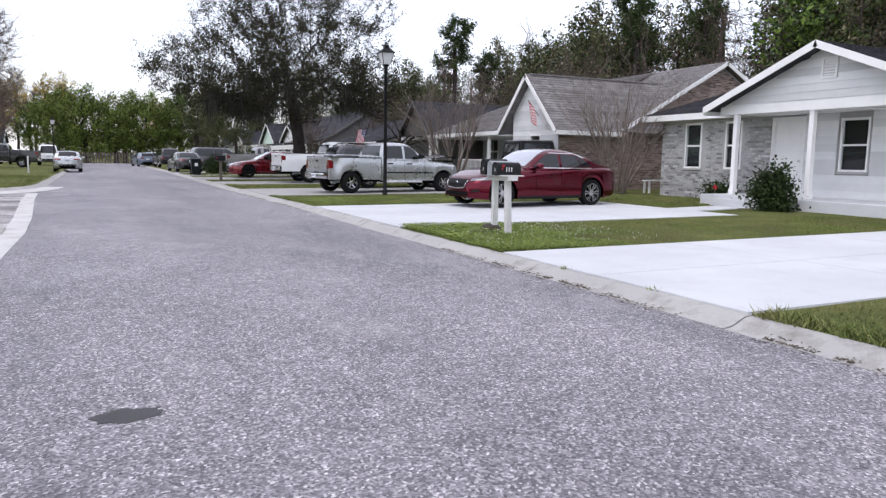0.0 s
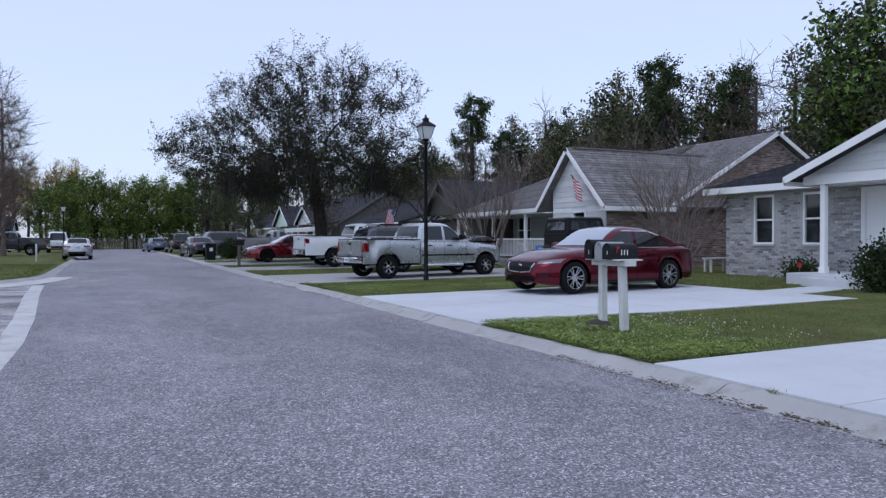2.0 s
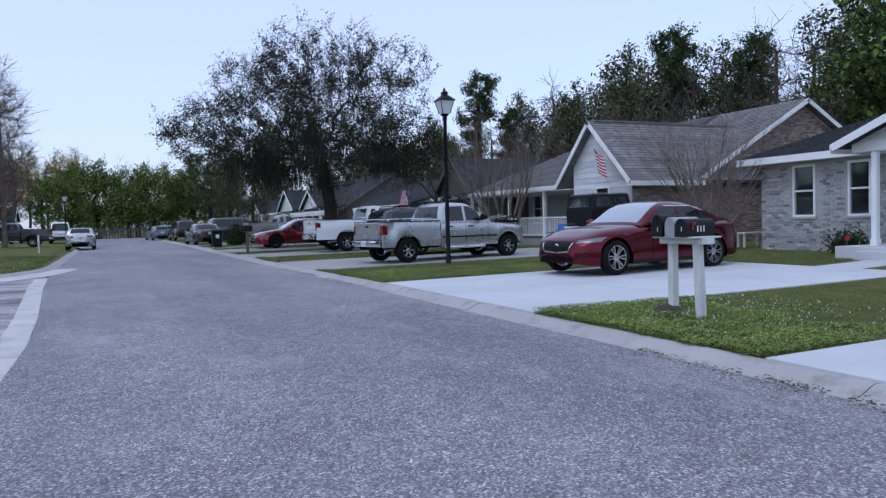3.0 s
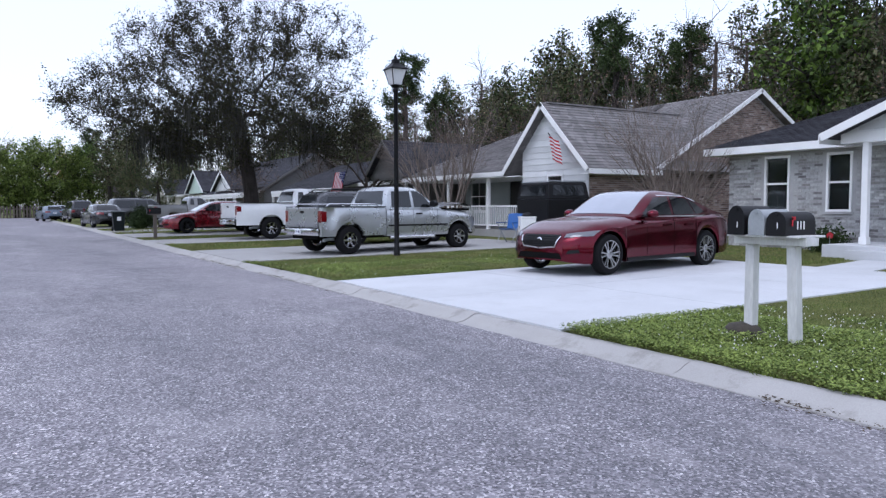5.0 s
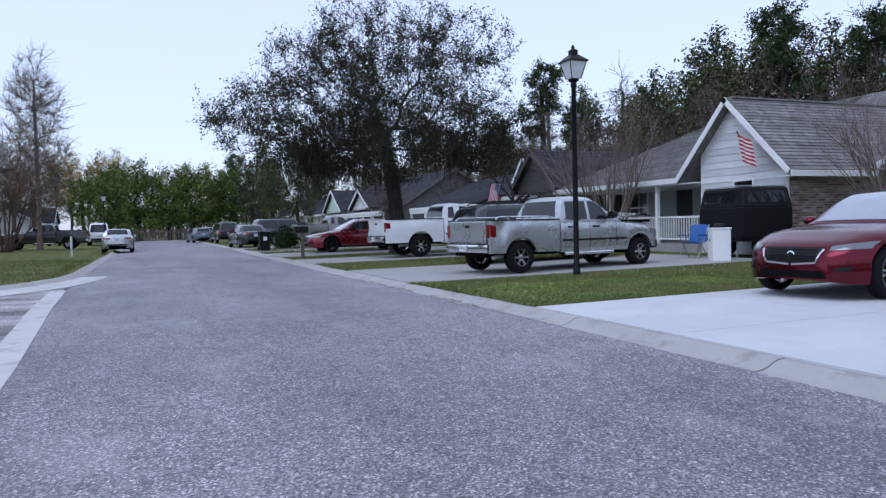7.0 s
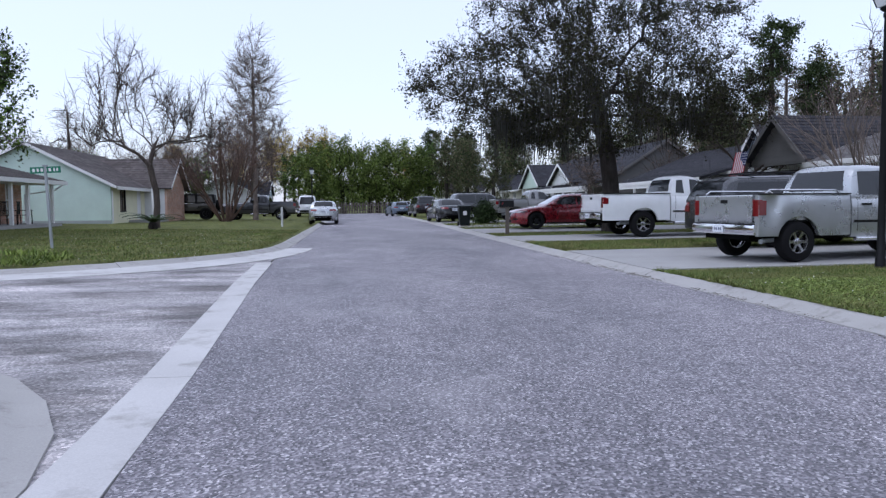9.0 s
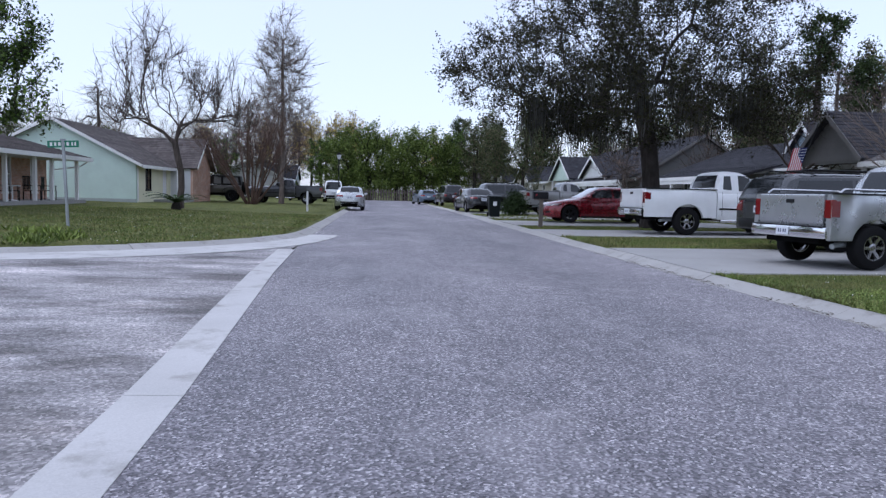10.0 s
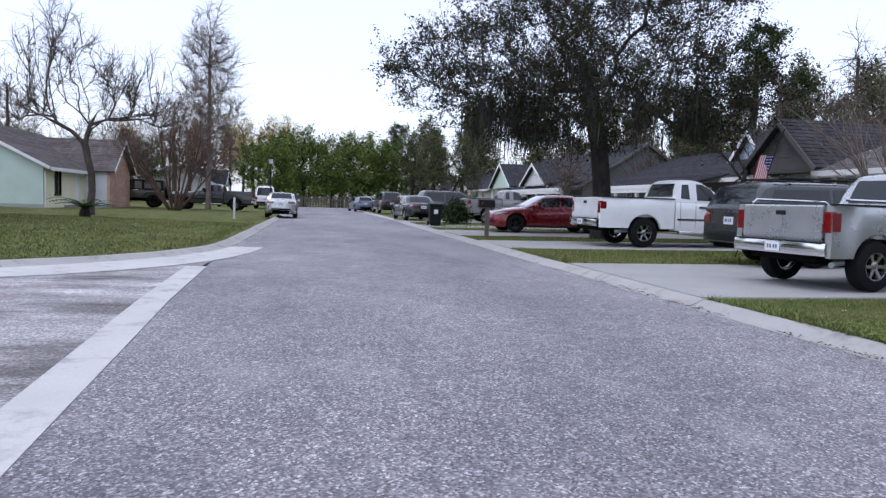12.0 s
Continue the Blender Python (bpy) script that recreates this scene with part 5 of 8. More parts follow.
    for s in (1, -1):
        part("grille_trim", patch(t_all, "front", [(s * w * 0.02, 0.435 * k), (s * w * 0.40, 0.46 * k), (s * w * 0.40, 0.485 * k), (s * w * 0.02, 0.46 * k)], off=0.02, n=6), "chrome", gr, soft=40)
        part("grille_trim", patch(t_all, "front", [(s * w * 0.40, 0.46 * k), (s * w * 0.50, 0.635 * k), (s * w * 0.475, 0.645 * k), (s * w * 0.38, 0.47 * k)], off=0.02, n=6), "chrome", gr, soft=40)
    part("badge", M().lathe([(0.062, 0), (0.062, 0.014), (0.045, 0.02), (0.04, 0.01)], pose(f - 0.015, 0, 0.565 * k, 0, 90, 0), 18), "chrome", gr, soft=40)
    part("air_intake", patch(t_all, "front", [(-w * 0.55, 0.27), (w * 0.55, 0.27), (w * 0.50, 0.37 * k), (-w * 0.50, 0.37 * k)], off=0.006), "under", c, soft=40)
    ends(c, "fog_light", t_all, "front", [(w * 0.64, 0.36), (w * 0.82, 0.38), (w * 0.80, 0.44), (w * 0.66, 0.42)], "plastic", off=0.008, n=4)
    ends(c, "tail_light", t_all, "rear", [(w * 0.42, 0.82 * k), (w * 0.86, 0.80 * k), (w * 0.86, 0.93 * k), (w * 0.45, 0.93 * k)], "red_lens", off=0.010)
    number_plate(c, t_all, "rear", 0.0, 0.78 * k)
    part("rear_valance", patch(t_all, "rear", [(-w * 0.62, 0.42), (w * 0.62, 0.42), (w * 0.60, 0.52), (-w * 0.60, 0.52)], off=0.006), "plastic", c, soft=40)
    for y in (0.5, -0.5):
        part("exhaust", M().tube([(b + 0.25, y, 0.30), (b + 0.05, y, 0.30)], 0.035, 10), "chrome", c, soft=40)
    underbody(c, b + 0.3, f - 0.5, w - 0.24, 0.2, 0.7)
    for x in axles:
        for y in (w - 0.115, -w + 0.115):
            wheel(c, x, y, r, 0.225, 0.70 if fine else 0.62, spokes, rimm)
    return c


def pickup(label, m, paint, L=5.79, W=2.0, H=1.90, front=0.96, wb=3.57, r=0.385, cab=(0.62, -0.98), bed_top=1.29, hood=1.22, doors=2, rails=True, bumper="chrome", dent=False, lift_hood=False, name="pickup_truck"):
    """A pickup: bonnet, cab from cab[0] (windscreen's foot) back to cab[1], and an open bed."""
    c = thing(name, label, "pickup truck", m)
    f, b = L / 2, -L / 2
    fa = f - front
    ra = fa - wb
    w = W / 2
    axles = [fa, ra]
    belt_z = 1.27
    c0, c1 = cab
    top = smooth_table([(c1, belt_z), (c0, belt_z), (c0 + 0.15, hood + 0.03), (fa, hood), (f - 0.25, hood - 0.06), (f - 0.04, hood - 0.14), (f, hood - 0.24)])
    shoulder = smooth_table([(c1, belt_z - 0.05), (c0, belt_z - 0.06), (fa, hood - 0.12), (f - 0.1, hood - 0.2), (f, hood - 0.32)])
    width = smooth_table([(c1, w * 0.965), (fa - 0.6, w * 0.965), (fa, w), (f - 0.25, w * 0.95), (f - 0.05, w * 0.88), (f, w * 0.8)])
    lower = shell(top, shoulder, width, [(c1, 0.46), (c0, 0.46), (fa, 0.46), (f, 0.52)], [fa], r + 0.09, r + 0.02, c1, f)
    part("body", lower, paint, c, soft=32)
    roof = [(c1 - 0.005, belt_z), (c1 + 0.02, belt_z + 0.2), (c1 + 0.16, H - 0.07), (c1 + 0.40, H), (c0 - 1.1, H + 0.01), (c0 - 0.68, H - 0.06), (c0 + 0.12, belt_z - 0.03)]
    cw = [(c1, w * 0.93), (c0, w * 0.93)]
    cabm = cabin_mesh(smooth_table(roof), [(c1, belt_z - 0.02), (c0 + 0.12, belt_z - 0.04)], cw, 0.26)
    part("cabin", cabm, paint, c, soft=32)
    t_all, t_cab = tree_of(lower, cabm), tree_of(cabm)
    part("windscreen", patch(t_cab, "top", [(c0 + 0.06, -w * 0.80), (c0 + 0.06, w * 0.80), (c0 - 0.64, w * 0.68), (c0 - 0.64, -w * 0.68)], n=10), "windshield", c, soft=40)
    part("rear_window", patch(t_cab, "rear", [(-w * 0.72, belt_z + 0.10), (w * 0.72, belt_z + 0.10), (w * 0.62, H - 0.13), (-w * 0.62, H - 0.13)]), "car_glass", c, soft=40)
    z0, z1 = belt_z + 0.015, H - 0.13
    bp = c0 - 0.98
    both(c, "side_window", t_cab, [(bp + 0.05, z0), (c0 - 0.24, z0), (c0 - 0.60, z1 - 0.02), (bp + 0.05, z1)], "car_glass")
    if doors == 2:
        both(c, "side_window", t_cab, [(c1 + 0.20, z0), (bp - 0.05, z0), (bp - 0.05, z1), (c1 + 0.26, z1 - 0.02)], "car_glass")
    else:
        both(c, "side_window", t_cab, [(c1 + 0.16, z0 + 0.04), (bp - 0.16, z0 + 0.02), (bp - 0.18, z1 - 0.02), (c1 + 0.22, z1 - 0.03)], "car_glass")
    for x in (c0 - 0.06, bp, c1 + 0.14):
        both(c, "door_seam", t_all, [(x, 0.56), (x + 0.009, 0.56), (x + 0.009, belt_z - 0.04), (x, belt_z - 0.04)], "under", off=0.003, n=8, thick=0.006)
    for x in (bp + 0.10, c1 + 0.24)[: 1 if doors == 1 else 2]:
        both(c, "door_handle", t_all, [(x, 1.08), (x + 0.22, 1.08), (x + 0.22, 1.12), (x, 1.12)], "plastic", off=0.03, n=3, thick=0.03)
    both(c, "side_moulding", t_all, [(c1 + 0.05, 0.74), (fa - r - 0.12, 0.74), (fa - r - 0.12, 0.79), (c1 + 0.05, 0.79)], "plastic" if paint != "white_paint" else "chrome", off=0.012, n=6)
    mirror_pair(c, c0 - 0.34, w * 0.99, belt_z + 0.12, "plastic", 1.35)
    if lift_hood:
        part("raised_bonnet", M().loft([[(c0 + 0.1, -w * 0.82, hood + 0.06), (c0 + 0.1, 0, hood + 0.1), (c0 + 0.1, w * 0.82, hood + 0.06)], [(f - 0.5, -w * 0.82, hood + 0.2), (f - 0.5, 0, hood + 0.24), (f - 0.5, w * 0.82, hood + 0.2)], [(f - 0.05, -w * 0.74, hood + 0.13), (f - 0.05, 0, hood + 0.17), (f - 0.05, w * 0.74, hood + 0.13)], [(f - 0.05, -w * 0.74, hood + 0.08), (f - 0.05, 0, hood + 0.12), (f - 0.05, w * 0.74, hood + 0.08)], [(f - 0.5, -w * 0.8, hood + 0.14), (f - 0.5, 0, hood + 0.18), (f - 0.5, w * 0.8, hood + 0.14)]]), paint, c, soft=40)
        part("engine_bay", M().box(c0 + 0.3, f - 0.12, -w * 0.74, w * 0.74, hood - 0.04, hood + 0.03), "under", c)
    # bed
    b0, b1 = b + 0.10, c1 - 0.035
    for s in (1, -1):
        side = M()
        rings = []
        for x in stations(b0, b1, [ra], r + 0.09):
            zb = arch_z(x, [ra], r + 0.09, r + 0.02, 0.50)
            bulge = 0.03 * max(0.0, 1 - abs(x - ra) / 0.75)
            push = 0.0
            if dent and s < 0:
                push = 0.055 * math.exp(-((x - (ra - 0.62)) / 0.17) ** 2)
            y = w * 0.965 + bulge
            rings.append([(x, s * (y - 0.09), zb), (x, s * y, zb), (x, s * (y + 0.005), zb + (bed_top - zb) * 0.3), (x, s * (y - push), zb + (bed_top - zb) * 0.62), (x, s * (y - 0.02 - push * 0.6), bed_top - 0.05), (x, s * (y - 0.035), bed_top), (x, s * (y - 0.12), bed_top), (x, s * (y - 0.12), 0.80)])
        side.loft(rings, close=True, caps=True)
        part("bed_side", side, paint, c, "dented bed side" if dent and s < 0 else "", soft=32)
        part("bed_rail", M().box(b0, b1, s * (w * 0.965 - 0.035) - 0.05, s * (w * 0.965 - 0.035) + 0.02, bed_top + 0.002, bed_top + 0.03), "plastic", c, bevel=0.008)
        if rails:
            part("side_rail", M().tube([(b0 + 0.2, s * (w - 0.12), bed_top + 0.02), (b0 + 0.3, s * (w - 0.12), bed_top + 0.09), (b1 - 0.3, s * (w - 0.12), bed_top + 0.09), (b1 - 0.2, s * (w - 0.12), bed_top + 0.02)], 0.02, 8), "chrome", c, soft=40)
        tl = part("tail_light", M().box(b0 - 0.012, b0 + 0.10, s * (w * 0.965 - 0.16) - 0.0, s * (w * 0.965 - 0.012), 0.88, 1.20) if s > 0 else M().box(b0 - 0.012, b0 + 0.10, -(w * 0.965 - 0.012), -(w * 0.965 - 0.16), 0.88, 1.20), "red_lens", c, bevel=0.012)
        yy = s * (w * 0.965 - 0.012)
        part("tail_light_wrap", M().box(b0 + 0.0, b0 + 0.17, min(yy, yy + s * 0.012), max(yy, yy + s * 0.012), 0.90, 1.18), "red_lens", tl, bevel=0.006)
    part("bed_floor", M().box(b0, b1, -w + 0.14, w - 0.14, 0.76, 0.80), "plastic", c)
    part("bed_front", M().box(b1 - 0.05, b1, -w + 0.16, w - 0.16, 0.80, bed_top - 0.01), paint, c)
    gate = part("tailgate", M().loft([[(b0 - 0.005 - k, -w * 0.80, z), (b0 - 0.01 - k, 0, z), (b0 - 0.005 - k, w * 0.80, z), (b0 + 0.06, w * 0.80, z), (b0 + 0.06, -w * 0.80, z)] for z, k in ((0.74, 0.0), (0.80, 0.015), (1.0, 0.008), (bed_top - 0.10, 0.012), (bed_top - 0.02, 0.02), (bed_top, 0.0))], close=True, caps=True), paint, c, soft=40)
    part("tailgate_handle", M().box(b0 - 0.035, b0 - 0.012, -0.10, 0.10, bed_top - 0.16, bed_top - 0.09), "plastic", gate, bevel=0.008)
    bum = part("rear_bumper", M().loft([[(b - 0.03 + abs(y) ** 4 * 0.06, y * w * 0.93, z0b), (b - 0.05 + abs(y) ** 4 * 0.06, y * w * 0.93, z0b + 0.1), (b - 0.03 + abs(y) ** 4 * 0.06, y * w * 0.93, z0b + 0.19), (b + 0.12, y * w * 0.93, z0b + 0.19), (b + 0.12, y * w * 0.93, z0b)] for y, z0b in [(q / 8, 0.53) for q in range(-8, 9)]], close=True, caps=True), bumper, c, soft=50)
    part("bumper_pad", M().box(b - 0.04, b + 0.11, -w * 0.85, w * 0.85, 0.722, 0.738), "plastic", bum)
    pl = part("number_plate", M().box(b - 0.066, b - 0.052, -0.15, 0.15, 0.56, 0.70), "plate", bum)
    for y in (-0.09, -0.04, 0.03, 0.08):
        part("plate_bar", M().box(b - 0.07, b - 0.0665, y - 0.014, y + 0.014, 0.60, 0.66), "bar", pl)
    part("exhaust", M().tube([(ra - 0.2, -w + 0.35, 0.42), (ra - 0.62, -w + 0.2, 0.42), (ra - 0.78, -w + 0.12, 0.40)], 0.045, 10), "galv", c, soft=40)
    part("running_board", M().tube([(c1 + 0.1, -w * 0.96, 0.42), (c0 - 0.2, -w * 0.96, 0.42)], 0.045, 10), "chrome", c, soft=40)
    part("running_board", M().tube([(c1 + 0.1, w * 0.96, 0.42), (c0 - 0.2, w * 0.96, 0.42)], 0.045, 10), "chrome", c, soft=40)
    # front
    ends(c, "headlight", t_all, "front", [(w * 0.52, 0.78), (w * 0.86, 0.80), (w * 0.87, 0.98), (w * 0.52, 0.98)], "clear_lens", off=0.012)
    part("grille", patch(t_all, "front", [(-w * 0.45, 0.72), (w * 0.45, 0.72), (w * 0.48, 0.98), (-w * 0.48, 0.98)], off=0.02), "chrome", c, soft=40)
    part("front_bumper", M().loft([[(f + 0.02 - abs(y) ** 3 * 0.14, y * w * 0.96, 0.46), (f + 0.06 - abs(y) ** 3 * 0.14, y * w * 0.96, 0.55), (f + 0.03 - abs(y) ** 3 * 0.14, y * w * 0.96, 0.68), (f - 0.2, y * w * 0.96, 0.68), (f - 0.2, y * w * 0.96, 0.46)] for y in [q / 8 for q in range(-8, 9)]], close=True, caps=True), bumper, c, soft=50)
    underbody(c, b + 0.15, f - 0.2, w - 0.34, 0.42, 0.76)
    part("engine_block", M().box(c1, f - 0.15, -w + 0.32, w - 0.32, 0.45, 1.0), "under", c)
    for x in axles:
        for y in (w - 0.14, -w + 0.14):
            wheel(c, x, y, r, 0.265, 0.56, 6, "rim", split=False)
        part("axle", M().tube([(x, -w + 0.25, r), (x, w - 0.25, r)], 0.06, 8), "under", c)
    return c


def suv(label, m, paint, L=4.8, W=1.9, H=1.78, front=0.85, wb=2.75, r=0.365, rack=True, name="suv"):
    """A tall five-door estate body with a square tail."""
    c = thing(name, label, "suv", m)
    f, b = L / 2, -L / 2
    fa = f - front
    ra = fa - wb
    w = W / 2
    top = smooth_table([(b, 1.0), (b + 0.1, 1.12), (ra, 1.12), (0, 1.11), (fa - 0.5, 1.12), (fa, 1.07), (f - 0.2, 0.98), (f, 0.80)])
    shoulder = smooth_table([(b, 0.95), (b + 0.3, 1.04), (ra, 1.05), (fa, 0.98), (f, 0.72)])
    width = smooth_table([(b, w * 0.88), (b + 0.12, w * 0.96), (ra, w), (0, w * 0.985), (fa, w), (f - 0.3, w * 0.94), (f, w * 0.72)])
    lower = shell(top, shoulder, width, [(b, 0.40), (b + 0.3, 0.3), (f, 0.32)], [fa, ra], r + 0.07, r, b, f)
    part("body", lower, paint, c, soft=32)
    cowl = fa - 0.45
    roof = smooth_table([(b + 0.03, 1.08), (b + 0.14, 1.45), (b + 0.30, H - 0.05), (b + 0.6, H), (0.0, H + 0.01), (cowl - 0.75, H - 0.05), (cowl, 1.10)])
    cab = cabin_mesh(roof, [(b, 1.06), (cowl, 1.06)], smooth_table([(b, w * 0.88), (0, w * 0.94), (cowl, w * 0.9)]), 0.24)
    part("cabin", cab, paint, c, soft=32)
    t_all, t_cab = tree_of(lower, cab), tree_of(cab)
    part("windscreen", patch(t_cab, "top", [(cowl - 0.06, -w * 0.76), (cowl - 0.06, w * 0.76), (cowl - 0.70, w * 0.66), (cowl - 0.70, -w * 0.66)]), "windshield", c, soft=40)
    part("rear_window", patch(t_cab, "rear", [(-w * 0.70, 1.16), (w * 0.70, 1.16), (w * 0.60, H - 0.12), (-w * 0.60, H - 0.12)]), "car_glass", c, soft=40)
    z0, z1 = 1.12, H - 0.14
    bp = (cowl + ra) / 2
    both(c, "side_window", t_cab, [(bp + 0.04, z0), (cowl - 0.22, z0), (cowl - 0.60, z1), (bp + 0.04, z1)], "car_glass")
    both(c, "side_window", t_cab, [(ra + 0.36, z0), (bp - 0.04, z0), (bp - 0.04, z1), (ra + 0.36, z1)], "car_glass")
    both(c, "side_window", t_cab, [(b + 0.30, z0 + 0.03), (ra + 0.28, z0), (ra + 0.28, z1), (b + 0.42, z1 - 0.03)], "car_glass")
    for x in (cowl - 0.25, bp, ra + 0.32):
        both(c, "door_seam", t_all, [(x, 0.42), (x + 0.008, 0.42), (x + 0.008, 1.04), (x, 1.04)], "under", off=0.003, n=6, thick=0.006)
    both(c, "side_moulding", t_all, [(ra + r + 0.1, 0.52), (fa - r - 0.1, 0.52), (fa - r - 0.1, 0.60), (ra + r + 0.1, 0.60)], "plastic", off=0.012)
    if rack:
        for s in (1, -1):
            part("roof_rail", M().tube([(b + 0.5, s * w * 0.66, H - 0.01), (b + 0.6, s * w * 0.66, H + 0.06), (cowl - 1.0, s * w * 0.66, H + 0.06), (cowl - 0.9, s * w * 0.66, H - 0.01)], 0.02, 8), "plastic", c, soft=40)
        for x in (b + 0.9, cowl - 1.3):
            part("roof_bar", M().box(x - 0.03, x + 0.03, -w * 0.66, w * 0.66, H + 0.05, H + 0.075), "plastic", c)
    ends(c, "tail_light", t_all, "rear", [(w * 0.66, 0.80), (w * 0.90, 0.80), (w * 0.90, 1.02), (w * 0.66, 1.02)], "red_lens", off=0.012)
    part("rear_bumper", M().loft([[(b - 0.05 + abs(y) ** 3 * 0.1, y * w * 0.94, 0.44), (b - 0.07 + abs(y) ** 3 * 0.1, y * w * 0.94, 0.55), (b - 0.05 + abs(y) ** 3 * 0.1, y * w * 0.94, 0.64), (b + 0.15, y * w * 0.94, 0.64), (b + 0.15, y * w * 0.94, 0.44)] for y in [q / 6 for q in range(-6, 7)]], close=True, caps=True), "plastic", c, soft=50)
    number_plate(c, t_all, "rear", 0.0, 0.84)
    ends(c, "headlight", t_all, "front", [(w * 0.48, 0.74), (w * 0.88, 0.76), (w * 0.90, 0.90), (w * 0.48, 0.88)], "clear_lens", off=0.012)
    part("grille", patch(t_all, "front", [(-w * 0.42, 0.60), (w * 0.42, 0.60), (w * 0.44, 0.82), (-w * 0.44, 0.82)], off=0.012), "plastic", c, soft=40)
    mirror_pair(c, cowl - 0.30, w * 0.96, 1.16, paint, 1.15)
    underbody(c, b + 0.15, f - 0.15, w - 0.28, 0.3, 0.85)
    for x in (fa, ra):
        for y in (w - 0.125, -w + 0.125):
            wheel(c, x, y, r, 0.24, 0.62, 7, "rim", split=False)
    return c


def jeep(label, m, paint):
    """A square open-road four-wheel drive with a soft top."""
    c = thing("jeep", label, "jeep", m)
    r = 0.42
    part("body", M().prism([(-1.9, 0.62), (-1.9, 1.12), (0.55, 1.15), (0.6, 1.12), (1.75, 1.06), (1.8, 0.98), (1.8, 0.7), (0.75, 0.6)], "y", -0.72, 0.72), paint, c, bevel=0.03)
    for s in (1, -1):
        for x in (1.15, -1.2):
            part("mudguard", M().prism([(x - 0.6, 0.72), (x - 0.42, 0.98), (x + 0.42, 0.98), (x + 0.6, 0.72), (x + 0.54, 0.72), (x + 0.38, 0.93), (x - 0.38, 0.93), (x - 0.54, 0.72)], "y", min(s * 0.72, s * 0.95), max(s * 0.72, s * 0.95)), "plastic", c, bevel=0.01)
    top = part("soft_top", M().prism([(-1.88, 1.13), (-1.8, 1.80), (0.15, 1.84), (0.5, 1.16)], "y", -0.70, 0.70), "plastic", c, bevel=0.05)
    part("windscreen", M().prism([(0.53, 1.18), (0.22, 1.76), (0.235, 1.765), (0.545, 1.185)], "y", -0.62, 0.62), "windshield", c)
    for s in (1, -1):
        y = s * 0.702
        part("side_window", M().prism([(-0.5, 1.22), (0.35, 1.22), (0.12, 1.72), (-0.5, 1.72)], "y", min(y, y + s * 0.006), max(y, y + s * 0.006)), "car_glass", c)
        part("side_window", M().prism([(-1.7, 1.25), (-0.65, 1.25), (-0.65, 1.7), (-1.65, 1.68)], "y", min(y, y + s * 0.006), max(y, y + s * 0.006)), "car_glass", c)
        part("headlight", M().lathe([(0.09, 0), (0.09, 0.03), (0.05, 0.05), (0.01, 0.052)], pose(1.8, s * 0.5, 0.9, 0, 90, 0), 14), "clear_lens", c, soft=40)
    part("front_bumper", M().box(1.85, 2.0, -0.8, 0.8, 0.5, 0.64), "plastic", c, bevel=0.02)
    part("rear_bumper", M().box(-2.05, -1.9, -0.8, 0.8, 0.5, 0.64), "plastic", c, bevel=0.02)
    underbody(c, -1.8, 1.75, 0.6, 0.42, 0.62)
    wheel(c, 1.15, 0.78, r, 0.27, 0.5, 6, "plastic", split=False)
    wheel(c, 1.15, -0.78, r, 0.27, 0.5, 6, "plastic", split=False)
    wheel(c, -1.2, 0.78, r, 0.27, 0.5, 6, "plastic", split=False)
    wheel(c, -1.2, -0.78, r, 0.27, 0.5, 6, "plastic", split=False)
    part("spare_wheel", M().lathe([(0.05, -0.1), (0.38, -0.1), (0.42, -0.05), (0.42, 0.08), (0.36, 0.12), (0.05, 0.1)], pose(-2.0, 0, 1.0, 0, -90, 0), 24), "tyre", c, soft=30)
    return c


def van(label, m, paint):
    """A tall panel van seen far off."""
    return suv(label, m, paint, L=5.2, W=1.95, H=1.95, front=0.9, wb=3.0, rack=False, name="van")


def parked(x, y, heading):
    """A pose on the ground; heading in degrees from +x."""
    return pose(x, y, ground_z(x, y) + 0.015, 0, 0, heading)


saloon("glossy maroon four-door saloon parked on the pale driveway", parked(10.025, 18.124, 186.2), "maroon", L=4.58, front=0.77)
pickup("silver pickup truck with a dented bed side on the driveway", parked(8.76, 25.71, 9.6), "silver", L=5.76, front=0.75, wb=4.01, cab=(1.32, -0.63), dent=True, lift_hood=True).scale = (0.905, 0.9, 0.89)
suv("black suv with roof bars beside the silver pickup", parked(10.15, 29.1, 3.0), "black_paint", L=4.9, H=1.62)
pickup("white extended-cab pickup truck on the driveway", parked(9.85, 34.9, 2.0), "white_paint", L=5.95, wb=3.62, cab=(0.85, -0.72), doors=1, rails=False, H=1.86)
saloon("red coupe-like saloon facing the street", parked(8.55, 43.0, 182.0), "red_paint", L=5.0, W=1.9, H=1.46, wb=3.0, spokes=5, rimm="plastic", style="notch", fine=False)
pickup("pewter pickup truck with a cap on the far driveway", parked(10.5, 55.6, 2.0), "grey_paint", L=5.7, wb=3.5, cab=(0.75, -0.80), doors=1, rails=False, H=1.84)
saloon("black saloon parked at the kerb beside a bin", parked(5.2, 57.6, 96.0), "black_paint", L=4.7, W=1.8, H=1.42, style="notch", fine=False)
suv("dark suv with roof bars parked behind the black saloon", parked(8.6, 63.5, 8.0), "dark_paint", L=4.9, H=1.8)
suv("black suv parked at the kerb far along the street", parked(5.4, 77.0, 95.0), "black_paint", L=4.8, H=1.8, rack=False)
saloon("dark red hatchback parked far along the street", parked(6.5, 72.0, 95.0), "red_paint", style="hatch", H=1.5, L=4.3, wb=2.6, fine=False)
saloon("grey-blue hatchback parked far along the street", parked(3.8, 88.0, 100.0), "blue_paint", style="hatch", H=1.5, L=4.4, wb=2.6, fine=False)
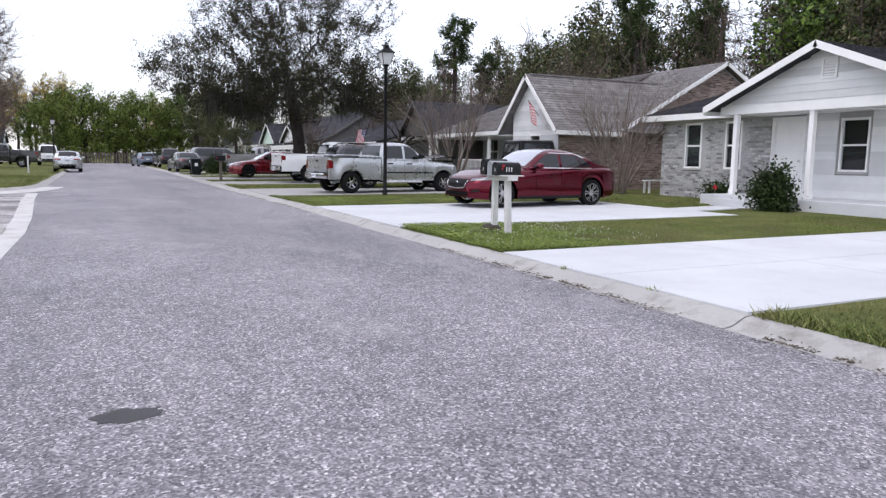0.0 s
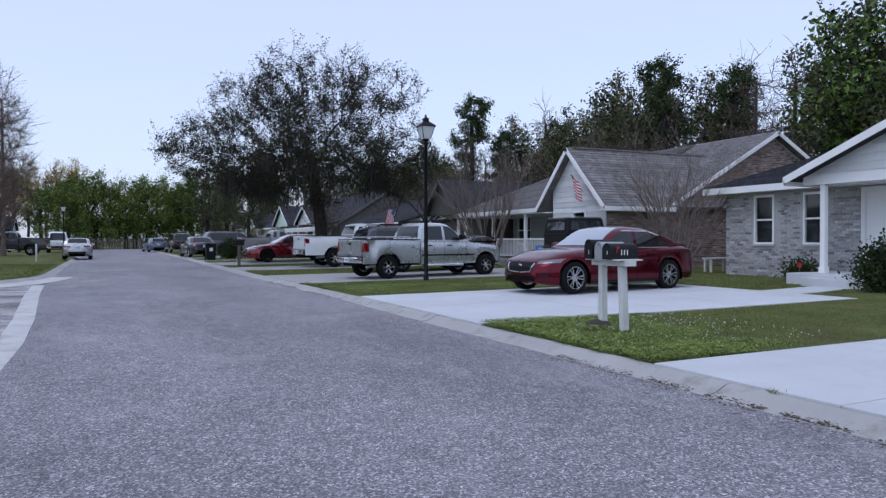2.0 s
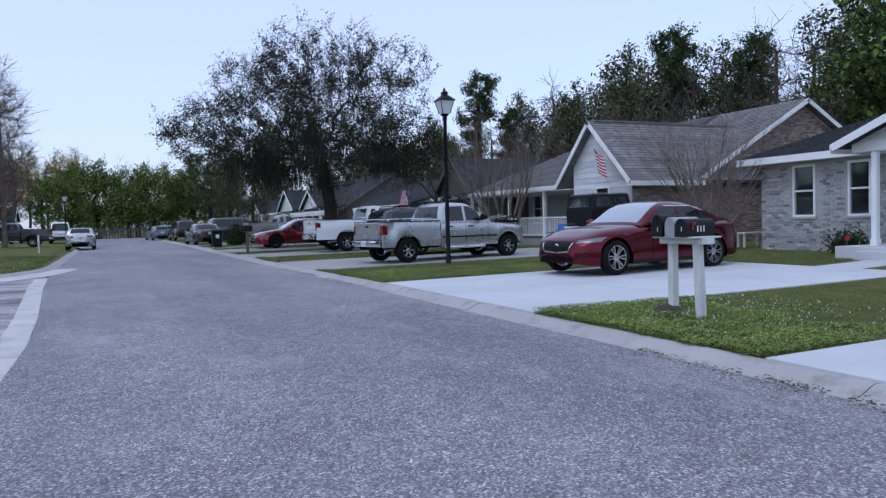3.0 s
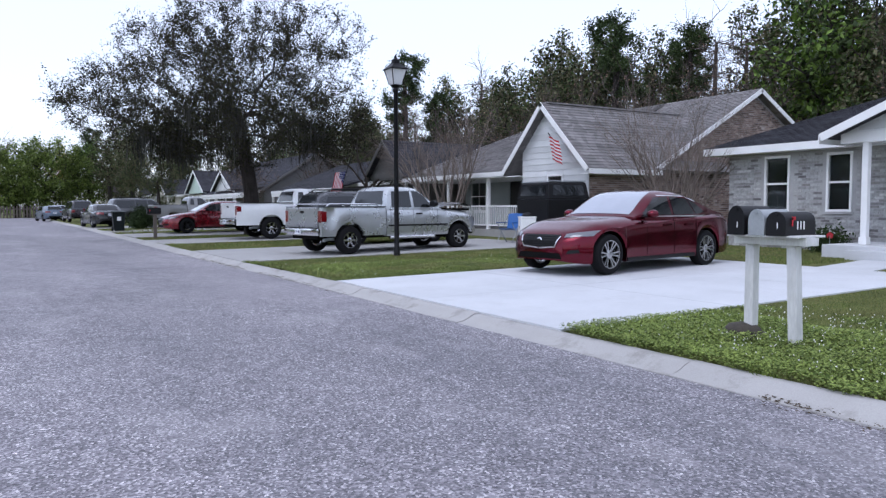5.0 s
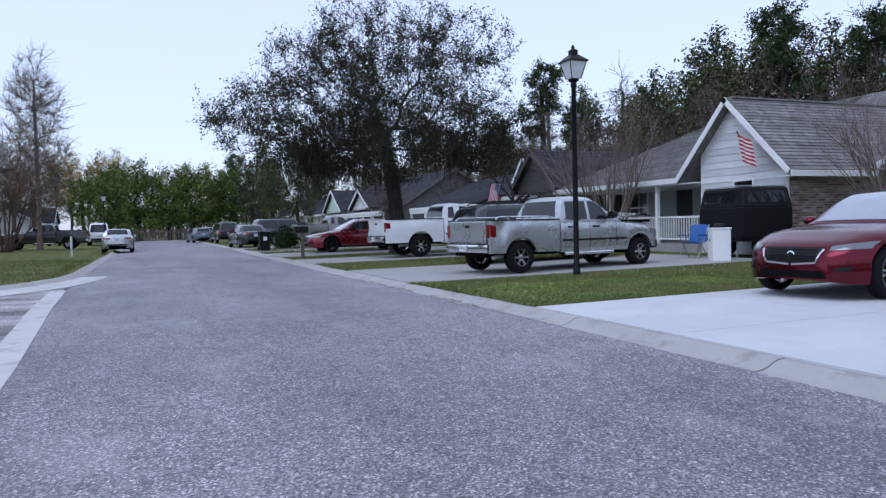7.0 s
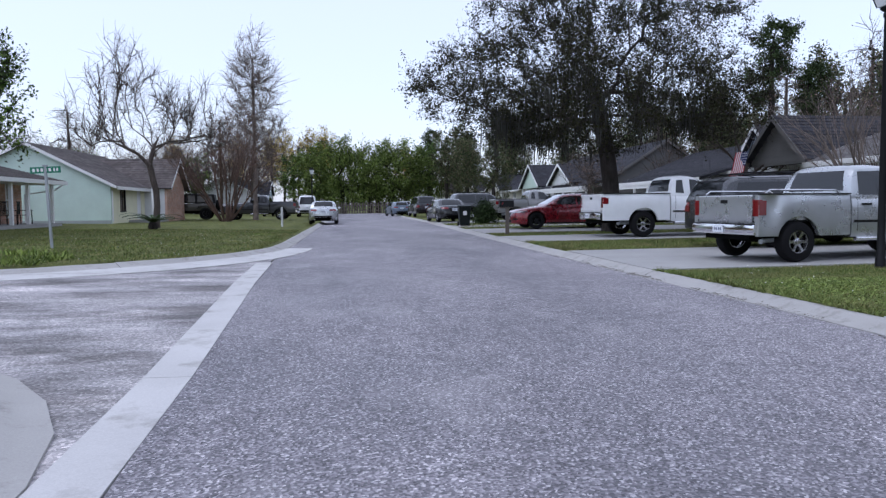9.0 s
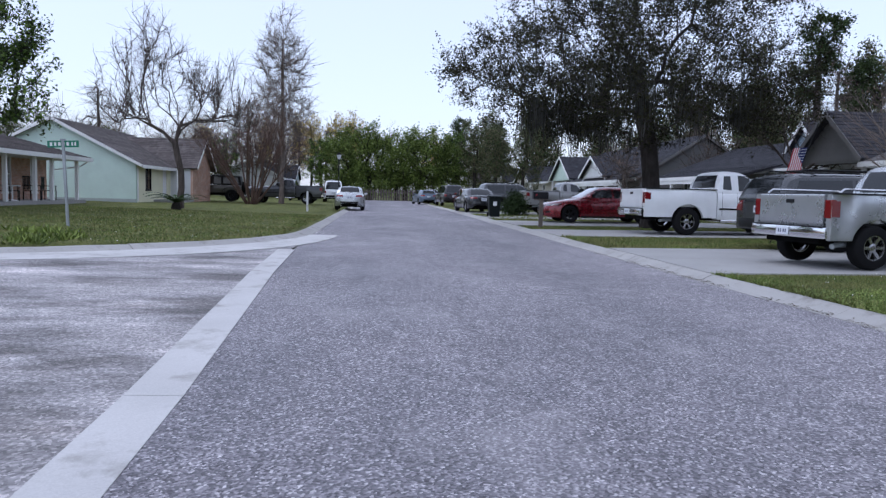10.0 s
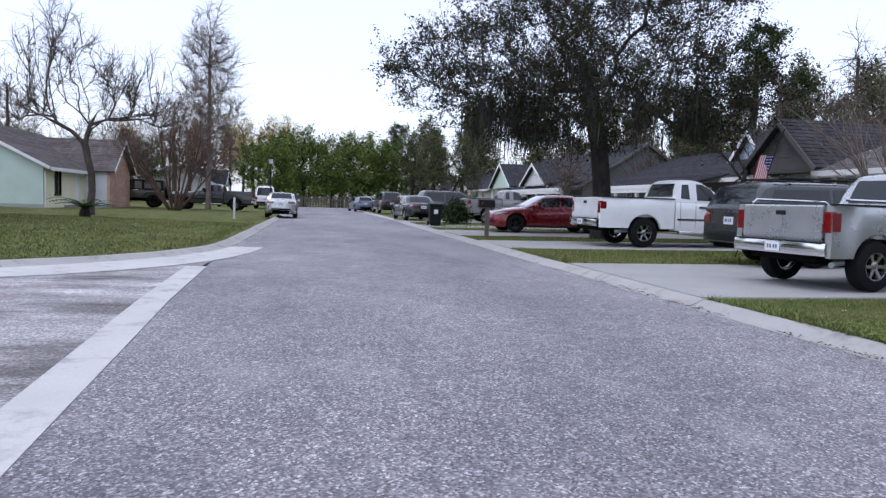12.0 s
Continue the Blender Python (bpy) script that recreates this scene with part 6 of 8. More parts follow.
saloon("silver hatchback parked far along the street", parked(4.6, 95.0, 100.0), "silver", style="hatch", H=1.5, L=4.3, wb=2.6, fine=False)
saloon("pale silver saloon parked at the lawn's kerb", pose(-2.35, 59.0, 0.03, 0, 0, 91.0), "silver", L=4.5, W=1.75, H=1.42, style="notch", fine=False)
pickup("dark grey pickup truck on the corner lawn's drive", parked(-7.4, 67.5, 178.0), "dark_paint", L=5.6, wb=3.45, cab=(0.75, -0.80), doors=1, rails=False, H=1.80, name="pickup_truck")
jeep("dark brown square off-road car with a soft top", parked(-12.3, 66.8, 185.0), "olive_paint")
van("white van parked beyond the silver saloon", parked(-4.9, 82.0, 92.0), "white_paint")
saloon("white saloon parked on the far verge", parked(-8.0, 84.0, 80.0), "white_paint", style="notch", fine=False)

# ---- trees and shrubs ----


def limb_points(rng, p, d, length, n, wobble, lift):
    pts, p, d = [Vector(p)], Vector(p), Vector(d).normalized()
    for i in range(n):
        d = (d + Vector((rng.uniform(-1, 1), rng.uniform(-1, 1), rng.uniform(-1, 1))) * wobble + Vector((0, 0, lift))).normalized()
        p = p + d * (length / n)
        pts.append(p.copy())
    return pts


def grow(rng, m, tips, p, d, length, radius, level, cfg):
    """One limb and, from it, its side limbs; tips gathers the twigs."""
    c = cfg[min(level, len(cfg) - 1)]
    n = max(2, int(length / c.get("seg", 0.6)))
    pts = limb_points(rng, p, d, length, n, c["wobble"], c["lift"])
    end = radius * c.get("taper", 0.35)
    radii = [radius + (end - radius) * i / n for i in range(n + 1)]
    m.tube(pts, radii, c["sides"], cap=level < 2)
    last = level + 1 >= len(cfg)
    if last or c.get("tip"):
        tips.append((pts, level))
    if last:
        return
    k = c["kids"]
    for i in range(k):
        t = c["from"] + (1 - c["from"]) * (i + rng.uniform(0.1, 0.9)) / k
        j = min(n - 1, int(t * n))
        q = pts[j].lerp(pts[j + 1], t * n - j)
        along = (pts[j + 1] - pts[j]).normalized()
        side = along.orthogonal().normalized()
        side = Matrix.Rotation(rng.uniform(0, 6.283), 3, along) @ side
        a = radians(rng.uniform(*c["angle"]))
        dd = along * math.cos(a) + side * math.sin(a)
        if c.get("flat"):
            dd.z *= c["flat"]
        dd.normalize()
        grow(rng, m, tips, q, dd, length * rng.uniform(*c["ratio"]) * (1 - 0.35 * (t - c["from"])), radii[j] * c.get("thin", 0.55), level + 1, cfg)


def leaves(rng, tips, per, size, spread, hang=0.0, stretch=1.0):
    """Many small leaves, each a folded rhombus, scattered round the twigs."""
    spots = []
    for pts, level in tips:
        for _ in range(per):
            i = rng.randrange(len(pts) - 1)
            q = pts[i].lerp(pts[i + 1], rng.random())
            spots.append((q.x, q.y, q.z))
    n = len(spots)
    r = np.random.RandomState(rng.randrange(10 ** 6))
    c = np.array(spots) + r.normal(0, spread, (n, 3))
    c[:, 2] -= hang * r.rand(n)
    u = r.normal(0, 1, (n, 3))
    u /= np.linalg.norm(u, axis=1)[:, None]
    v = np.cross(u, r.normal(0, 1, (n, 3)))
    v /= np.linalg.norm(v, axis=1)[:, None] + 1e-9
    w = np.cross(u, v)
    s = size * r.uniform(0.6, 1.4, (n, 1))
    verts = np.stack([c - u * s * stretch, c + v * s * 0.5 + w * s * 0.15, c + u * s * stretch, c - v * s * 0.5 + w * s * 0.15], 1).reshape(-1, 3)
    m = M()
    m.v = [tuple(p) for p in verts.tolist()]
    m.f = [(4 * i, 4 * i + 1, 4 * i + 2, 4 * i + 3) for i in range(n)]
    return m


def tree(name, label, seed, m, cfg, trunk, leaf=None, bark="bark", stems=1, fan=0.0, category="tree", group=""):
    """A tapered trunk or several stems, limbs, twigs and a crown of small leaves."""
    rng = random.Random(seed)
    t = thing(name, label, category, m, group)
    wood, tips = M(), []
    for i in range(stems):
        a = 6.283 * (i + rng.uniform(-0.2, 0.2)) / stems
        f = fan * rng.uniform(0.5, 1.2)
        grow(rng, wood, tips, (0.12 * fan * math.cos(a) * 3, 0.12 * fan * math.sin(a) * 3, -0.1), (f * math.cos(a), f * math.sin(a), 1), trunk[0] * (rng.uniform(0.85, 1.1) if stems > 1 else 1), trunk[1], 0, cfg)
        if stems > 1:
            part("stem", wood, bark, t, raw=True, soft=60)
            wood = M()
    if stems == 1:
        part("trunk", wood, bark, t, raw=True, soft=60)
    if leaf:
        for mat, per, size, spread, hang in leaf:
            part("crown", leaves(rng, tips, per, size, spread, hang), mat, t, raw=True)
    return t


def at_ground(x, y, turn=0.0, scale=1.0):
    return pose(x, y, ground_z(x, y), 0, 0, turn)


def branch_out(rng, targets, trunk, r_tip, r_trunk, droop=0.0, bend=0.22, power=0.72, rise=0.4):
    """Limbs that reach from a trunk to every target, each growing from the nearest limb already there. Returns the wood and the ends."""
    nodes, parent, chains, ends_ = [Vector(p) for p in trunk], [i - 1 for i in range(len(trunk))], [list(range(len(trunk)))], []
    base = nodes[-1]
    first = min(3, len(trunk) - 1)
    arr = np.zeros((len(trunk) + 9 * len(targets), 3))
    arr[:len(nodes)] = [tuple(p) for p in nodes]
    reach = np.zeros(len(arr))
    reach[:len(nodes)] = [(p - base).length * 0.2 for p in nodes]
    for q in sorted(targets, key=lambda v: (v - base).length * rng.uniform(0.8, 1.2)):
        n = len(nodes)
        d = np.linalg.norm(arr[first:n] - np.array((q.x, q.y, q.z - rise * math.hypot(q.x, q.y) * 0.5)), axis=1)
        i = first + int(np.argmin(d + 0.30 * reach[first:n]))
        a = nodes[i]
        gap = (q - a).length
        k = max(2, min(5, int(gap / 0.55)))
        out = (a - nodes[parent[i]]).normalized() if parent[i] >= 0 else Vector((0, 0, 1))
        c = a.lerp(q, 0.45) + out * gap * bend + Vector((0, 0, -droop * gap)) + Vector((rng.gauss(0, 1), rng.gauss(0, 1), rng.gauss(0, 1))) * gap * 0.05
        chain, prev = [i], i
        for j in range(1, k + 1):
            t = j / k
            p = a * (1 - t) ** 2 + c * 2 * t * (1 - t) + q * t * t
            if j < k:
                p = p + Vector((rng.gauss(0, 1), rng.gauss(0, 1), rng.gauss(0, 1))) * 0.035 * gap
            arr[len(nodes)], reach[len(nodes)] = tuple(p), reach[prev] + gap / k
            nodes.append(p)
            parent.append(prev)
            prev = len(nodes) - 1
            chain.append(prev)
        chains.append(chain)
        ends_.append([nodes[j] for j in chain[-3:]])
    load = [0] * len(nodes)
    for c in chains[1:]:
        load[c[-1]] += 1
    for i in range(len(nodes) - 1, 0, -1):
        load[parent[i]] += load[i]
    top = max(1, load[0])
    wood = M()
    for n, c in enumerate(chains):
        radii = [r_tip + (r_trunk - r_tip) * ((load[i] - 1) / top) ** power if load[i] > 1 else r_tip for i in c]
        if n == 0:
            radii = [max(r_tip * 1.5, r_trunk * (1.45 if j == 0 else 1.12 if j == 1 else 1.0) * (load[i] / top) ** 0.5) for j, i in enumerate(c)]
        else:
            radii[0] = min(radii[0], radii[1] * 1.35)
        wood.tube([nodes[i] for i in c], radii, 12 if n == 0 else 7 if radii[0] > 0.1 else 4 if radii[0] > 0.04 else 3, cap=False)
    return wood, ends_, nodes


def twigs(rng, wood, ends_, per, length, radius, lift=0.1, bends=3):
    """Short twigs round the end of every limb; with no bends they are hidden by their leaves and have no wood."""
    made = []
    for pts in ends_:
        for _ in range(per):
            j = rng.randrange(len(pts) - 1)
            p = pts[j].lerp(pts[j + 1], rng.random())
            d = (pts[-1] - pts[0]).normalized() * 0.8 + Vector((rng.gauss(0, 1), rng.gauss(0, 1), rng.gauss(0, 0.8) + lift)) * 0.7
            q = limb_points(rng, p, d, length * rng.uniform(0.5, 1.3), bends or 2, 0.25, lift * 0.3)
            if bends:
                wood.tube(q, [radius * (1 - 0.65 * k / bends) for k in range(bends + 1)], 3, cap=False)
            made.append((q, 0))
    return made


def crown_points(rng, lumps, n, shell_power=0.5):
    """Points in the outer part of a crown made of round lumps (x, y, z, rx, ry, rz)."""
    total = sum((l[3] * l[4] * l[5]) ** 0.7 for l in lumps)
    out = []
    for x, y, z, rx, ry, rz in lumps:
        for _ in range(max(1, int(n * (rx * ry * rz) ** 0.7 / total))):
            v = Vector((rng.gauss(0, 1), rng.gauss(0, 1), rng.gauss(0, 1))).normalized() * rng.random() ** (shell_power / 1.5)
            out.append(Vector((x + v.x * rx, y + v.y * ry, z + v.z * rz)))
    return out


def lumpy_tree(name, label, seed, m, lumps, trunk, radius, n, twig, leaf, bark="bark", group="", scatter_power=0.5, rise=0.4, moss=0, bends=3):
    """A tree whose limbs fill a crown of lumps; twig is (count, length, radius), leaf a list of (material, per twig, size, spread)."""
    rng = random.Random(seed)
    t = thing(name, label, "tree", m, group)
    wood, ends_, nodes = branch_out(rng, crown_points(rng, lumps, n, scatter_power), trunk, twig[2] * 1.3, radius, rise=rise)
    tw = twigs(rng, wood, ends_, twig[0], twig[1], twig[2], bends=bends)
    part("trunk", wood, bark, t, raw=True, soft=60)
    for mat, per, size, spread in leaf:
        part("crown", leaves(rng, tw, per, size, spread), mat, t, raw=True)
    if moss:
        mm = M()
        low = [p for p in nodes[len(trunk):] if 2.7 < p.z < 5.2 and math.hypot(p.x + 0.8, p.y) < 3.9]
        for _ in range(moss):
            p = rng.choice(low)
            full = rng.uniform(0.2, 1.0) ** 1.6 * min(1.7, p.z - 2.0)
            for _ in range(rng.randint(8, 26)):
                x, y, z = p.x + rng.gauss(0, 0.2), p.y + rng.gauss(0, 0.2), p.z + rng.gauss(0, 0.05)
                ln, wd, a, s = full * rng.uniform(0.3, 1.0), rng.uniform(0.005, 0.013), rng.uniform(0, 3.14), rng.gauss(0, 0.05)
                dx, dy = wd * math.cos(a), wd * math.sin(a)
                mm.add([(x - dx, y - dy, z), (x + dx, y + dy, z), (x + dx * 1.4 + s, y + dy * 1.4, z - ln * 0.5), (x - dx * 1.4 + s, y - dy * 1.4, z - ln * 0.5), (x + s * 2, y, z - ln)], [(0, 1, 2, 3), (3, 2, 4)])
        tagged(part("moss", mm, "moss", t, "grey moss hanging from the limbs", raw=True), kind="stuff")
    return t


OAK_LUMPS = [(-0.6, 0.0, 5.5, 5.6, 5.4, 3.0), (-0.4, 0.3, 7.6, 3.4, 3.4, 2.5), (1.9, -1.2, 7.5, 2.5, 2.4, 2.0), (-2.6, 1.6, 7.3, 2.4, 2.4, 1.7), (-4.6, 0.6, 4.9, 2.6, 2.6, 1.9), (3.6, 1.2, 4.9, 2.5, 2.7, 1.9), (-1.0, -3.8, 4.7, 2.6, 2.3, 1.9), (0.4, 3.6, 5.2, 2.7, 2.4, 2.0), (-5.9, -0.4, 5.0, 1.5, 1.8, 1.0), (-3.4, -1.4, 4.0, 2.6, 2.4, 1.2), (2.7, -1.6, 4.1, 2.4, 2.4, 1.2), (-1.6, 2.6, 4.1, 2.5, 2.3, 1.2)]
lumpy_tree("oak_tree", "large dark spreading oak hung with grey moss", 59, at_ground(9.0, 38.6), OAK_LUMPS, [(0, 0, -0.15), (0.02, 0, 0.6), (-0.06, 0.03, 1.8), (-0.22, -0.02, 2.9), (-0.42, 0.0, 3.7), (-0.5, 0.1, 4.5)], 0.28, 920, (8, 0.7, 0.006), [("oak_leaf", 11, 0.043, 0.07)], moss=210, bends=2, rise=0.1).scale = (1.04, 1.04, 1.07)

BARE = [dict(sides=8, wobble=0.07, lift=0.02, kids=7, angle=(35, 72), ratio=(0.9, 1.3), thin=0.6, taper=0.55, seg=0.5, **{"from": 0.55}),
        dict(sides=6, wobble=0.15, lift=0.03, kids=8, angle=(30, 65), ratio=(0.4, 0.65), thin=0.55, taper=0.25, seg=0.5, **{"from": 0.25}),
        dict(sides=4, wobble=0.18, lift=0.06, kids=7, angle=(22, 55), ratio=(0.4, 0.6), thin=0.5, taper=0.25, seg=0.4, **{"from": 0.15}),
        dict(sides=3, wobble=0.22, lift=0.05, kids=4, angle=(20, 55), ratio=(0.45, 0.7), thin=0.5, taper=0.3, seg=0.35, tip=True, **{"from": 0.1}),
        dict(sides=3, wobble=0.25, lift=0.03, seg=0.3, taper=0.3)]
FAN = [dict(sides=6, wobble=0.06, lift=0.012, kids=5, angle=(12, 32), ratio=(0.5, 0.75), thin=0.6, taper=0.3, seg=0.5, **{"from": 0.35}),
       dict(sides=4, wobble=0.09, lift=0.06, kids=6, angle=(14, 36), ratio=(0.45, 0.7), thin=0.5, taper=0.25, seg=0.4, **{"from": 0.15}),
       dict(sides=3, wobble=0.12, lift=0.06, kids=5, angle=(14, 40), ratio=(0.45, 0.7), thin=0.5, taper=0.3, seg=0.35, tip=True, **{"from": 0.1}),
       dict(sides=3, wobble=0.15, lift=0.05, seg=0.3, taper=0.3)]
lumpy_tree("bare_tree", "bare budding tree with wide open limbs on the corner lawn", 5, at_ground(-9.6, 48.0), [(-1.2, 0, 6.7, 2.4, 2.2, 2.2), (1.4, 0.4, 5.4, 2.7, 2.2, 1.6), (-2.6, 0.4, 4.8, 1.8, 2.0, 1.1), (2.6, -0.4, 4.2, 1.5, 1.6, 0.8)], [(0, 0, -0.1), (0.02, 0, 0.4), (0.08, 0, 1.0), (0.05, 0.02, 1.7), (-0.06, 0, 2.2), (-0.2, 0, 2.9)], 0.14, 260, (7, 0.85, 0.009), [("bud", 2, 0.02, 0.03)], bark="bark_grey", scatter_power=1.0, rise=0.7, bends=2)
tree("bare_tree", "low bare multi-stemmed tree with rusty twigs", 8, at_ground(-8.9, 62.0), FAN, (4.7, 0.085), [("bud", 2, 0.03, 0.06, 0.0)], bark="bark_rust", stems=11, fan=0.62)
lumpy_tree("bare_tree", "tall slender bare tree with fine pale twigs", 18, at_ground(-7.6, 66.5), [(0, 0, 10.6, 1.7, 1.7, 3.2), (0.1, 0, 8.6, 2.4, 2.4, 3.2), (0, 0, 6.0, 2.7, 2.7, 2.2)], [(0, 0, -0.1), (0.03, 0, 1.0), (0, 0.05, 2.0), (0.1, 0, 3.2), (0.02, 0, 5.0), (0.05, 0, 7.2), (0, 0, 9.5), (0.03, 0.02, 11.5)], 0.15, 420, (8, 1.0, 0.012), [("bud", 1, 0.02, 0.03)], bark="bark_pale", scatter_power=0.7, rise=1.0, bends=2)
tree("crape_myrtle", "leafless multi-stemmed crape myrtle beside the brick house", 21, at_ground(16.2, 22.3), FAN, (3.1, 0.04), None, bark="bark_pale", stems=14, fan=0.42)
tree("crape_myrtle", "leafless spreading crape myrtle before the porch", 22, at_ground(14.3, 31.6), FAN, (3.4, 0.06), None, bark="bark_pale", stems=9, fan=0.5)
tree("bare_tree", "bare grey tree between two houses", 25, at_ground(15.0, 40.5), BARE, (2.6, 0.14), None, bark="bark_grey")

# a wood of a few kinds of tree, standing behind the houses and at the street's end
ROUND = [(0, 0, 6.6, 2.9, 2.9, 3.0), (1.5, 0.6, 5.2, 2.2, 2.2, 2.2), (-1.6, -0.5, 5.6, 2.2, 2.2, 2.3), (0.3, -1.6, 4.2, 2.3, 2.0, 2.0), (-0.4, 1.7, 8.4, 1.6, 1.6, 1.9), (0.8, -0.5, 9.2, 1.4, 1.4, 1.6)]
TALL = [(0, 0, 8.0, 2.3, 2.3, 3.6), (1.2, 0.4, 6.0, 1.9, 1.9, 2.4), (-1.3, -0.4, 6.8, 1.9, 1.9, 2.6), (0.2, -1.2, 4.0, 2.2, 2.0, 2.2), (-0.3, 0.8, 10.6, 1.3, 1.3, 1.7), (0.6, -0.6, 9.8, 1.4, 1.4, 1.8)]
BANK = [(0, 0, 4.6, 3.1, 3.0, 3.2), (1.9, 0.5, 2.4, 2.4, 2.2, 2.2), (-1.9, -0.5, 2.5, 2.3, 2.2, 2.3), (0.4, -1.4, 6.2, 2.0, 1.8, 2.0), (-0.9, 1.0, 7.0, 1.6, 1.6, 1.7)]
HIGH = [(0, 0, 11.6, 1.5, 1.5, 1.6), (0.9, 0.3, 10.2, 1.3, 1.2, 0.9), (-1.0, -0.2, 9.4, 1.3, 1.2, 0.8), (0.3, -0.9, 12.6, 1.0, 1.0, 0.9), (-0.4, 0.8, 8.2, 1.2, 1.2, 0.6)]
STRAIGHT = [(0, 0, -0.1), (0.05, 0, 0.8), (0.0, 0.05, 1.8), (0.1, 0, 3.0), (0.05, 0.05, 4.5), (0.0, 0, 6.0)]
MAST = STRAIGHT + [(0.05, 0, 8.0), (0.0, 0.05, 9.6), (0.0, 0.0, 11.4)]
KINDS = {
    "green": lumpy_tree("broadleaf_tree", "mid-green broadleaf tree in the wood", 41, at_ground(33, 47), ROUND, STRAIGHT, 0.24, 150, (6, 0.8, 0.014), [("green_leaf", 4, 0.125, 0.22), ("dark_leaf", 3, 0.125, 0.22)], bends=0, group="wood behind the houses"),
    "dark": lumpy_tree("evergreen_tree", "dark evergreen tree in the wood", 42, at_ground(36, 40), TALL, STRAIGHT, 0.26, 160, (6, 0.8, 0.014), [("dark_leaf", 3, 0.125, 0.22), ("wood_leaf", 4, 0.125, 0.22)], bends=0, group="wood behind the houses"),
    "pine": lumpy_tree("pine_tree", "tall pine with a high dark crown", 43, at_ground(28, 60), HIGH, MAST, 0.2, 90, (7, 0.5, 0.012), [("pine_leaf", 16, 0.085, 0.13)], bends=0, group="wood behind the houses"),
    "bare": lumpy_tree("bare_wood_tree", "tall bare grey-brown tree in the wood", 44, at_ground(35.5, 60), [(0, 0, 11.0, 1.9, 1.9, 3.4), (0.9, 0.3, 8.2, 2.0, 2.0, 2.4), (-0.9, -0.4, 7.2, 2.0, 2.0, 2.2), (0, 0, 4.6, 1.8, 1.8, 2.0)], MAST, 0.2, 130, (4, 1.2, 0.015), [("bud", 2, 0.05, 0.10)], bark="bark_grey", bends=2, group="wood behind the houses", scatter_power=0.9),
    "lime": lumpy_tree("broadleaf_tree", "bright green young-leaved tree at the street's end", 45, at_ground(1.5, 118), BANK, STRAIGHT[:4], 0.24, 170, (6, 0.8, 0.014), [("lime_leaf", 9, 0.12, 0.22)], bends=0, group="trees at the street's end"),
    "gold": lumpy_tree("broadleaf_tree", "tall tree with sunlight put into its golden leaf colour", 46, at_ground(-9, 146), [(0, 0, 12.2, 2.0, 2.0, 3.0), (1.2, 0, 9.2, 2.0, 2.0, 2.2), (-1.2, 0.3, 10.0, 1.9, 1.9, 2.4), (0, 0, 7.0, 2.2, 2.2, 2.2)], MAST, 0.22, 130, (6, 0.9, 0.015), [("sunlit_leaf", 6, 0.13, 0.25), ("bud", 4, 0.11, 0.25)], bends=0, group="trees at the street's end"),
    "thicket": lumpy_tree("bare_wood_tree", "low tangled bare grey-brown tree behind the houses", 47, at_ground(24, 36), [(0, 0, 4.6, 2.6, 2.6, 2.6), (1.6, 0.4, 3.2, 1.9, 1.9, 1.8), (-1.6, -0.4, 3.4, 1.9, 1.9, 1.9)], STRAIGHT[:4], 0.13, 120, (4, 1.1, 0.013), [("bud", 2, 0.04, 0.08)], bark="bark_grey", bends=2, group="wood behind the houses", scatter_power=0.9),
}


lumpy_tree("street_tree", "full green leafy tree beside the brick house", 31, at_ground(-14.2, 38.2), [(x * 0.95, y * 0.95, z * 0.88, a * 0.95, b * 0.95, c * 0.9) for x, y, z, a, b, c in ROUND], STRAIGHT[:4], 0.26, 260, (7, 0.6, 0.009), [("green_leaf", 7, 0.065, 0.1), ("dark_leaf", 8, 0.065, 0.1)])


def plant(kind, x, y, turn, size):
    t = copy_thing(KINDS[kind], at_ground(x, y, turn))
    t.scale = (size, size, size)
    return t


wood_rng = random.Random(77)
for row, x0 in enumerate((32.5, 38.0, 44.5)):
    y = 19.0 + row * 1.3
    while y < 112:
        x = x0 + wood_rng.uniform(-2.0, 2.0) - max(0, y - 62) * 0.13
        kind = wood_rng.choice(("green", "dark", "green", "dark", "bare", "bare", "bare", "pine") if y < 64 else ("dark", "pine", "bare", "dark"))
        tall = (13.2 + row * 1.2 - 0.055 * (y - 28) * (1 if y > 28 else 0)) * wood_rng.uniform(0.84, 1.08)
        plant(kind, x, y, wood_rng.uniform(0, 360), tall / {"green": 10.6, "dark": 12.0, "bare": 14.2, "pine": 13.3}[kind])
        y += wood_rng.uniform(3.4, 5.0) + row * 0.8 if y < 64 else wood_rng.uniform(6.5, 9.0)
for x, y, k, s in ((17.5, 96, "dark", 0.9), (19, 104, "dark", 1.1), (22, 88, "dark", 1.0), (15, 122, "dark", 1.15), (18, 130, "pine", 0.95), (12, 132, "green", 1.0), (20, 113, "pine", 0.95), (24, 74, "dark", 0.9), (23, 58, "dark", 0.75), (22.5, 66, "bare", 0.7), (21, 47, "bare", 0.62), (24.5, 42, "dark", 0.68)):
    plant(k, x, y, wood_rng.uniform(0, 360), s)
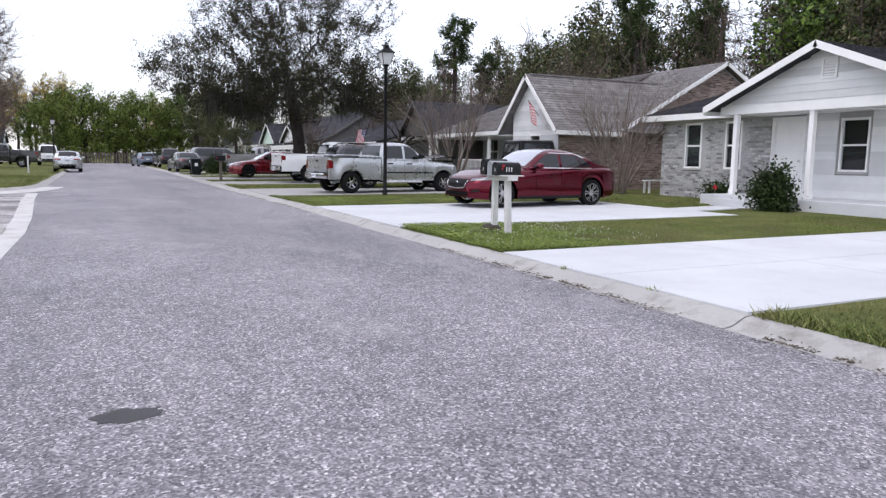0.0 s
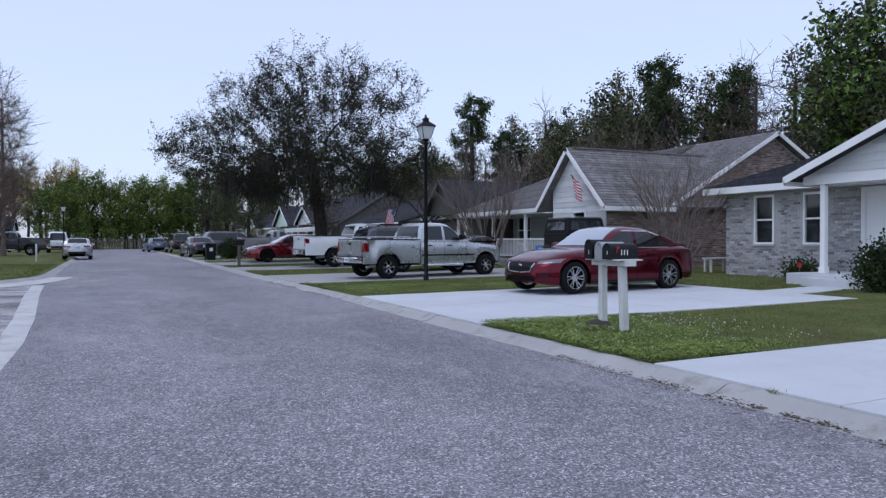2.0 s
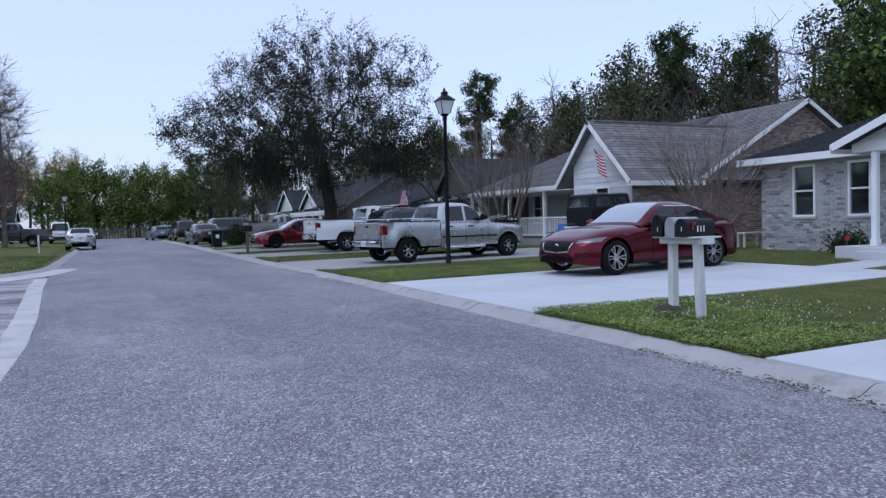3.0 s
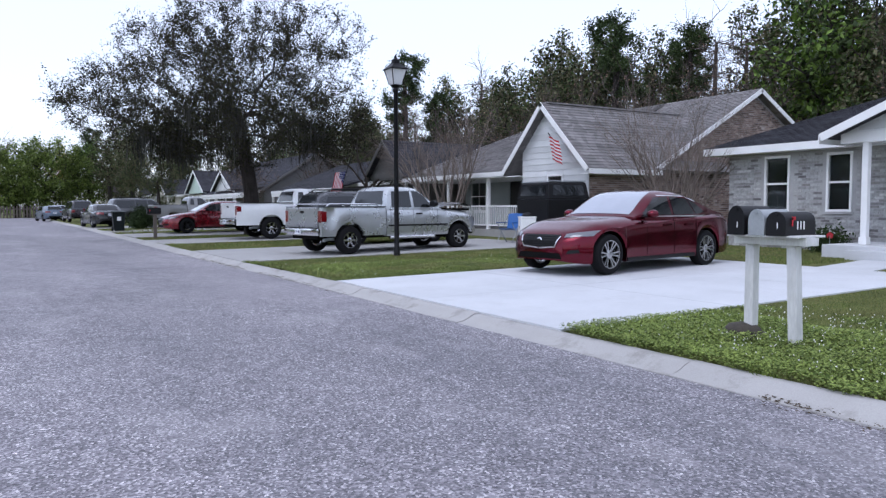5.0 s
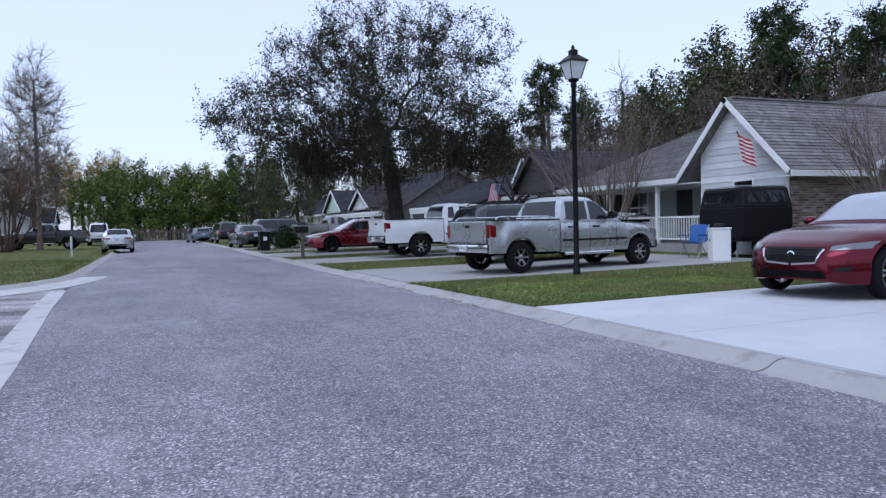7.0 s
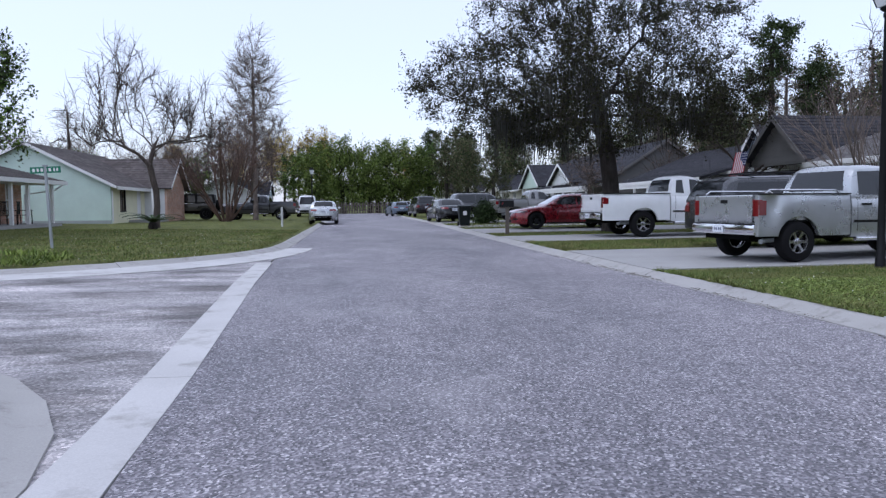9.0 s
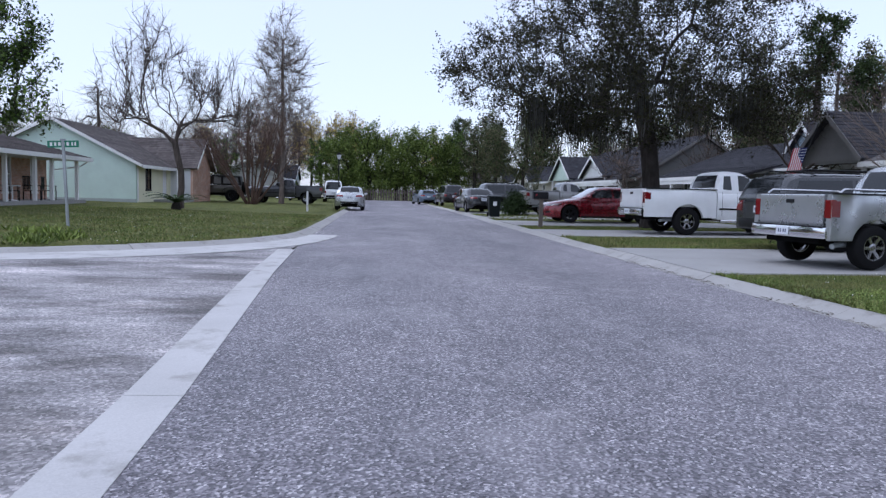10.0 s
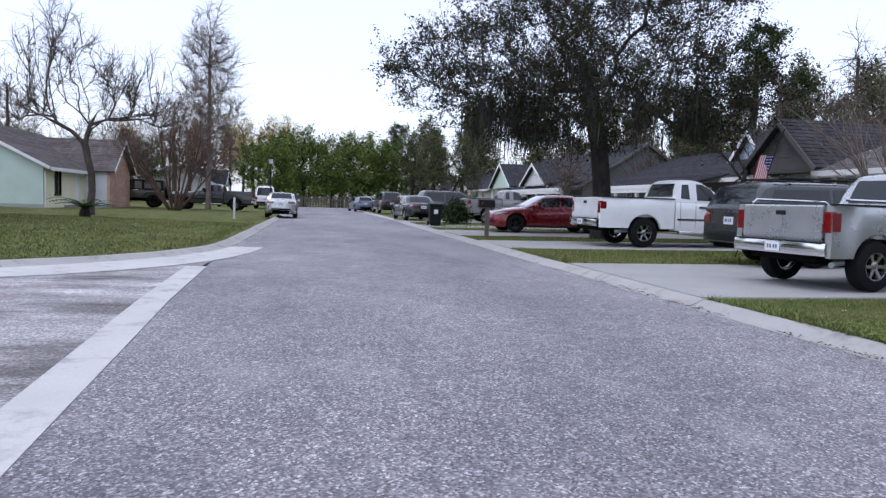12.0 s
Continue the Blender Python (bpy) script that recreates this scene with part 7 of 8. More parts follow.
for x, y, k, s in ((-6.0, 117, "lime", 1.12), (-2.4, 119, "lime", 1.3), (4.8, 119, "lime", 1.25), (8.2, 122, "lime", 1.15), (-4.2, 124, "lime", 1.25), (3.0, 125, "lime", 1.3), (11.0, 126, "green", 1.1), (-9.5, 121, "green", 0.9), (-13.0, 124, "bare", 0.8), (-13, 142, "gold", 0.95), (-6, 150, "gold", 1.05), (-20, 138, "gold", 0.85), (1, 160, "bare", 1.1), (-25, 130, "bare", 0.8), (9, 150, "gold", 0.8), (-30, 136, "gold", 0.8), (-16, 150, "gold", 1.0), (-10, 136, "bare", 0.95), (-17, 132, "bare", 0.9), (12.5, 116, "dark", 0.95), (14.5, 110, "dark", 0.85), (11.5, 131, "pine", 1.0)):
    plant(k, x, y, wood_rng.uniform(0, 360), s)
for x, y, k, s in ((12.6, 80.6, "dark", 0.62), (12.8, 99.0, "dark", 0.8), (24.5, 37.0, "thicket", 1.15), (21.5, 38.6, "thicket", 0.95), (23.0, 44.5, "thicket", 1.0), (27.5, 41.0, "dark", 0.8), (26.5, 50.0, "thicket", 1.1), (20.5, 57.0, "thicket", 0.9), (25.0, 62.0, "dark", 0.75), (14.2, 57.0, "thicket", 0.85), (30.5, 30.0, "thicket", 1.2), (31.0, 22.0, "thicket", 1.2), (30.0, 36.5, "thicket", 1.3)):
    plant(k, x, y, wood_rng.uniform(0, 360), s)
for i in range(15):
    plant("thicket", -11.5 - i * 1.9 + wood_rng.uniform(-1, 1), 90 + (i % 3) * 6 + wood_rng.uniform(-2, 2), wood_rng.uniform(0, 360), wood_rng.uniform(1.1, 1.5))
for i in range(18):
    plant(wood_rng.choice(("bare", "bare", "dark", "green", "bare")), -15 - i * 2.6 + wood_rng.uniform(-1.5, 1.5), 96 + wood_rng.uniform(-8, 14) - i * 1.2, wood_rng.uniform(0, 360), wood_rng.uniform(0.6, 0.85))


def shrub(label, m, rx, ry, h, material, count, size, seed, name="shrub", ragged=0.16):
    """A rounded evergreen of twigs and many small leaves, uneven at the edge."""
    rng = random.Random(seed)
    t = thing(name, label, "shrub", m)
    twigs, tips = M(), []
    for i in range(40):
        a, e = rng.uniform(0, 6.283), rng.uniform(0.1, 1.45)
        d = Vector((math.cos(a) * math.cos(e) * rx, math.sin(a) * math.cos(e) * ry, math.sin(e) * h))
        pts = [Vector((0, 0, 0.02)), d * 0.5 + Vector((rng.gauss(0, .03), rng.gauss(0, .03), 0)), d * rng.uniform(0.75, 1.0)]
        twigs.tube(pts, [0.014, 0.008, 0.004], 3)
        tips.append((pts[1:], 0))
    part("stems", twigs, "bark", t, raw=True)
    part("foliage", leaves(rng, tips, count // 40, size, ragged), material, t, raw=True)
    return t


shrub("dark clipped evergreen bush beside the porch", at_ground(14.7, 14.55), 0.5, 0.5, 1.05, "bush_leaf", 5200, 0.045, 3)
shrub("dark low bush at the porch's corner", at_ground(16.4, 17.9), 0.4, 0.35, 0.45, "bush_leaf", 1500, 0.045, 4)
shrub("dense dark hedge bush beside the far driveway", at_ground(6.6, 51.8), 0.75, 0.9, 1.2, "bush_leaf", 4200, 0.06, 6)
shrub("low dark bush on the far verge", at_ground(6.4, 66.5), 0.7, 0.9, 1.0, "bush_leaf", 2400, 0.07, 7)


def sago(label, m, seed):
    """A low palm of arching feathered fronds."""
    rng = random.Random(seed)
    t = thing("sago_palm", label, "palm", m)
    part("stump", M().lathe([(0.2, 0), (0.22, 0.12), (0.16, 0.3), (0.02, 0.34)], Matrix.Identity(4), 10), "bark", t, soft=60)
    for i in range(26):
        a, up, ln = 6.283 * i / 26 + rng.uniform(-.1, .1), rng.uniform(0.25, 1.0), rng.uniform(0.9, 1.35)
        mm = M()
        prev = None
        for k in range(13):
            s = k / 12
            r, z = ln * s, 0.3 + up * ln * s * (1 - 0.75 * s)
            p = Vector((r * math.cos(a), r * math.sin(a), z))
            if prev is not None:
                side = Vector((-math.sin(a), math.cos(a), 0)) * 0.16 * math.sin(math.pi * min(1, s * 0.9 + 0.1))
                for sg in (1, -1):
                    mm.add([prev, p, p + side * sg + Vector((0, 0, -0.03)), ], [(0, 1, 2)])
            prev = p
        part("frond", mm, "palm", t, raw=True)
    return t


sago("dark spiky sago palm under the bare tree", at_ground(-9.2, 46.0), 2)


# ---- grass, clover ----
def scatter(name, label, x0, x1, y0, y1, density, height, material="blade", keep=None, seed=1, width=0.010, lean=0.35):
    """Grass blades over a stretch of lawn, as one sheet of stuff."""
    r = np.random.RandomState(seed)
    n = int((x1 - x0) * (y1 - y0) * density)
    x, y = r.uniform(x0, x1, n), r.uniform(y0, y1, n)
    patchy = np.array([noise.noise((a * 1.3, b * 1.3, seed)) for a, b in zip(x[:6000], y[:6000])])
    patchy = np.resize(patchy, n) if n > 6000 else patchy
    if keep:
        ok = np.array([keep(a, b) for a, b in zip(x, y)])
        x, y, patchy = x[ok], y[ok], patchy[ok]
        n = len(x)
    z = np.array([ground_z(a, b) for a, b in zip(x, y)]) - 0.01
    h = height * r.uniform(0.5, 1.3, n) * (1 + 0.5 * patchy)
    a = r.uniform(0, 6.283, n)
    lx, ly = r.normal(0, lean, n) * h, r.normal(0, lean, n) * h
    dx, dy = np.cos(a) * width, np.sin(a) * width
    v = np.stack([np.stack([x - dx, y - dy, z], 1), np.stack([x + dx, y + dy, z], 1), np.stack([x + lx, y + ly, z + h], 1)], 1).reshape(-1, 3)
    m = M()
    m.v = [tuple(p) for p in v.tolist()]
    m.f = [(3 * i, 3 * i + 1, 3 * i + 2) for i in range(n)]
    return solid(name, m, material, label, "grass", "stuff", raw=True)


scatter("grass", "short green lawn grass around the letterboxes", 4.62, 15.0, 10.03, 13.57, 3000, 0.026, seed=1, width=0.0045, keep=lambda x, y: not (x > 12.4 and y > 13.2))
scatter("grass", "short green lawn grass beside the near driveway", 4.62, 13.0, 1.0, 6.0, 900, 0.036, seed=2, width=0.007)
scatter("grass", "short green lawn grass around the lamp post", 4.56, 14.2, 19.18, 24.07, 1500, 0.036, seed=3, width=0.006)
scatter("grass", "short lawn grass before the brick houses", 12.7, 17.0, 16.4, 24.8, 700, 0.04, seed=4, keep=lambda x, y: x < 15.0 or y > 17.4)
scatter("grass", "short lawn grass between two driveways", 4.45, 14.5, 28.95, 33.05, 450, 0.045, seed=5, width=0.014)
scatter("grass", "short lawn grass between far driveways", 4.45, 14.5, 36.65, 39.35, 450, 0.045, seed=6, width=0.016)
scatter("grass", "short lawn grass between far driveways", 4.45, 14.5, 43.85, 53.4, 90, 0.07, seed=7, width=0.02)
scatter("grass", "green corner lawn across the side street", -18.0, -2.7, 25.8, 46.0, 200, 0.045, seed=8, width=0.016, keep=lambda x, y: not side_street(x, y, 0.5) and x < edge_l(y) - 0.5)
scatter("grass", "short green grass behind the corner kerb", -7.0, -1.9, 10.0, 19.0, 1500, 0.04, seed=9, keep=lambda x, y: not side_street(x, y, 0.34) and x < edge_l(y) - 0.66)


def clover_bed(label, x0, x1, y0, y1, density, height, seed, keep):
    """Low leafy clover: many small round-tipped leaves at uneven heights."""
    r = random.Random(seed)
    m = M()
    for _ in range(int((x1 - x0) * (y1 - y0) * density)):
        x, y = r.uniform(x0, x1), r.uniform(y0, y1)
        k = keep(x, y)
        if k <= 0:
            continue
        z = ground_z(max(x, edge_r(y) + 0.3), y) + height * min(1.0, k) * r.random() ** 0.7
        s, a, t = r.uniform(0.007, 0.014), r.uniform(0, 6.283), r.uniform(-0.6, 0.6)
        c, q, w = math.cos(a) * s, math.sin(a) * s, s * t
        m.add([(x - c, y - q, z - w), (x + q * 0.8, y - c * 0.8, z + s * 0.2), (x + c, y + q, z + w), (x - q * 0.8, y + c * 0.8, z + s * 0.2)], [(0, 1, 2, 3)])
    return solid("clover", m, "clover", label, "clover", "stuff", raw=True)


clover_bed("bright leafy clover along the kerb by the letterboxes", 4.46, 7.6, 10.03, 13.62, 7500, 0.085, 10, lambda x, y: (1.1 + 0.9 * noise.noise((x * 1.2, y * 1.2, 2.0)) - 0.42 * max(0, x - 5.0) - 0.25 * max(0, 11.6 - y)) * (1 if x > edge_r(y) + 0.29 + 0.09 * noise.noise((0, y * 3, 1)) else 0))
clover_bed("low leafy clover on the lawn by the lamp post", 4.40, 9.5, 19.17, 22.2, 2600, 0.06, 15, lambda x, y: (0.7 + 1.1 * noise.noise((x * 0.8, y * 0.8, 6.0)) - 0.12 * max(0, x - 5.0)) * (1 if x > edge_r(y) + 0.29 + 0.08 * noise.noise((0, y * 3, 2)) else 0))
scatter("clover", "dark leafy weeds on the corner lawn", -13.0, -6.0, 26.0, 30.0, 160, 0.14, "clover", seed=12, width=0.03, lean=0.6, keep=lambda x, y: not side_street(x, y, 0.5) and noise.noise((x * .6, y * .6, 4.0)) > 0)


def flowers(label, x0, x1, y0, y1, n, seed):
    r = random.Random(seed)
    m = M()
    for _ in range(n):
        x, y = r.uniform(x0, x1), r.uniform(y0, y1)
        z = ground_z(x, y) + r.uniform(0.04, 0.09)
        s = r.uniform(0.005, 0.009)
        m.add([(x - s, y, z), (x, y - s, z), (x + s, y, z), (x, y + s, z), (x, y, z + s), (x, y, z - s)], [(0, 1, 4), (1, 2, 4), (2, 3, 4), (3, 0, 4), (1, 0, 5), (2, 1, 5), (3, 2, 5), (0, 3, 5)])
    return solid("clover_flower", m, "flower", label, "flower", "stuff", raw=True)


flowers("small white clover flowers by the letterboxes", 4.7, 7.6, 10.4, 13.55, 420, 1)
flowers("small white clover flowers by the lamp post", 4.7, 13.5, 19.3, 24.0, 130, 2)
flowers("small white clover flowers on the corner lawn", -14, -3, 27, 42, 200, 3)

# ---- small things along the street ----


def lamp_post():
    x, y = 8.02, 23.62
    t = thing("street_lamp", "black metal lamp post with a four-sided glass lantern", "street lamp", at_ground(x, y))
    part("post", M().lathe([(0.08, -0.1), (0.08, 0.12), (0.062, 0.16), (0.058, 0.7), (0.05, 3.9), (0.065, 3.93), (0.065, 3.98), (0.04, 4.02)], Matrix.Identity(4), 16), "black_metal", t, soft=35)
    head = part("lantern_base", M().lathe([(0.05, 4.0), (0.10, 4.03), (0.115, 4.06), (0.10, 4.075)], Matrix.Identity(4), 16), "black_metal", t, soft=35)
    lo, hi, z0, z1 = 0.11, 0.195, 4.08, 4.42
    cs = [(1, 1), (-1, 1), (-1, -1), (1, -1)]
    for i in range(4):
        (a, b), (c, d) = cs[i], cs[(i + 1) % 4]
        part("lantern_bar", M().tube([(a * lo, b * lo, z0), (a * hi, b * hi, z1)], 0.011, 6), "black_metal", t)
        part("lantern_pane", M().add([(a * lo * .97, b * lo * .97, z0), (c * lo * .97, d * lo * .97, z0), (c * hi * .97, d * hi * .97, z1), (a * hi * .97, b * hi * .97, z1), (a * lo * .93, b * lo * .93, z0), (c * lo * .93, d * lo * .93, z0), (c * hi * .93, d * hi * .93, z1), (a * hi * .93, b * hi * .93, z1)], [(0, 1, 2, 3), (7, 6, 5, 4), (0, 4, 5, 1), (1, 5, 6, 2), (2, 6, 7, 3), (3, 7, 4, 0)]), "lamp_glass", t, "frosted lantern pane")
    roof = M()
    rings = [[(a * r, b * r, z) for a, b in cs] for r, z in ((0.225, 4.42), (0.225, 4.445), (0.12, 4.54), (0.07, 4.58), (0.07, 4.64), (0.085, 4.65), (0.03, 4.70))]
    part("lantern_roof", roof.loft(rings, close=True, caps=True), "black_metal", t)
    part("finial", M().lathe([(0.02, 4.69), (0.035, 4.72), (0.03, 4.75), (0.005, 4.79)], Matrix.Identity(4), 10), "black_metal", t, soft=40)
    return t


lamp_post()


def box_mailbox(parent, y, x, z, material, deep=0.5, wide=0.17, tall=0.2, flag=True, bars=True):
    """An arched-top letterbox that opens towards the road."""
    half = wide / 2
    poly = [(y - half, z), (y + half, z), (y + half, z + tall * 0.55)]
    poly += [(y + half * math.cos(a), z + tall * 0.55 + tall * 0.45 * math.sin(a)) for a in [math.pi * k / 8 for k in range(1, 8)]] + [(y - half, z + tall * 0.55)]
    b = part("letterbox", M().prism(poly, "x", x, x + deep), material, parent, soft=30)
    big = [(y + (p - y) * 1.05, z - 0.004 + (q - z) * 1.04) for p, q in poly]
    d = part("letterbox_door", M().prism(big, "x", x - 0.012, x + 0.012), material, b, soft=30)
    part("door_tab", M().box(x - 0.03, x - 0.012, y - 0.02, y + 0.02, z + tall * 0.85, z + tall * 0.93), material, d)
    if flag:
        part("signal_flag", M().box(x + 0.07, x + 0.082, y - half - 0.012, y - half - 0.004, z + 0.08, z + 0.15).box(x + 0.07, x + 0.115, y - half - 0.012, y - half - 0.004, z + 0.13, z + 0.16), "flag_red", b)
    if bars:
        for k in range(3):
            part("digit_bar", M().box(x + 0.15 + k * 0.045, x + 0.162 + k * 0.045, y - half - 0.006, y - half - 0.001, z + 0.05, z + 0.12), "flag_white", b)
        part("digit_bar", M().box(x - 0.016, x - 0.0125, y - 0.02, y - 0.012, z + 0.06, z + 0.11), "flag_white", d)
    return b


def mailboxes():
    x, y = 5.75, 12.165
    g = ground_z(x, y)
    t = thing("letterbox_stand", "two white wooden posts carrying three dark letterboxes", "letterbox", pose(0, 0, 0))
    for dy in (0.2, -0.2):
        m = M()
        rings = []
        for z, k in ((g - 0.1, 1.0), (g + 0.3, 1.02), (g + 0.7, 0.99), (0.96, 1.0)):
            rings.append([(x + sx * 0.043 * k + (0.02 if dy < 0 else 0.0) * (0.96 - z), y + dy + sy * 0.043 * k - (0.03 if dy < 0 else 0) * (0.96 - z), z) for sx, sy in ((1, 1), (-1, 1), (-1, -1), (1, -1))])
        m.loft(rings, close=True, caps=True)
        part("post", m, "white_wood", t, "worn white-painted post", bevel=0.004)
    part("cross_board", M().box(x - 0.09, x + 0.09, y - 0.37, y + 0.33, 0.962, 1.03), "white_wood", t, bevel=0.005)
    part("shelf_board", M().box(x - 0.2, x + 0.2, y - 0.36, y + 0.32, 1.032, 1.05), "white_wood", t, bevel=0.004)
    box_mailbox(t, y + 0.21, x - 0.22, 1.052, "black_metal", 0.42, 0.165, 0.25, bars=True)
    box_mailbox(t, y + 0.02, x - 0.20, 1.052, "galv", 0.38, 0.15, 0.22, flag=False, bars=False)
    box_mailbox(t, y - 0.18, x - 0.22, 1.052, "plastic", 0.42, 0.175, 0.20, bars=True)
    s = part("concrete_footing", M().lathe([(0.21, -0.05), (0.19, 0.05), (0.12, 0.12), (0.03, 0.14)], pose(x - 0.03, y + 0.26, g) @ Matrix.Diagonal((1, 1, 1, 1)), 12), "soil", t, "dark lump of footing", soft=50)
    return t


mailboxes()


def lone_mailbox(x, y, label):
    g = ground_z(x, y)
    t = thing("letterbox_stand", label, "letterbox", pose(0, 0, 0))
    part("post", M().box(x - 0.06, x + 0.06, y - 0.06, y + 0.06, g - 0.1, 1.02), "grey_wood", t, bevel=0.006)
    part("arm", M().box(x - 0.25, x + 0.2, y - 0.06, y + 0.06, 1.022, 1.06), "grey_wood", t)
    box_mailbox(t, y, x - 0.28, 1.062, "black_metal", 0.5, 0.2, 0.24, bars=False)
    return t


lone_mailbox(5.02, 38.2, "black letterbox on a weathered wooden post")
lone_mailbox(4.9, 78.5, "dark letterbox on a post far along the street")


def trailer():
    """A tall black box trailer standing before the gable."""
    t = thing("cargo_trailer", "tall black canvas-topped trailer before the white gable", "trailer", pose(14.588, 25.69, ground_z(14.6, 25.7), 0, 0, -10))
    part("frame", M().box(-0.68, 0.68, -0.95, 0.95, 0.44, 0.54), "black_metal", t)
    part("bed_box", M().box(-0.725, 0.725, -1.0, 1.0, 0.54, 1.33), "black_metal", t, bevel=0.03)
    lo, hi, z0, z1 = (0.715, 0.99), (0.64, 0.90), 1.335, 1.85
    corners = ((-1, -1), (1, -1), (1, 1), (-1, 1))
    part("canopy", M().loft([[(a * lo[0], b * lo[1], z0) for a, b in corners], [(a * hi[0], b * hi[1], z1 - 0.04) for a, b in corners], [(a * (hi[0] - 0.05), b * (hi[1] - 0.05), z1) for a, b in corners]], close=True, caps=True), "plastic", t, "black canopy with dark side windows", bevel=0.015)
    def on_slope(f, k):
        return [lo[k] + (hi[k] - lo[k]) * g + f for g in (0.2, 0.8)], [z0 + (z1 - z0) * g for g in (0.2, 0.8)]
    for s in (1, -1):
        (a, b), (c, d) = on_slope(0.012, 0)
        part("side_window", M().add([(s * (u - e), y, z) for e in (0.0, 0.02) for u, y, z in ((a, -0.78, c), (a, 0.78, c), (b, 0.74, d), (b, -0.74, d))], [(0, 1, 2, 3), (7, 6, 5, 4), (0, 4, 5, 1), (1, 5, 6, 2), (2, 6, 7, 3), (3, 7, 4, 0)]), "car_glass", t)
        (a, b), (c, d) = on_slope(0.012, 1)
        part("end_window", M().add([(x, s * (u - e), z) for e in (0.0, 0.02) for u, x, z in ((a, -0.56, c), (a, 0.56, c), (b, 0.50, d), (b, -0.50, d))], [(0, 1, 2, 3), (7, 6, 5, 4), (0, 4, 5, 1), (1, 5, 6, 2), (2, 6, 7, 3), (3, 7, 4, 0)]), "car_glass", t)
    part("roof_rail", M().tube([(-0.62, -0.88, 1.87), (-0.62, 0.88, 1.87), (0.62, 0.88, 1.87), (0.62, -0.88, 1.87), (-0.62, -0.88, 1.87)], 0.014, 6), "galv", t)
    for y in (0.86, -0.86):
        wheel(t, 0.0, y, 0.34, 0.2, 0.55, 6, "plastic", split=False)
    part("drawbar", M().box(-0.05, 0.05, 1.0, 1.8, 0.42, 0.5), "black_metal", t)
    part("jack_leg", M().tube([(0, 1.65, 0.5), (0, 1.65, 0.0)], 0.03, 8), "galv", t)
    for x in (0.55, -0.55):
        part("prop_leg", M().tube([(x, -0.5, 0.46), (x, -0.5, 0.0)], 0.025, 8), "galv", t)
    return t


trailer()


def white_cabinet():
    x, y = 12.86, 24.75
    t = thing("white_cabinet", "white plastic cabinet standing on the grass", "cabinet", pose(x, y, ground_z(x, y), 0, 0, -28))
    b = part("body", M().box(-0.22, 0.22, -0.25, 0.25, 0.0, 0.8), "white_trim", t, bevel=0.025)
    part("lid", M().box(-0.235, 0.235, -0.265, 0.265, 0.802, 0.84), "white_trim", t, bevel=0.012)
    part("outlet", M().box(-0.232, -0.222, -0.03, 0.03, 0.5, 0.57), "plastic", b)
    part("black_bag", M().lathe([(0.15, 0), (0.16, 0.04), (0.1, 0.1), (0.02, 0.11)], pose(0, 0.02, 0.842), 10), "plastic", t, soft=60)
    return t


white_cabinet()


def folding_chair(x, y, turn, material, label, name="folding_chair"):
    t = thing(name, label, "chair", pose(x, y, ground_z(x, y), 0, 0, turn))
    part("seat", M().loft([[(-0.25, -0.25, 0.45), (0, -0.25, 0.40), (0.25, -0.25, 0.46)], [(-0.25, 0.25, 0.45), (0, 0.25, 0.40), (0.25, 0.25, 0.46)]]), material, t, soft=60)
    part("backrest", M().loft([[(-0.25, -0.26, 0.45), (-0.38, -0.26, 0.9)], [(-0.28, 0, 0.45), (-0.42, 0, 0.92)], [(-0.25, 0.26, 0.45), (-0.38, 0.26, 0.9)]]), material, t, soft=60)
    for s in (1, -1):
        part("leg", M().tube([(-0.28, s * 0.27, 0.0), (0.26, s * 0.27, 0.62)], 0.014, 6), "galv", t)
        part("leg", M().tube([(0.28, s * 0.27, 0.0), (-0.38, s * 0.27, 0.9)], 0.014, 6), "galv", t)
        part("armrest", M().box(-0.3, 0.28, s * 0.27 - 0.03, s * 0.27 + 0.03, 0.62, 0.64), material, t)
    return t


folding_chair(13.3, 26.2, 200, "blue_tarp", "blue folding camp chair beside the cabinet")


def porch_chair(x, y, turn):
    """A dark slatted metal porch chair."""
    t = thing("porch_chair", "dark metal slatted porch chair on the porch", "chair", pose(x, y, 0.4, 0, 0, turn), "chairs on the brick house's porch")
    part("seat", M().box(-0.25, 0.25, -0.26, 0.26, 0.40, 0.43), "black_metal", t, bevel=0.008)
    for i in range(6):
        part("back_slat", M().box(-0.27, -0.25, -0.24 + i * 0.09, -0.20 + i * 0.09, 0.45, 1.0), "black_metal", t)
    part("back_rail", M().box(-0.28, -0.24, -0.27, 0.27, 1.0, 1.05), "black_metal", t, bevel=0.006)
    for sx in (0.23, -0.24):
        for sy in (0.24, -0.24):
            part("leg", M().box(sx - 0.018, sx + 0.018, sy - 0.018, sy + 0.018, 0, 0.4), "black_metal", t)
    for sy in (0.27, -0.27):
        part("armrest", M().box(-0.26, 0.26, sy - 0.025, sy + 0.025, 0.62, 0.65), "black_metal", t)
        part("arm_post", M().box(0.2, 0.23, sy - 0.015, sy + 0.015, 0.43, 0.62), "black_metal", t)
    return t


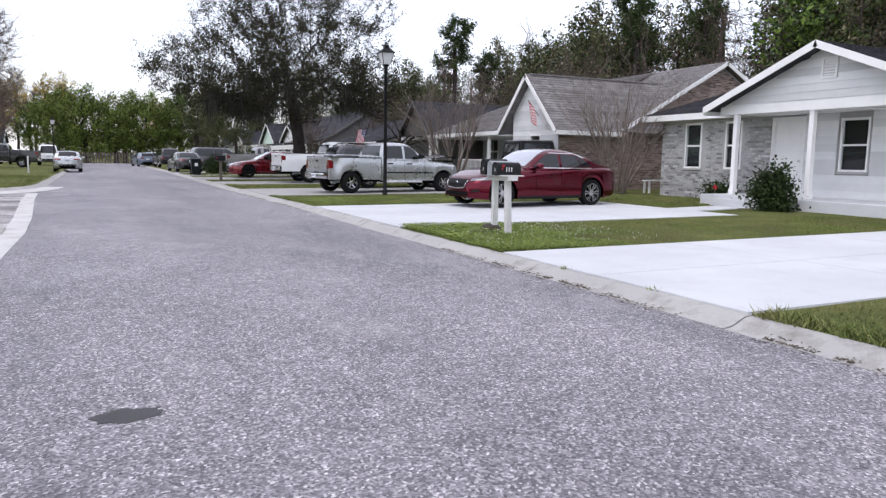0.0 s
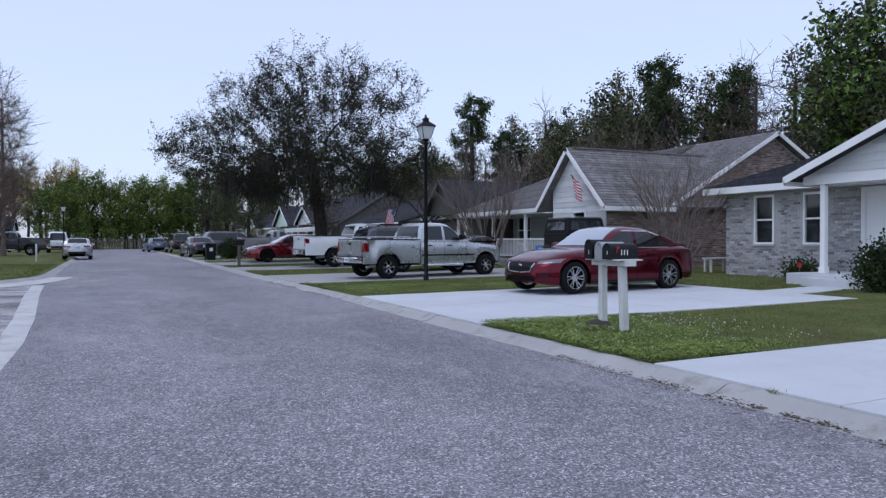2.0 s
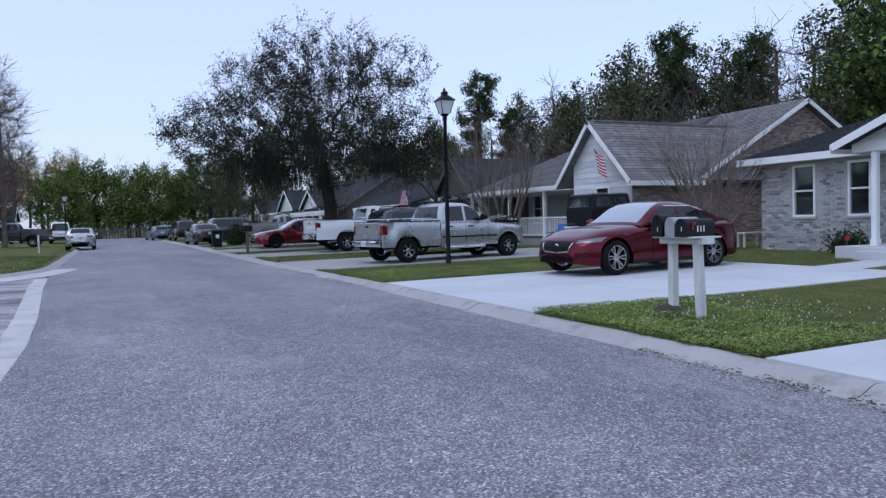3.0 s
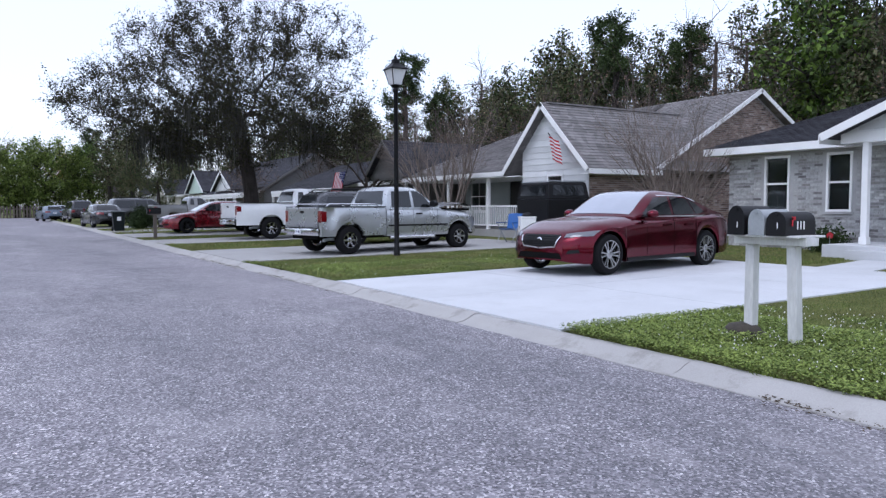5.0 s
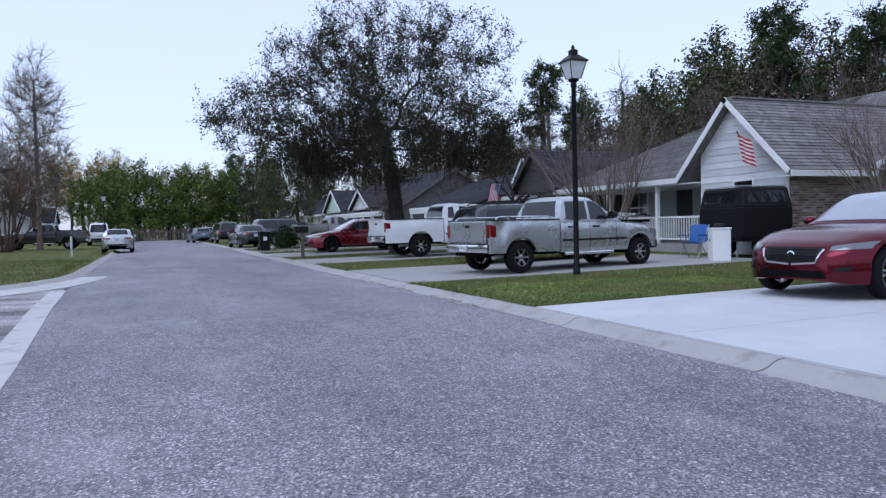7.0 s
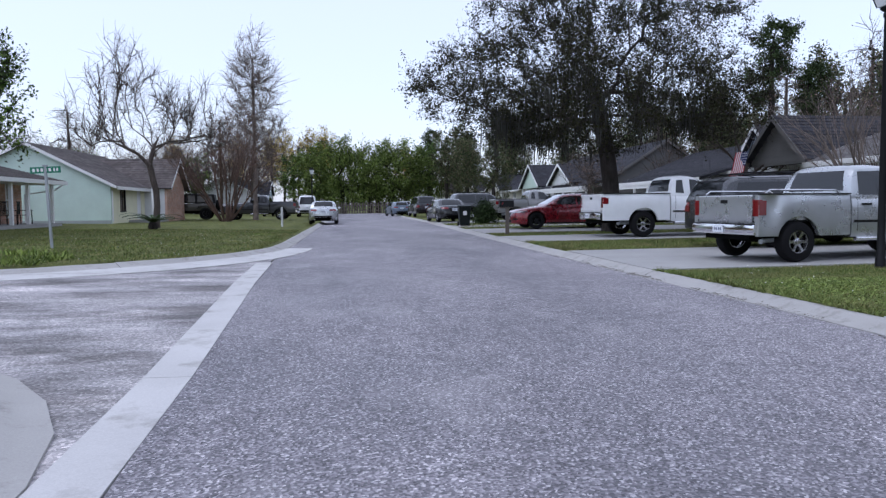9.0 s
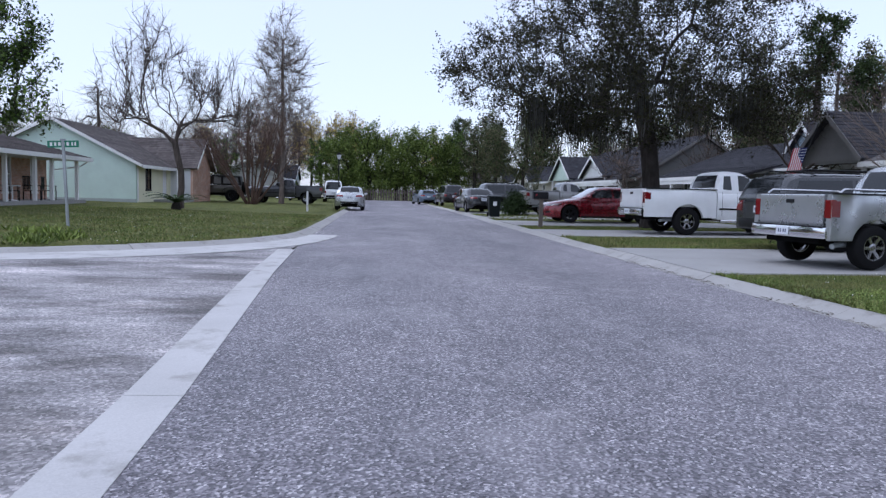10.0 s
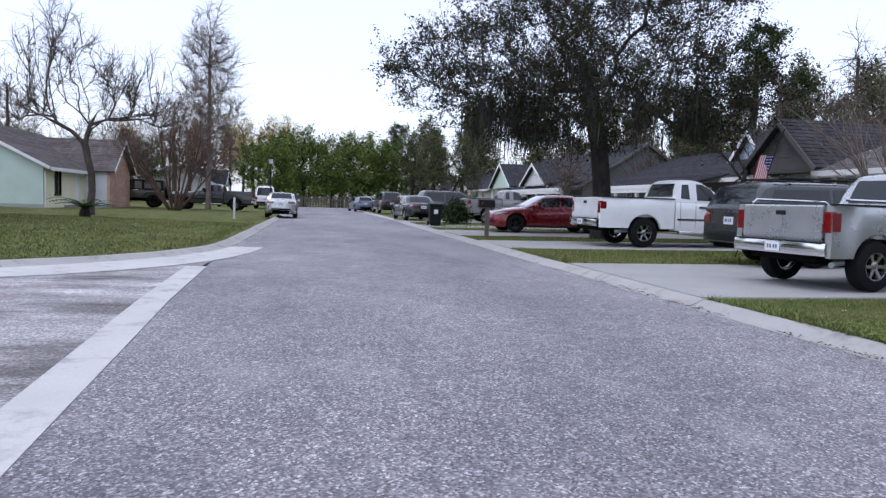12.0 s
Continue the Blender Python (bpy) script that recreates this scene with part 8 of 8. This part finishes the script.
ch = porch_chair(-15.6, 44.4, 0)
for y, a in ((45.3, 20), (47.0, -10), (48.6, 10)):
    copy_thing(ch, pose(-15.6, y, 0.4, 0, 0, a))
tb = thing("porch_table", "small white round porch table", "table", pose(-15.4, 44.9, 0.4))
part("tabletop", M().lathe([(0.3, 0.6), (0.32, 0.62), (0.3, 0.64), (0.01, 0.64)], Matrix.Identity(4), 18), "white_trim", tb, soft=40)
part("pedestal", M().lathe([(0.2, 0), (0.2, 0.03), (0.03, 0.06), (0.03, 0.6)], Matrix.Identity(4), 12), "white_trim", tb, soft=40)


def wheelie_bin(x, y, turn, label):
    t = thing("wheelie_bin", label, "bin", pose(x, y, ground_z(x, y), 0, 0, turn))
    part("body", M().loft([[(-0.24, -0.24, 0.06), (0.22, -0.24, 0.06), (0.22, 0.24, 0.06), (-0.24, 0.24, 0.06)], [(-0.33, -0.29, 0.95), (0.30, -0.29, 0.95), (0.30, 0.29, 0.95), (-0.33, 0.29, 0.95)]], close=True, caps=True), "bin", t, bevel=0.03)
    part("lid", M().prism([(-0.36, 0.952), (0.34, 0.952), (0.34, 0.99), (0.0, 1.06), (-0.36, 1.0)], "y", -0.31, 0.31), "bin", t, bevel=0.015)
    part("handle", M().tube([(0.34, -0.2, 0.95), (0.40, -0.2, 0.98), (0.40, 0.2, 0.98), (0.34, 0.2, 0.95)], 0.016, 6), "bin", t)
    part("label_patch", M().box(-0.315, -0.30, -0.09, 0.09, 0.55, 0.75), "flag_white", t)
    for s in (1, -1):
        part("bin_wheel", M().lathe([(0.02, -0.03), (0.11, -0.03), (0.12, 0), (0.11, 0.03), (0.02, 0.03)], pose(0.24, s * 0.27, 0.12, 90, 0, 0), 14), "tyre", t, soft=40)
    part("front_foot", M().box(-0.24, -0.12, -0.2, 0.2, 0.0, 0.06), "bin", t)
    return t


wheelie_bin(4.98, 48.4, 90, "dark wheeled rubbish bin at the kerb")


def flag(name_label, pole_a, pole_b, top, along, drop, w, h, stars=True):
    """A striped flag hanging from a slanting staff; along is the way it flies, drop the way it hangs."""
    t = thing("flag", name_label, "flag", pose(0, 0, 0))
    part("staff", M().tube([pole_a, pole_b], 0.014, 8), "black_metal", t)
    top, along, drop = Vector(top), Vector(along).normalized(), Vector(drop).normalized()
    n = along.cross(drop)
    cols = 10
    for i in range(13):
        rings = []
        for k in range(cols + 1):
            s = k / cols
            wave = n * 0.05 * math.sin(s * 7 + i * 0.15) * s
            p = top + along * w * s + drop * h * i / 13 + wave + drop * 0.06 * s * s
            q = p + drop * h / 13
            rings.append([p + n * 0.002, q + n * 0.002, q - n * 0.002, p - n * 0.002])
        part("stripe", M().loft(rings, close=True, caps=True), "flag_red" if i % 2 == 0 else "flag_white", t, soft=50)
    if stars:
        rings = []
        for k in range(5):
            s = k / cols
            wave = n * 0.05 * math.sin(s * 7) * s
            p = top + along * w * s + wave
            q = p + drop * h * 7 / 13
            rings.append([p + n * 0.006, q + n * 0.006, q - n * 0.006, p - n * 0.006])
        part("canton", M().loft(rings, close=True, caps=True), "flag_blue", t, soft=50)
        st = M()
        for r in range(5):
            for c in range(5):
                for sg in (1, -1):
                    o = top + along * w * (0.05 + 0.072 * c) + drop * h * (0.06 + 0.1 * r) + n * (0.010 * sg + 0.05 * math.sin((0.05 + 0.072 * c) * 7) * (0.05 + 0.072 * c))
                    st.add([o + along * 0.016, o + drop * 0.016, o - along * 0.016, o - drop * 0.016], [(0, 1, 2, 3)])
        tagged(part("stars", st, "flag_white", t, raw=True), kind="stuff")
    return t


flag("red and white striped flag flying from the white gable", (15.42, 26.35, 3.05), (14.75, 26.1, 3.62), (14.82, 26.15, 3.52), (-0.25, -1, -0.25), (0.1, -0.15, -1), 0.62, 0.75, stars=False)
flag("starred and striped flag drooping from a slanting staff", (9.1, 31.0, 0.0), (10.2, 31.0, 3.1), (9.93, 30.95, 2.5), (-0.2, 0.1, -1), (-1, -0.25, -0.1), 0.95, 0.42)


def street_sign():
    x, y = -7.8, 31.95
    t = thing("street_sign", "green street name blade on a leaning steel post", "street sign", pose(x, y, ground_z(x, y), 0, -2.5, 0))
    part("post", M().box(-0.03, 0.03, -0.03, 0.03, -0.1, 2.02), "galv", t, bevel=0.006)
    b = part("sign_blade", M().box(-0.36, 0.36, -0.008, 0.008, 1.86, 2.02), "green_sign", t, bevel=0.004)
    for i, (u, l) in enumerate(((-0.30, 0.07), (-0.2, 0.06), (-0.11, 0.07), (-0.01, 0.06), (0.08, 0.07), (0.19, 0.05), (0.26, 0.05))):
        part("lettering_bar", M().box(u, u + l * 0.8, -0.012, -0.0085, 1.90, 1.98), "flag_white", b)
    part("sign_clamp", M().box(-0.05, 0.05, -0.035, 0.035, 2.02, 2.06), "galv", t)
    return t


street_sign()


def marker_post(x, y, h, label, r=0.05):
    t = solid("marker_post", M().lathe([(r, -0.1), (r, h - 0.05), (r * 0.7, h), (0.01, h + 0.01)], Matrix.Identity(4), 12), "white_wood", label, "post", soft=40)
    t.matrix_basis = at_ground(x, y)
    return t


marker_post(-4.1, 50.6, 1.0, "white round marker post on the corner lawn")


def far_lamp(x, y, h=4.0):
    t = thing("street_lamp", "slim black lamp post far along the street", "street lamp", at_ground(x, y))
    part("post", M().lathe([(0.08, -0.1), (0.05, 0.6), (0.045, h), (0.02, h + 0.05)], Matrix.Identity(4), 10), "black_metal", t, soft=40)
    part("lantern", M().loft([[(a * r, b * r, z) for a, b in ((1, 1), (-1, 1), (-1, -1), (1, -1))] for r, z in ((0.1, h), (0.19, h + 0.35))], close=True, caps=True), "lamp_glass", t)
    part("lantern_roof", M().loft([[(a * r, b * r, z) for a, b in ((1, 1), (-1, 1), (-1, -1), (1, -1))] for r, z in ((0.22, h + 0.352), (0.1, h + 0.48), (0.03, h + 0.6))], close=True, caps=True), "black_metal", t)
    return t


far_lamp(-4.2, 77.0, 3.8)


def water_tap_tag():
    t = thing("garden_marker", "small red-topped stake on the lawn by the house", "stake", at_ground(16.0, 17.65))
    part("stake", M().tube([(0, 0, -0.05), (0, 0, 0.42)], 0.008, 6), "galv", t)
    part("tag", M().prism([(-0.06, 0.36), (0.06, 0.36), (0.08, 0.45), (0.0, 0.5), (-0.08, 0.45)], "x", -0.006, 0.006), "flag_red", t)


water_tap_tag()


def small_bench():
    t = thing("low_stool", "low white plastic stool beside the brick wall", "stool", at_ground(18.0, 22.4))
    part("seat", M().box(-0.5, 0.5, -0.18, 0.18, 0.42, 0.47), "white_trim", t, bevel=0.01)
    for sx in (0.42, -0.42):
        for sy in (0.13, -0.13):
            part("leg", M().box(sx - 0.03, sx + 0.03, sy - 0.03, sy + 0.03, 0, 0.42), "white_trim", t)


small_bench()


def picket_fence():
    t = thing("fence", "weathered wooden picket fence across the street's end", "fence", pose(0, 0, 0))
    y = 113.0
    for i in range(64):
        x = -14 + i * 0.36
        part("picket", M().prism([(x - 0.09, 0.02), (x + 0.09, 0.02), (x + 0.09, 1.45), (x, 1.58), (x - 0.09, 1.45)], "y", y, y + 0.025), "grey_wood", t)
    part("rail", M().box(-14.1, 8.9, y + 0.027, y + 0.07, 0.4, 0.5), "grey_wood", t)
    part("rail", M().box(-14.1, 8.9, y + 0.027, y + 0.07, 1.1, 1.2), "grey_wood", t)


picket_fence()
small_house("far blue-roofed house at the street's bend", -12.0, 100.0, 112.0, 8.0, 2.6, 4.6, "white_siding", "shingle_dark", "white_trim", gables=[(104.0, 2.8, 4.2, 1.0, "blue_siding")], windows=[(107.5, 108.7, 1.2, 2.2)], out=1)


def road_stain(x, y, rx, ry, seed, label):
    """A thin uneven spill on the road."""
    r = random.Random(seed)
    m = M()
    ring = [(x + rx * math.cos(a) * r.uniform(0.7, 1.15), y + ry * math.sin(a) * r.uniform(0.7, 1.15)) for a in [2 * math.pi * k / 26 for k in range(26)]]
    z = 0.03 * (1 - ((x - 1.3) / 3.4) ** 2)
    m.add([(a, b, z + 0.003) for a, b in ring] + [(x + (a - x) * 1.08, y + (b - y) * 1.08, z - 0.006) for a, b in ring], [tuple(range(26))] + [(k, 26 + k, 26 + (k + 1) % 26, (k + 1) % 26) for k in range(26)])
    return solid("road_stain", m, "tar", label, "stain", "structure")


road_stain(0.02, 5.63, 0.17, 0.10, 4, "dark oily stain on the road")
for k, (y0, y1) in enumerate(((7.10, 7.22), (8.50, 8.66), (11.3, 11.5), (23.9, 24.1), (28.8, 29.0))):
    scatter("weed", "small weeds growing in the kerb joint", edge_r(y0) + 0.2, edge_r(y0) + 0.36, y0, y1, 2500, 0.05, "clover", seed=60 + k, width=0.008, lean=0.7)



def litter(label, y0, y1, n, seed):
    """Dead leaves and grit washed along the gutter and kerb foot."""
    r = random.Random(seed)
    m = M()
    for _ in range(n):
        y = r.uniform(y0, y1)
        if noise.noise((y * 0.9, seed, 0.0)) < -0.15 or noise.noise((y * 4.0, seed, 5.0)) < -0.2:
            continue
        x = edge_r(y) + abs(r.gauss(0, 0.05)) * (1 if r.random() < 0.75 else -1.2) + 0.01
        d = x - edge_r(y)
        z = 0.014 + (0.02 * max(0, d - 0.05) / 0.1 if d > 0 else -0.012 + 0.06 * -d)
        s, a = r.uniform(0.006, 0.02), r.uniform(0, 6.28)
        c, q, e = math.cos(a) * s, math.sin(a) * s, r.uniform(0.004, 0.012)
        m.add([(x - c, y - q, z + e * 0.4), (x + q * 0.5, y - c * 0.5, z + e), (x + c, y + q, z + e * 0.5), (x - q * 0.5, y + c * 0.5, z + e)], [(0, 1, 2, 3)])
    return solid("leaf_litter", m, "litter", label, "litter", "stuff", raw=True)


litter("dead leaves and grit along the gutter by the near driveway", 3.0, 11.5, 2600, 3)
litter("dead leaves and grit along the gutter by the lamp post", 18.0, 30.0, 1600, 8)
for k, (y0, y1) in enumerate(((19.2, 24.05), (3.0, 6.0), (28.95, 33.0))):
    scatter("weed", "uneven grass hanging over the kerb's back edge", edge_r(y0) + 0.22, edge_r(y0) + 0.62, y0, y1, 1500, 0.085, "blade", seed=80 + k, width=0.008, lean=0.9, keep=lambda x, y: noise.noise((x * 2.0, y * 1.7, 3.0)) > -0.15 and x > edge_r(y) + 0.30 + 0.12 * noise.noise((0, y * 2.5, 1)))

# ---- brickwork, laid last ----


def brick_wall(parent, axis, at, out, u0, u1, z0, z1, material, rest_material, holes=(), top=None, singles=300, near=None, seed=1):
    """Running-bond bricks proud of the mortar; the nearest stretch as pieces, the others joined."""
    rng = random.Random(seed)
    bl, bh, course, pitch, deep = 0.198, 0.057, 0.0685, 0.2085, 0.014
    spots = []
    k = 0
    z = z0
    while z + bh <= z1:
        u = u0 + (0 if k % 2 == 0 else -pitch / 2)
        while u < u1:
            a, b = max(u, u0), min(u + bl, u1)
            if top:
                lo, hi = top(z + bh)
                a, b = max(a, lo), min(b, hi)
            if b - a > 0.05 and not any(h[0] - 0.01 < b and a < h[1] + 0.01 and h[2] - 0.02 < z + bh and z < h[3] + 0.02 for h in holes):
                spots.append((a, b, z))
            u += pitch
        z += course
        k += 1
    whole = [s for s in spots if s[1] - s[0] > bl - 0.002]
    if near:
        whole = [s for s in whole if near(s)]
    pieces = set(whole[:singles])
    m = M().box(0, deep, -bl / 2, bl / 2, 0, bh) if axis == "x" else M().box(-bl / 2, bl / 2, 0, deep, 0, bh)
    me = m.mesh("brick")
    me.materials.append(MAT[material])
    rest = M()
    for s in spots:
        a, b, z = s
        lift = rng.uniform(-0.003, 0.002)
        if s in pieces:
            ob = new("brick", me)
            ob.parent = parent
            c = (a + b) / 2
            face = at + (out * (deep + lift) if out < 0 else lift)
            ob.location = (face, c, z) if axis == "x" else (c, face, z)
        else:
            lo, hi = sorted((at, at + out * (deep + lift)))
            if axis == "x":
                rest.box(lo, hi, a, b, z, z + bh)
            else:
                rest.box(a, b, lo, hi, z, z + bh)
    return tagged(part("brick_rest", rest, rest_material, parent, raw=True), kind="stuff")


A_HOLES = [(19.30, 20.13, 1.06, 2.63), (17.71, 18.46, 1.06, 2.63)]
brick_wall(HOUSE_A, "x", 17.08, -1, 16.74, 21.14, 0.14, 2.66, "brick_a", "brick_a_rest", A_HOLES, near=lambda s: 0.5 < s[2] < 2.0, seed=2)
brick_wall(HOUSE_A, "y", 21.14, 1, 17.08, 22.0, 0.14, 2.66, "brick_a", "brick_a_rest", singles=0, seed=3)
brick_wall(HOUSE_B, "y", 24.98, -1, 15.47, 18.3, 0.14, 2.28, "brick_b", "brick_b_rest", singles=300, seed=4)
brick_wall(HOUSE_B, "y", 25.0, -1, 18.3, 28.7, 0.14, 5.2, "brick_b", "brick_b_rest", singles=0, top=lambda z: (23.5 - (5.3 - z) / 0.553, 23.5 + (5.3 - z) / 0.553), seed=5)
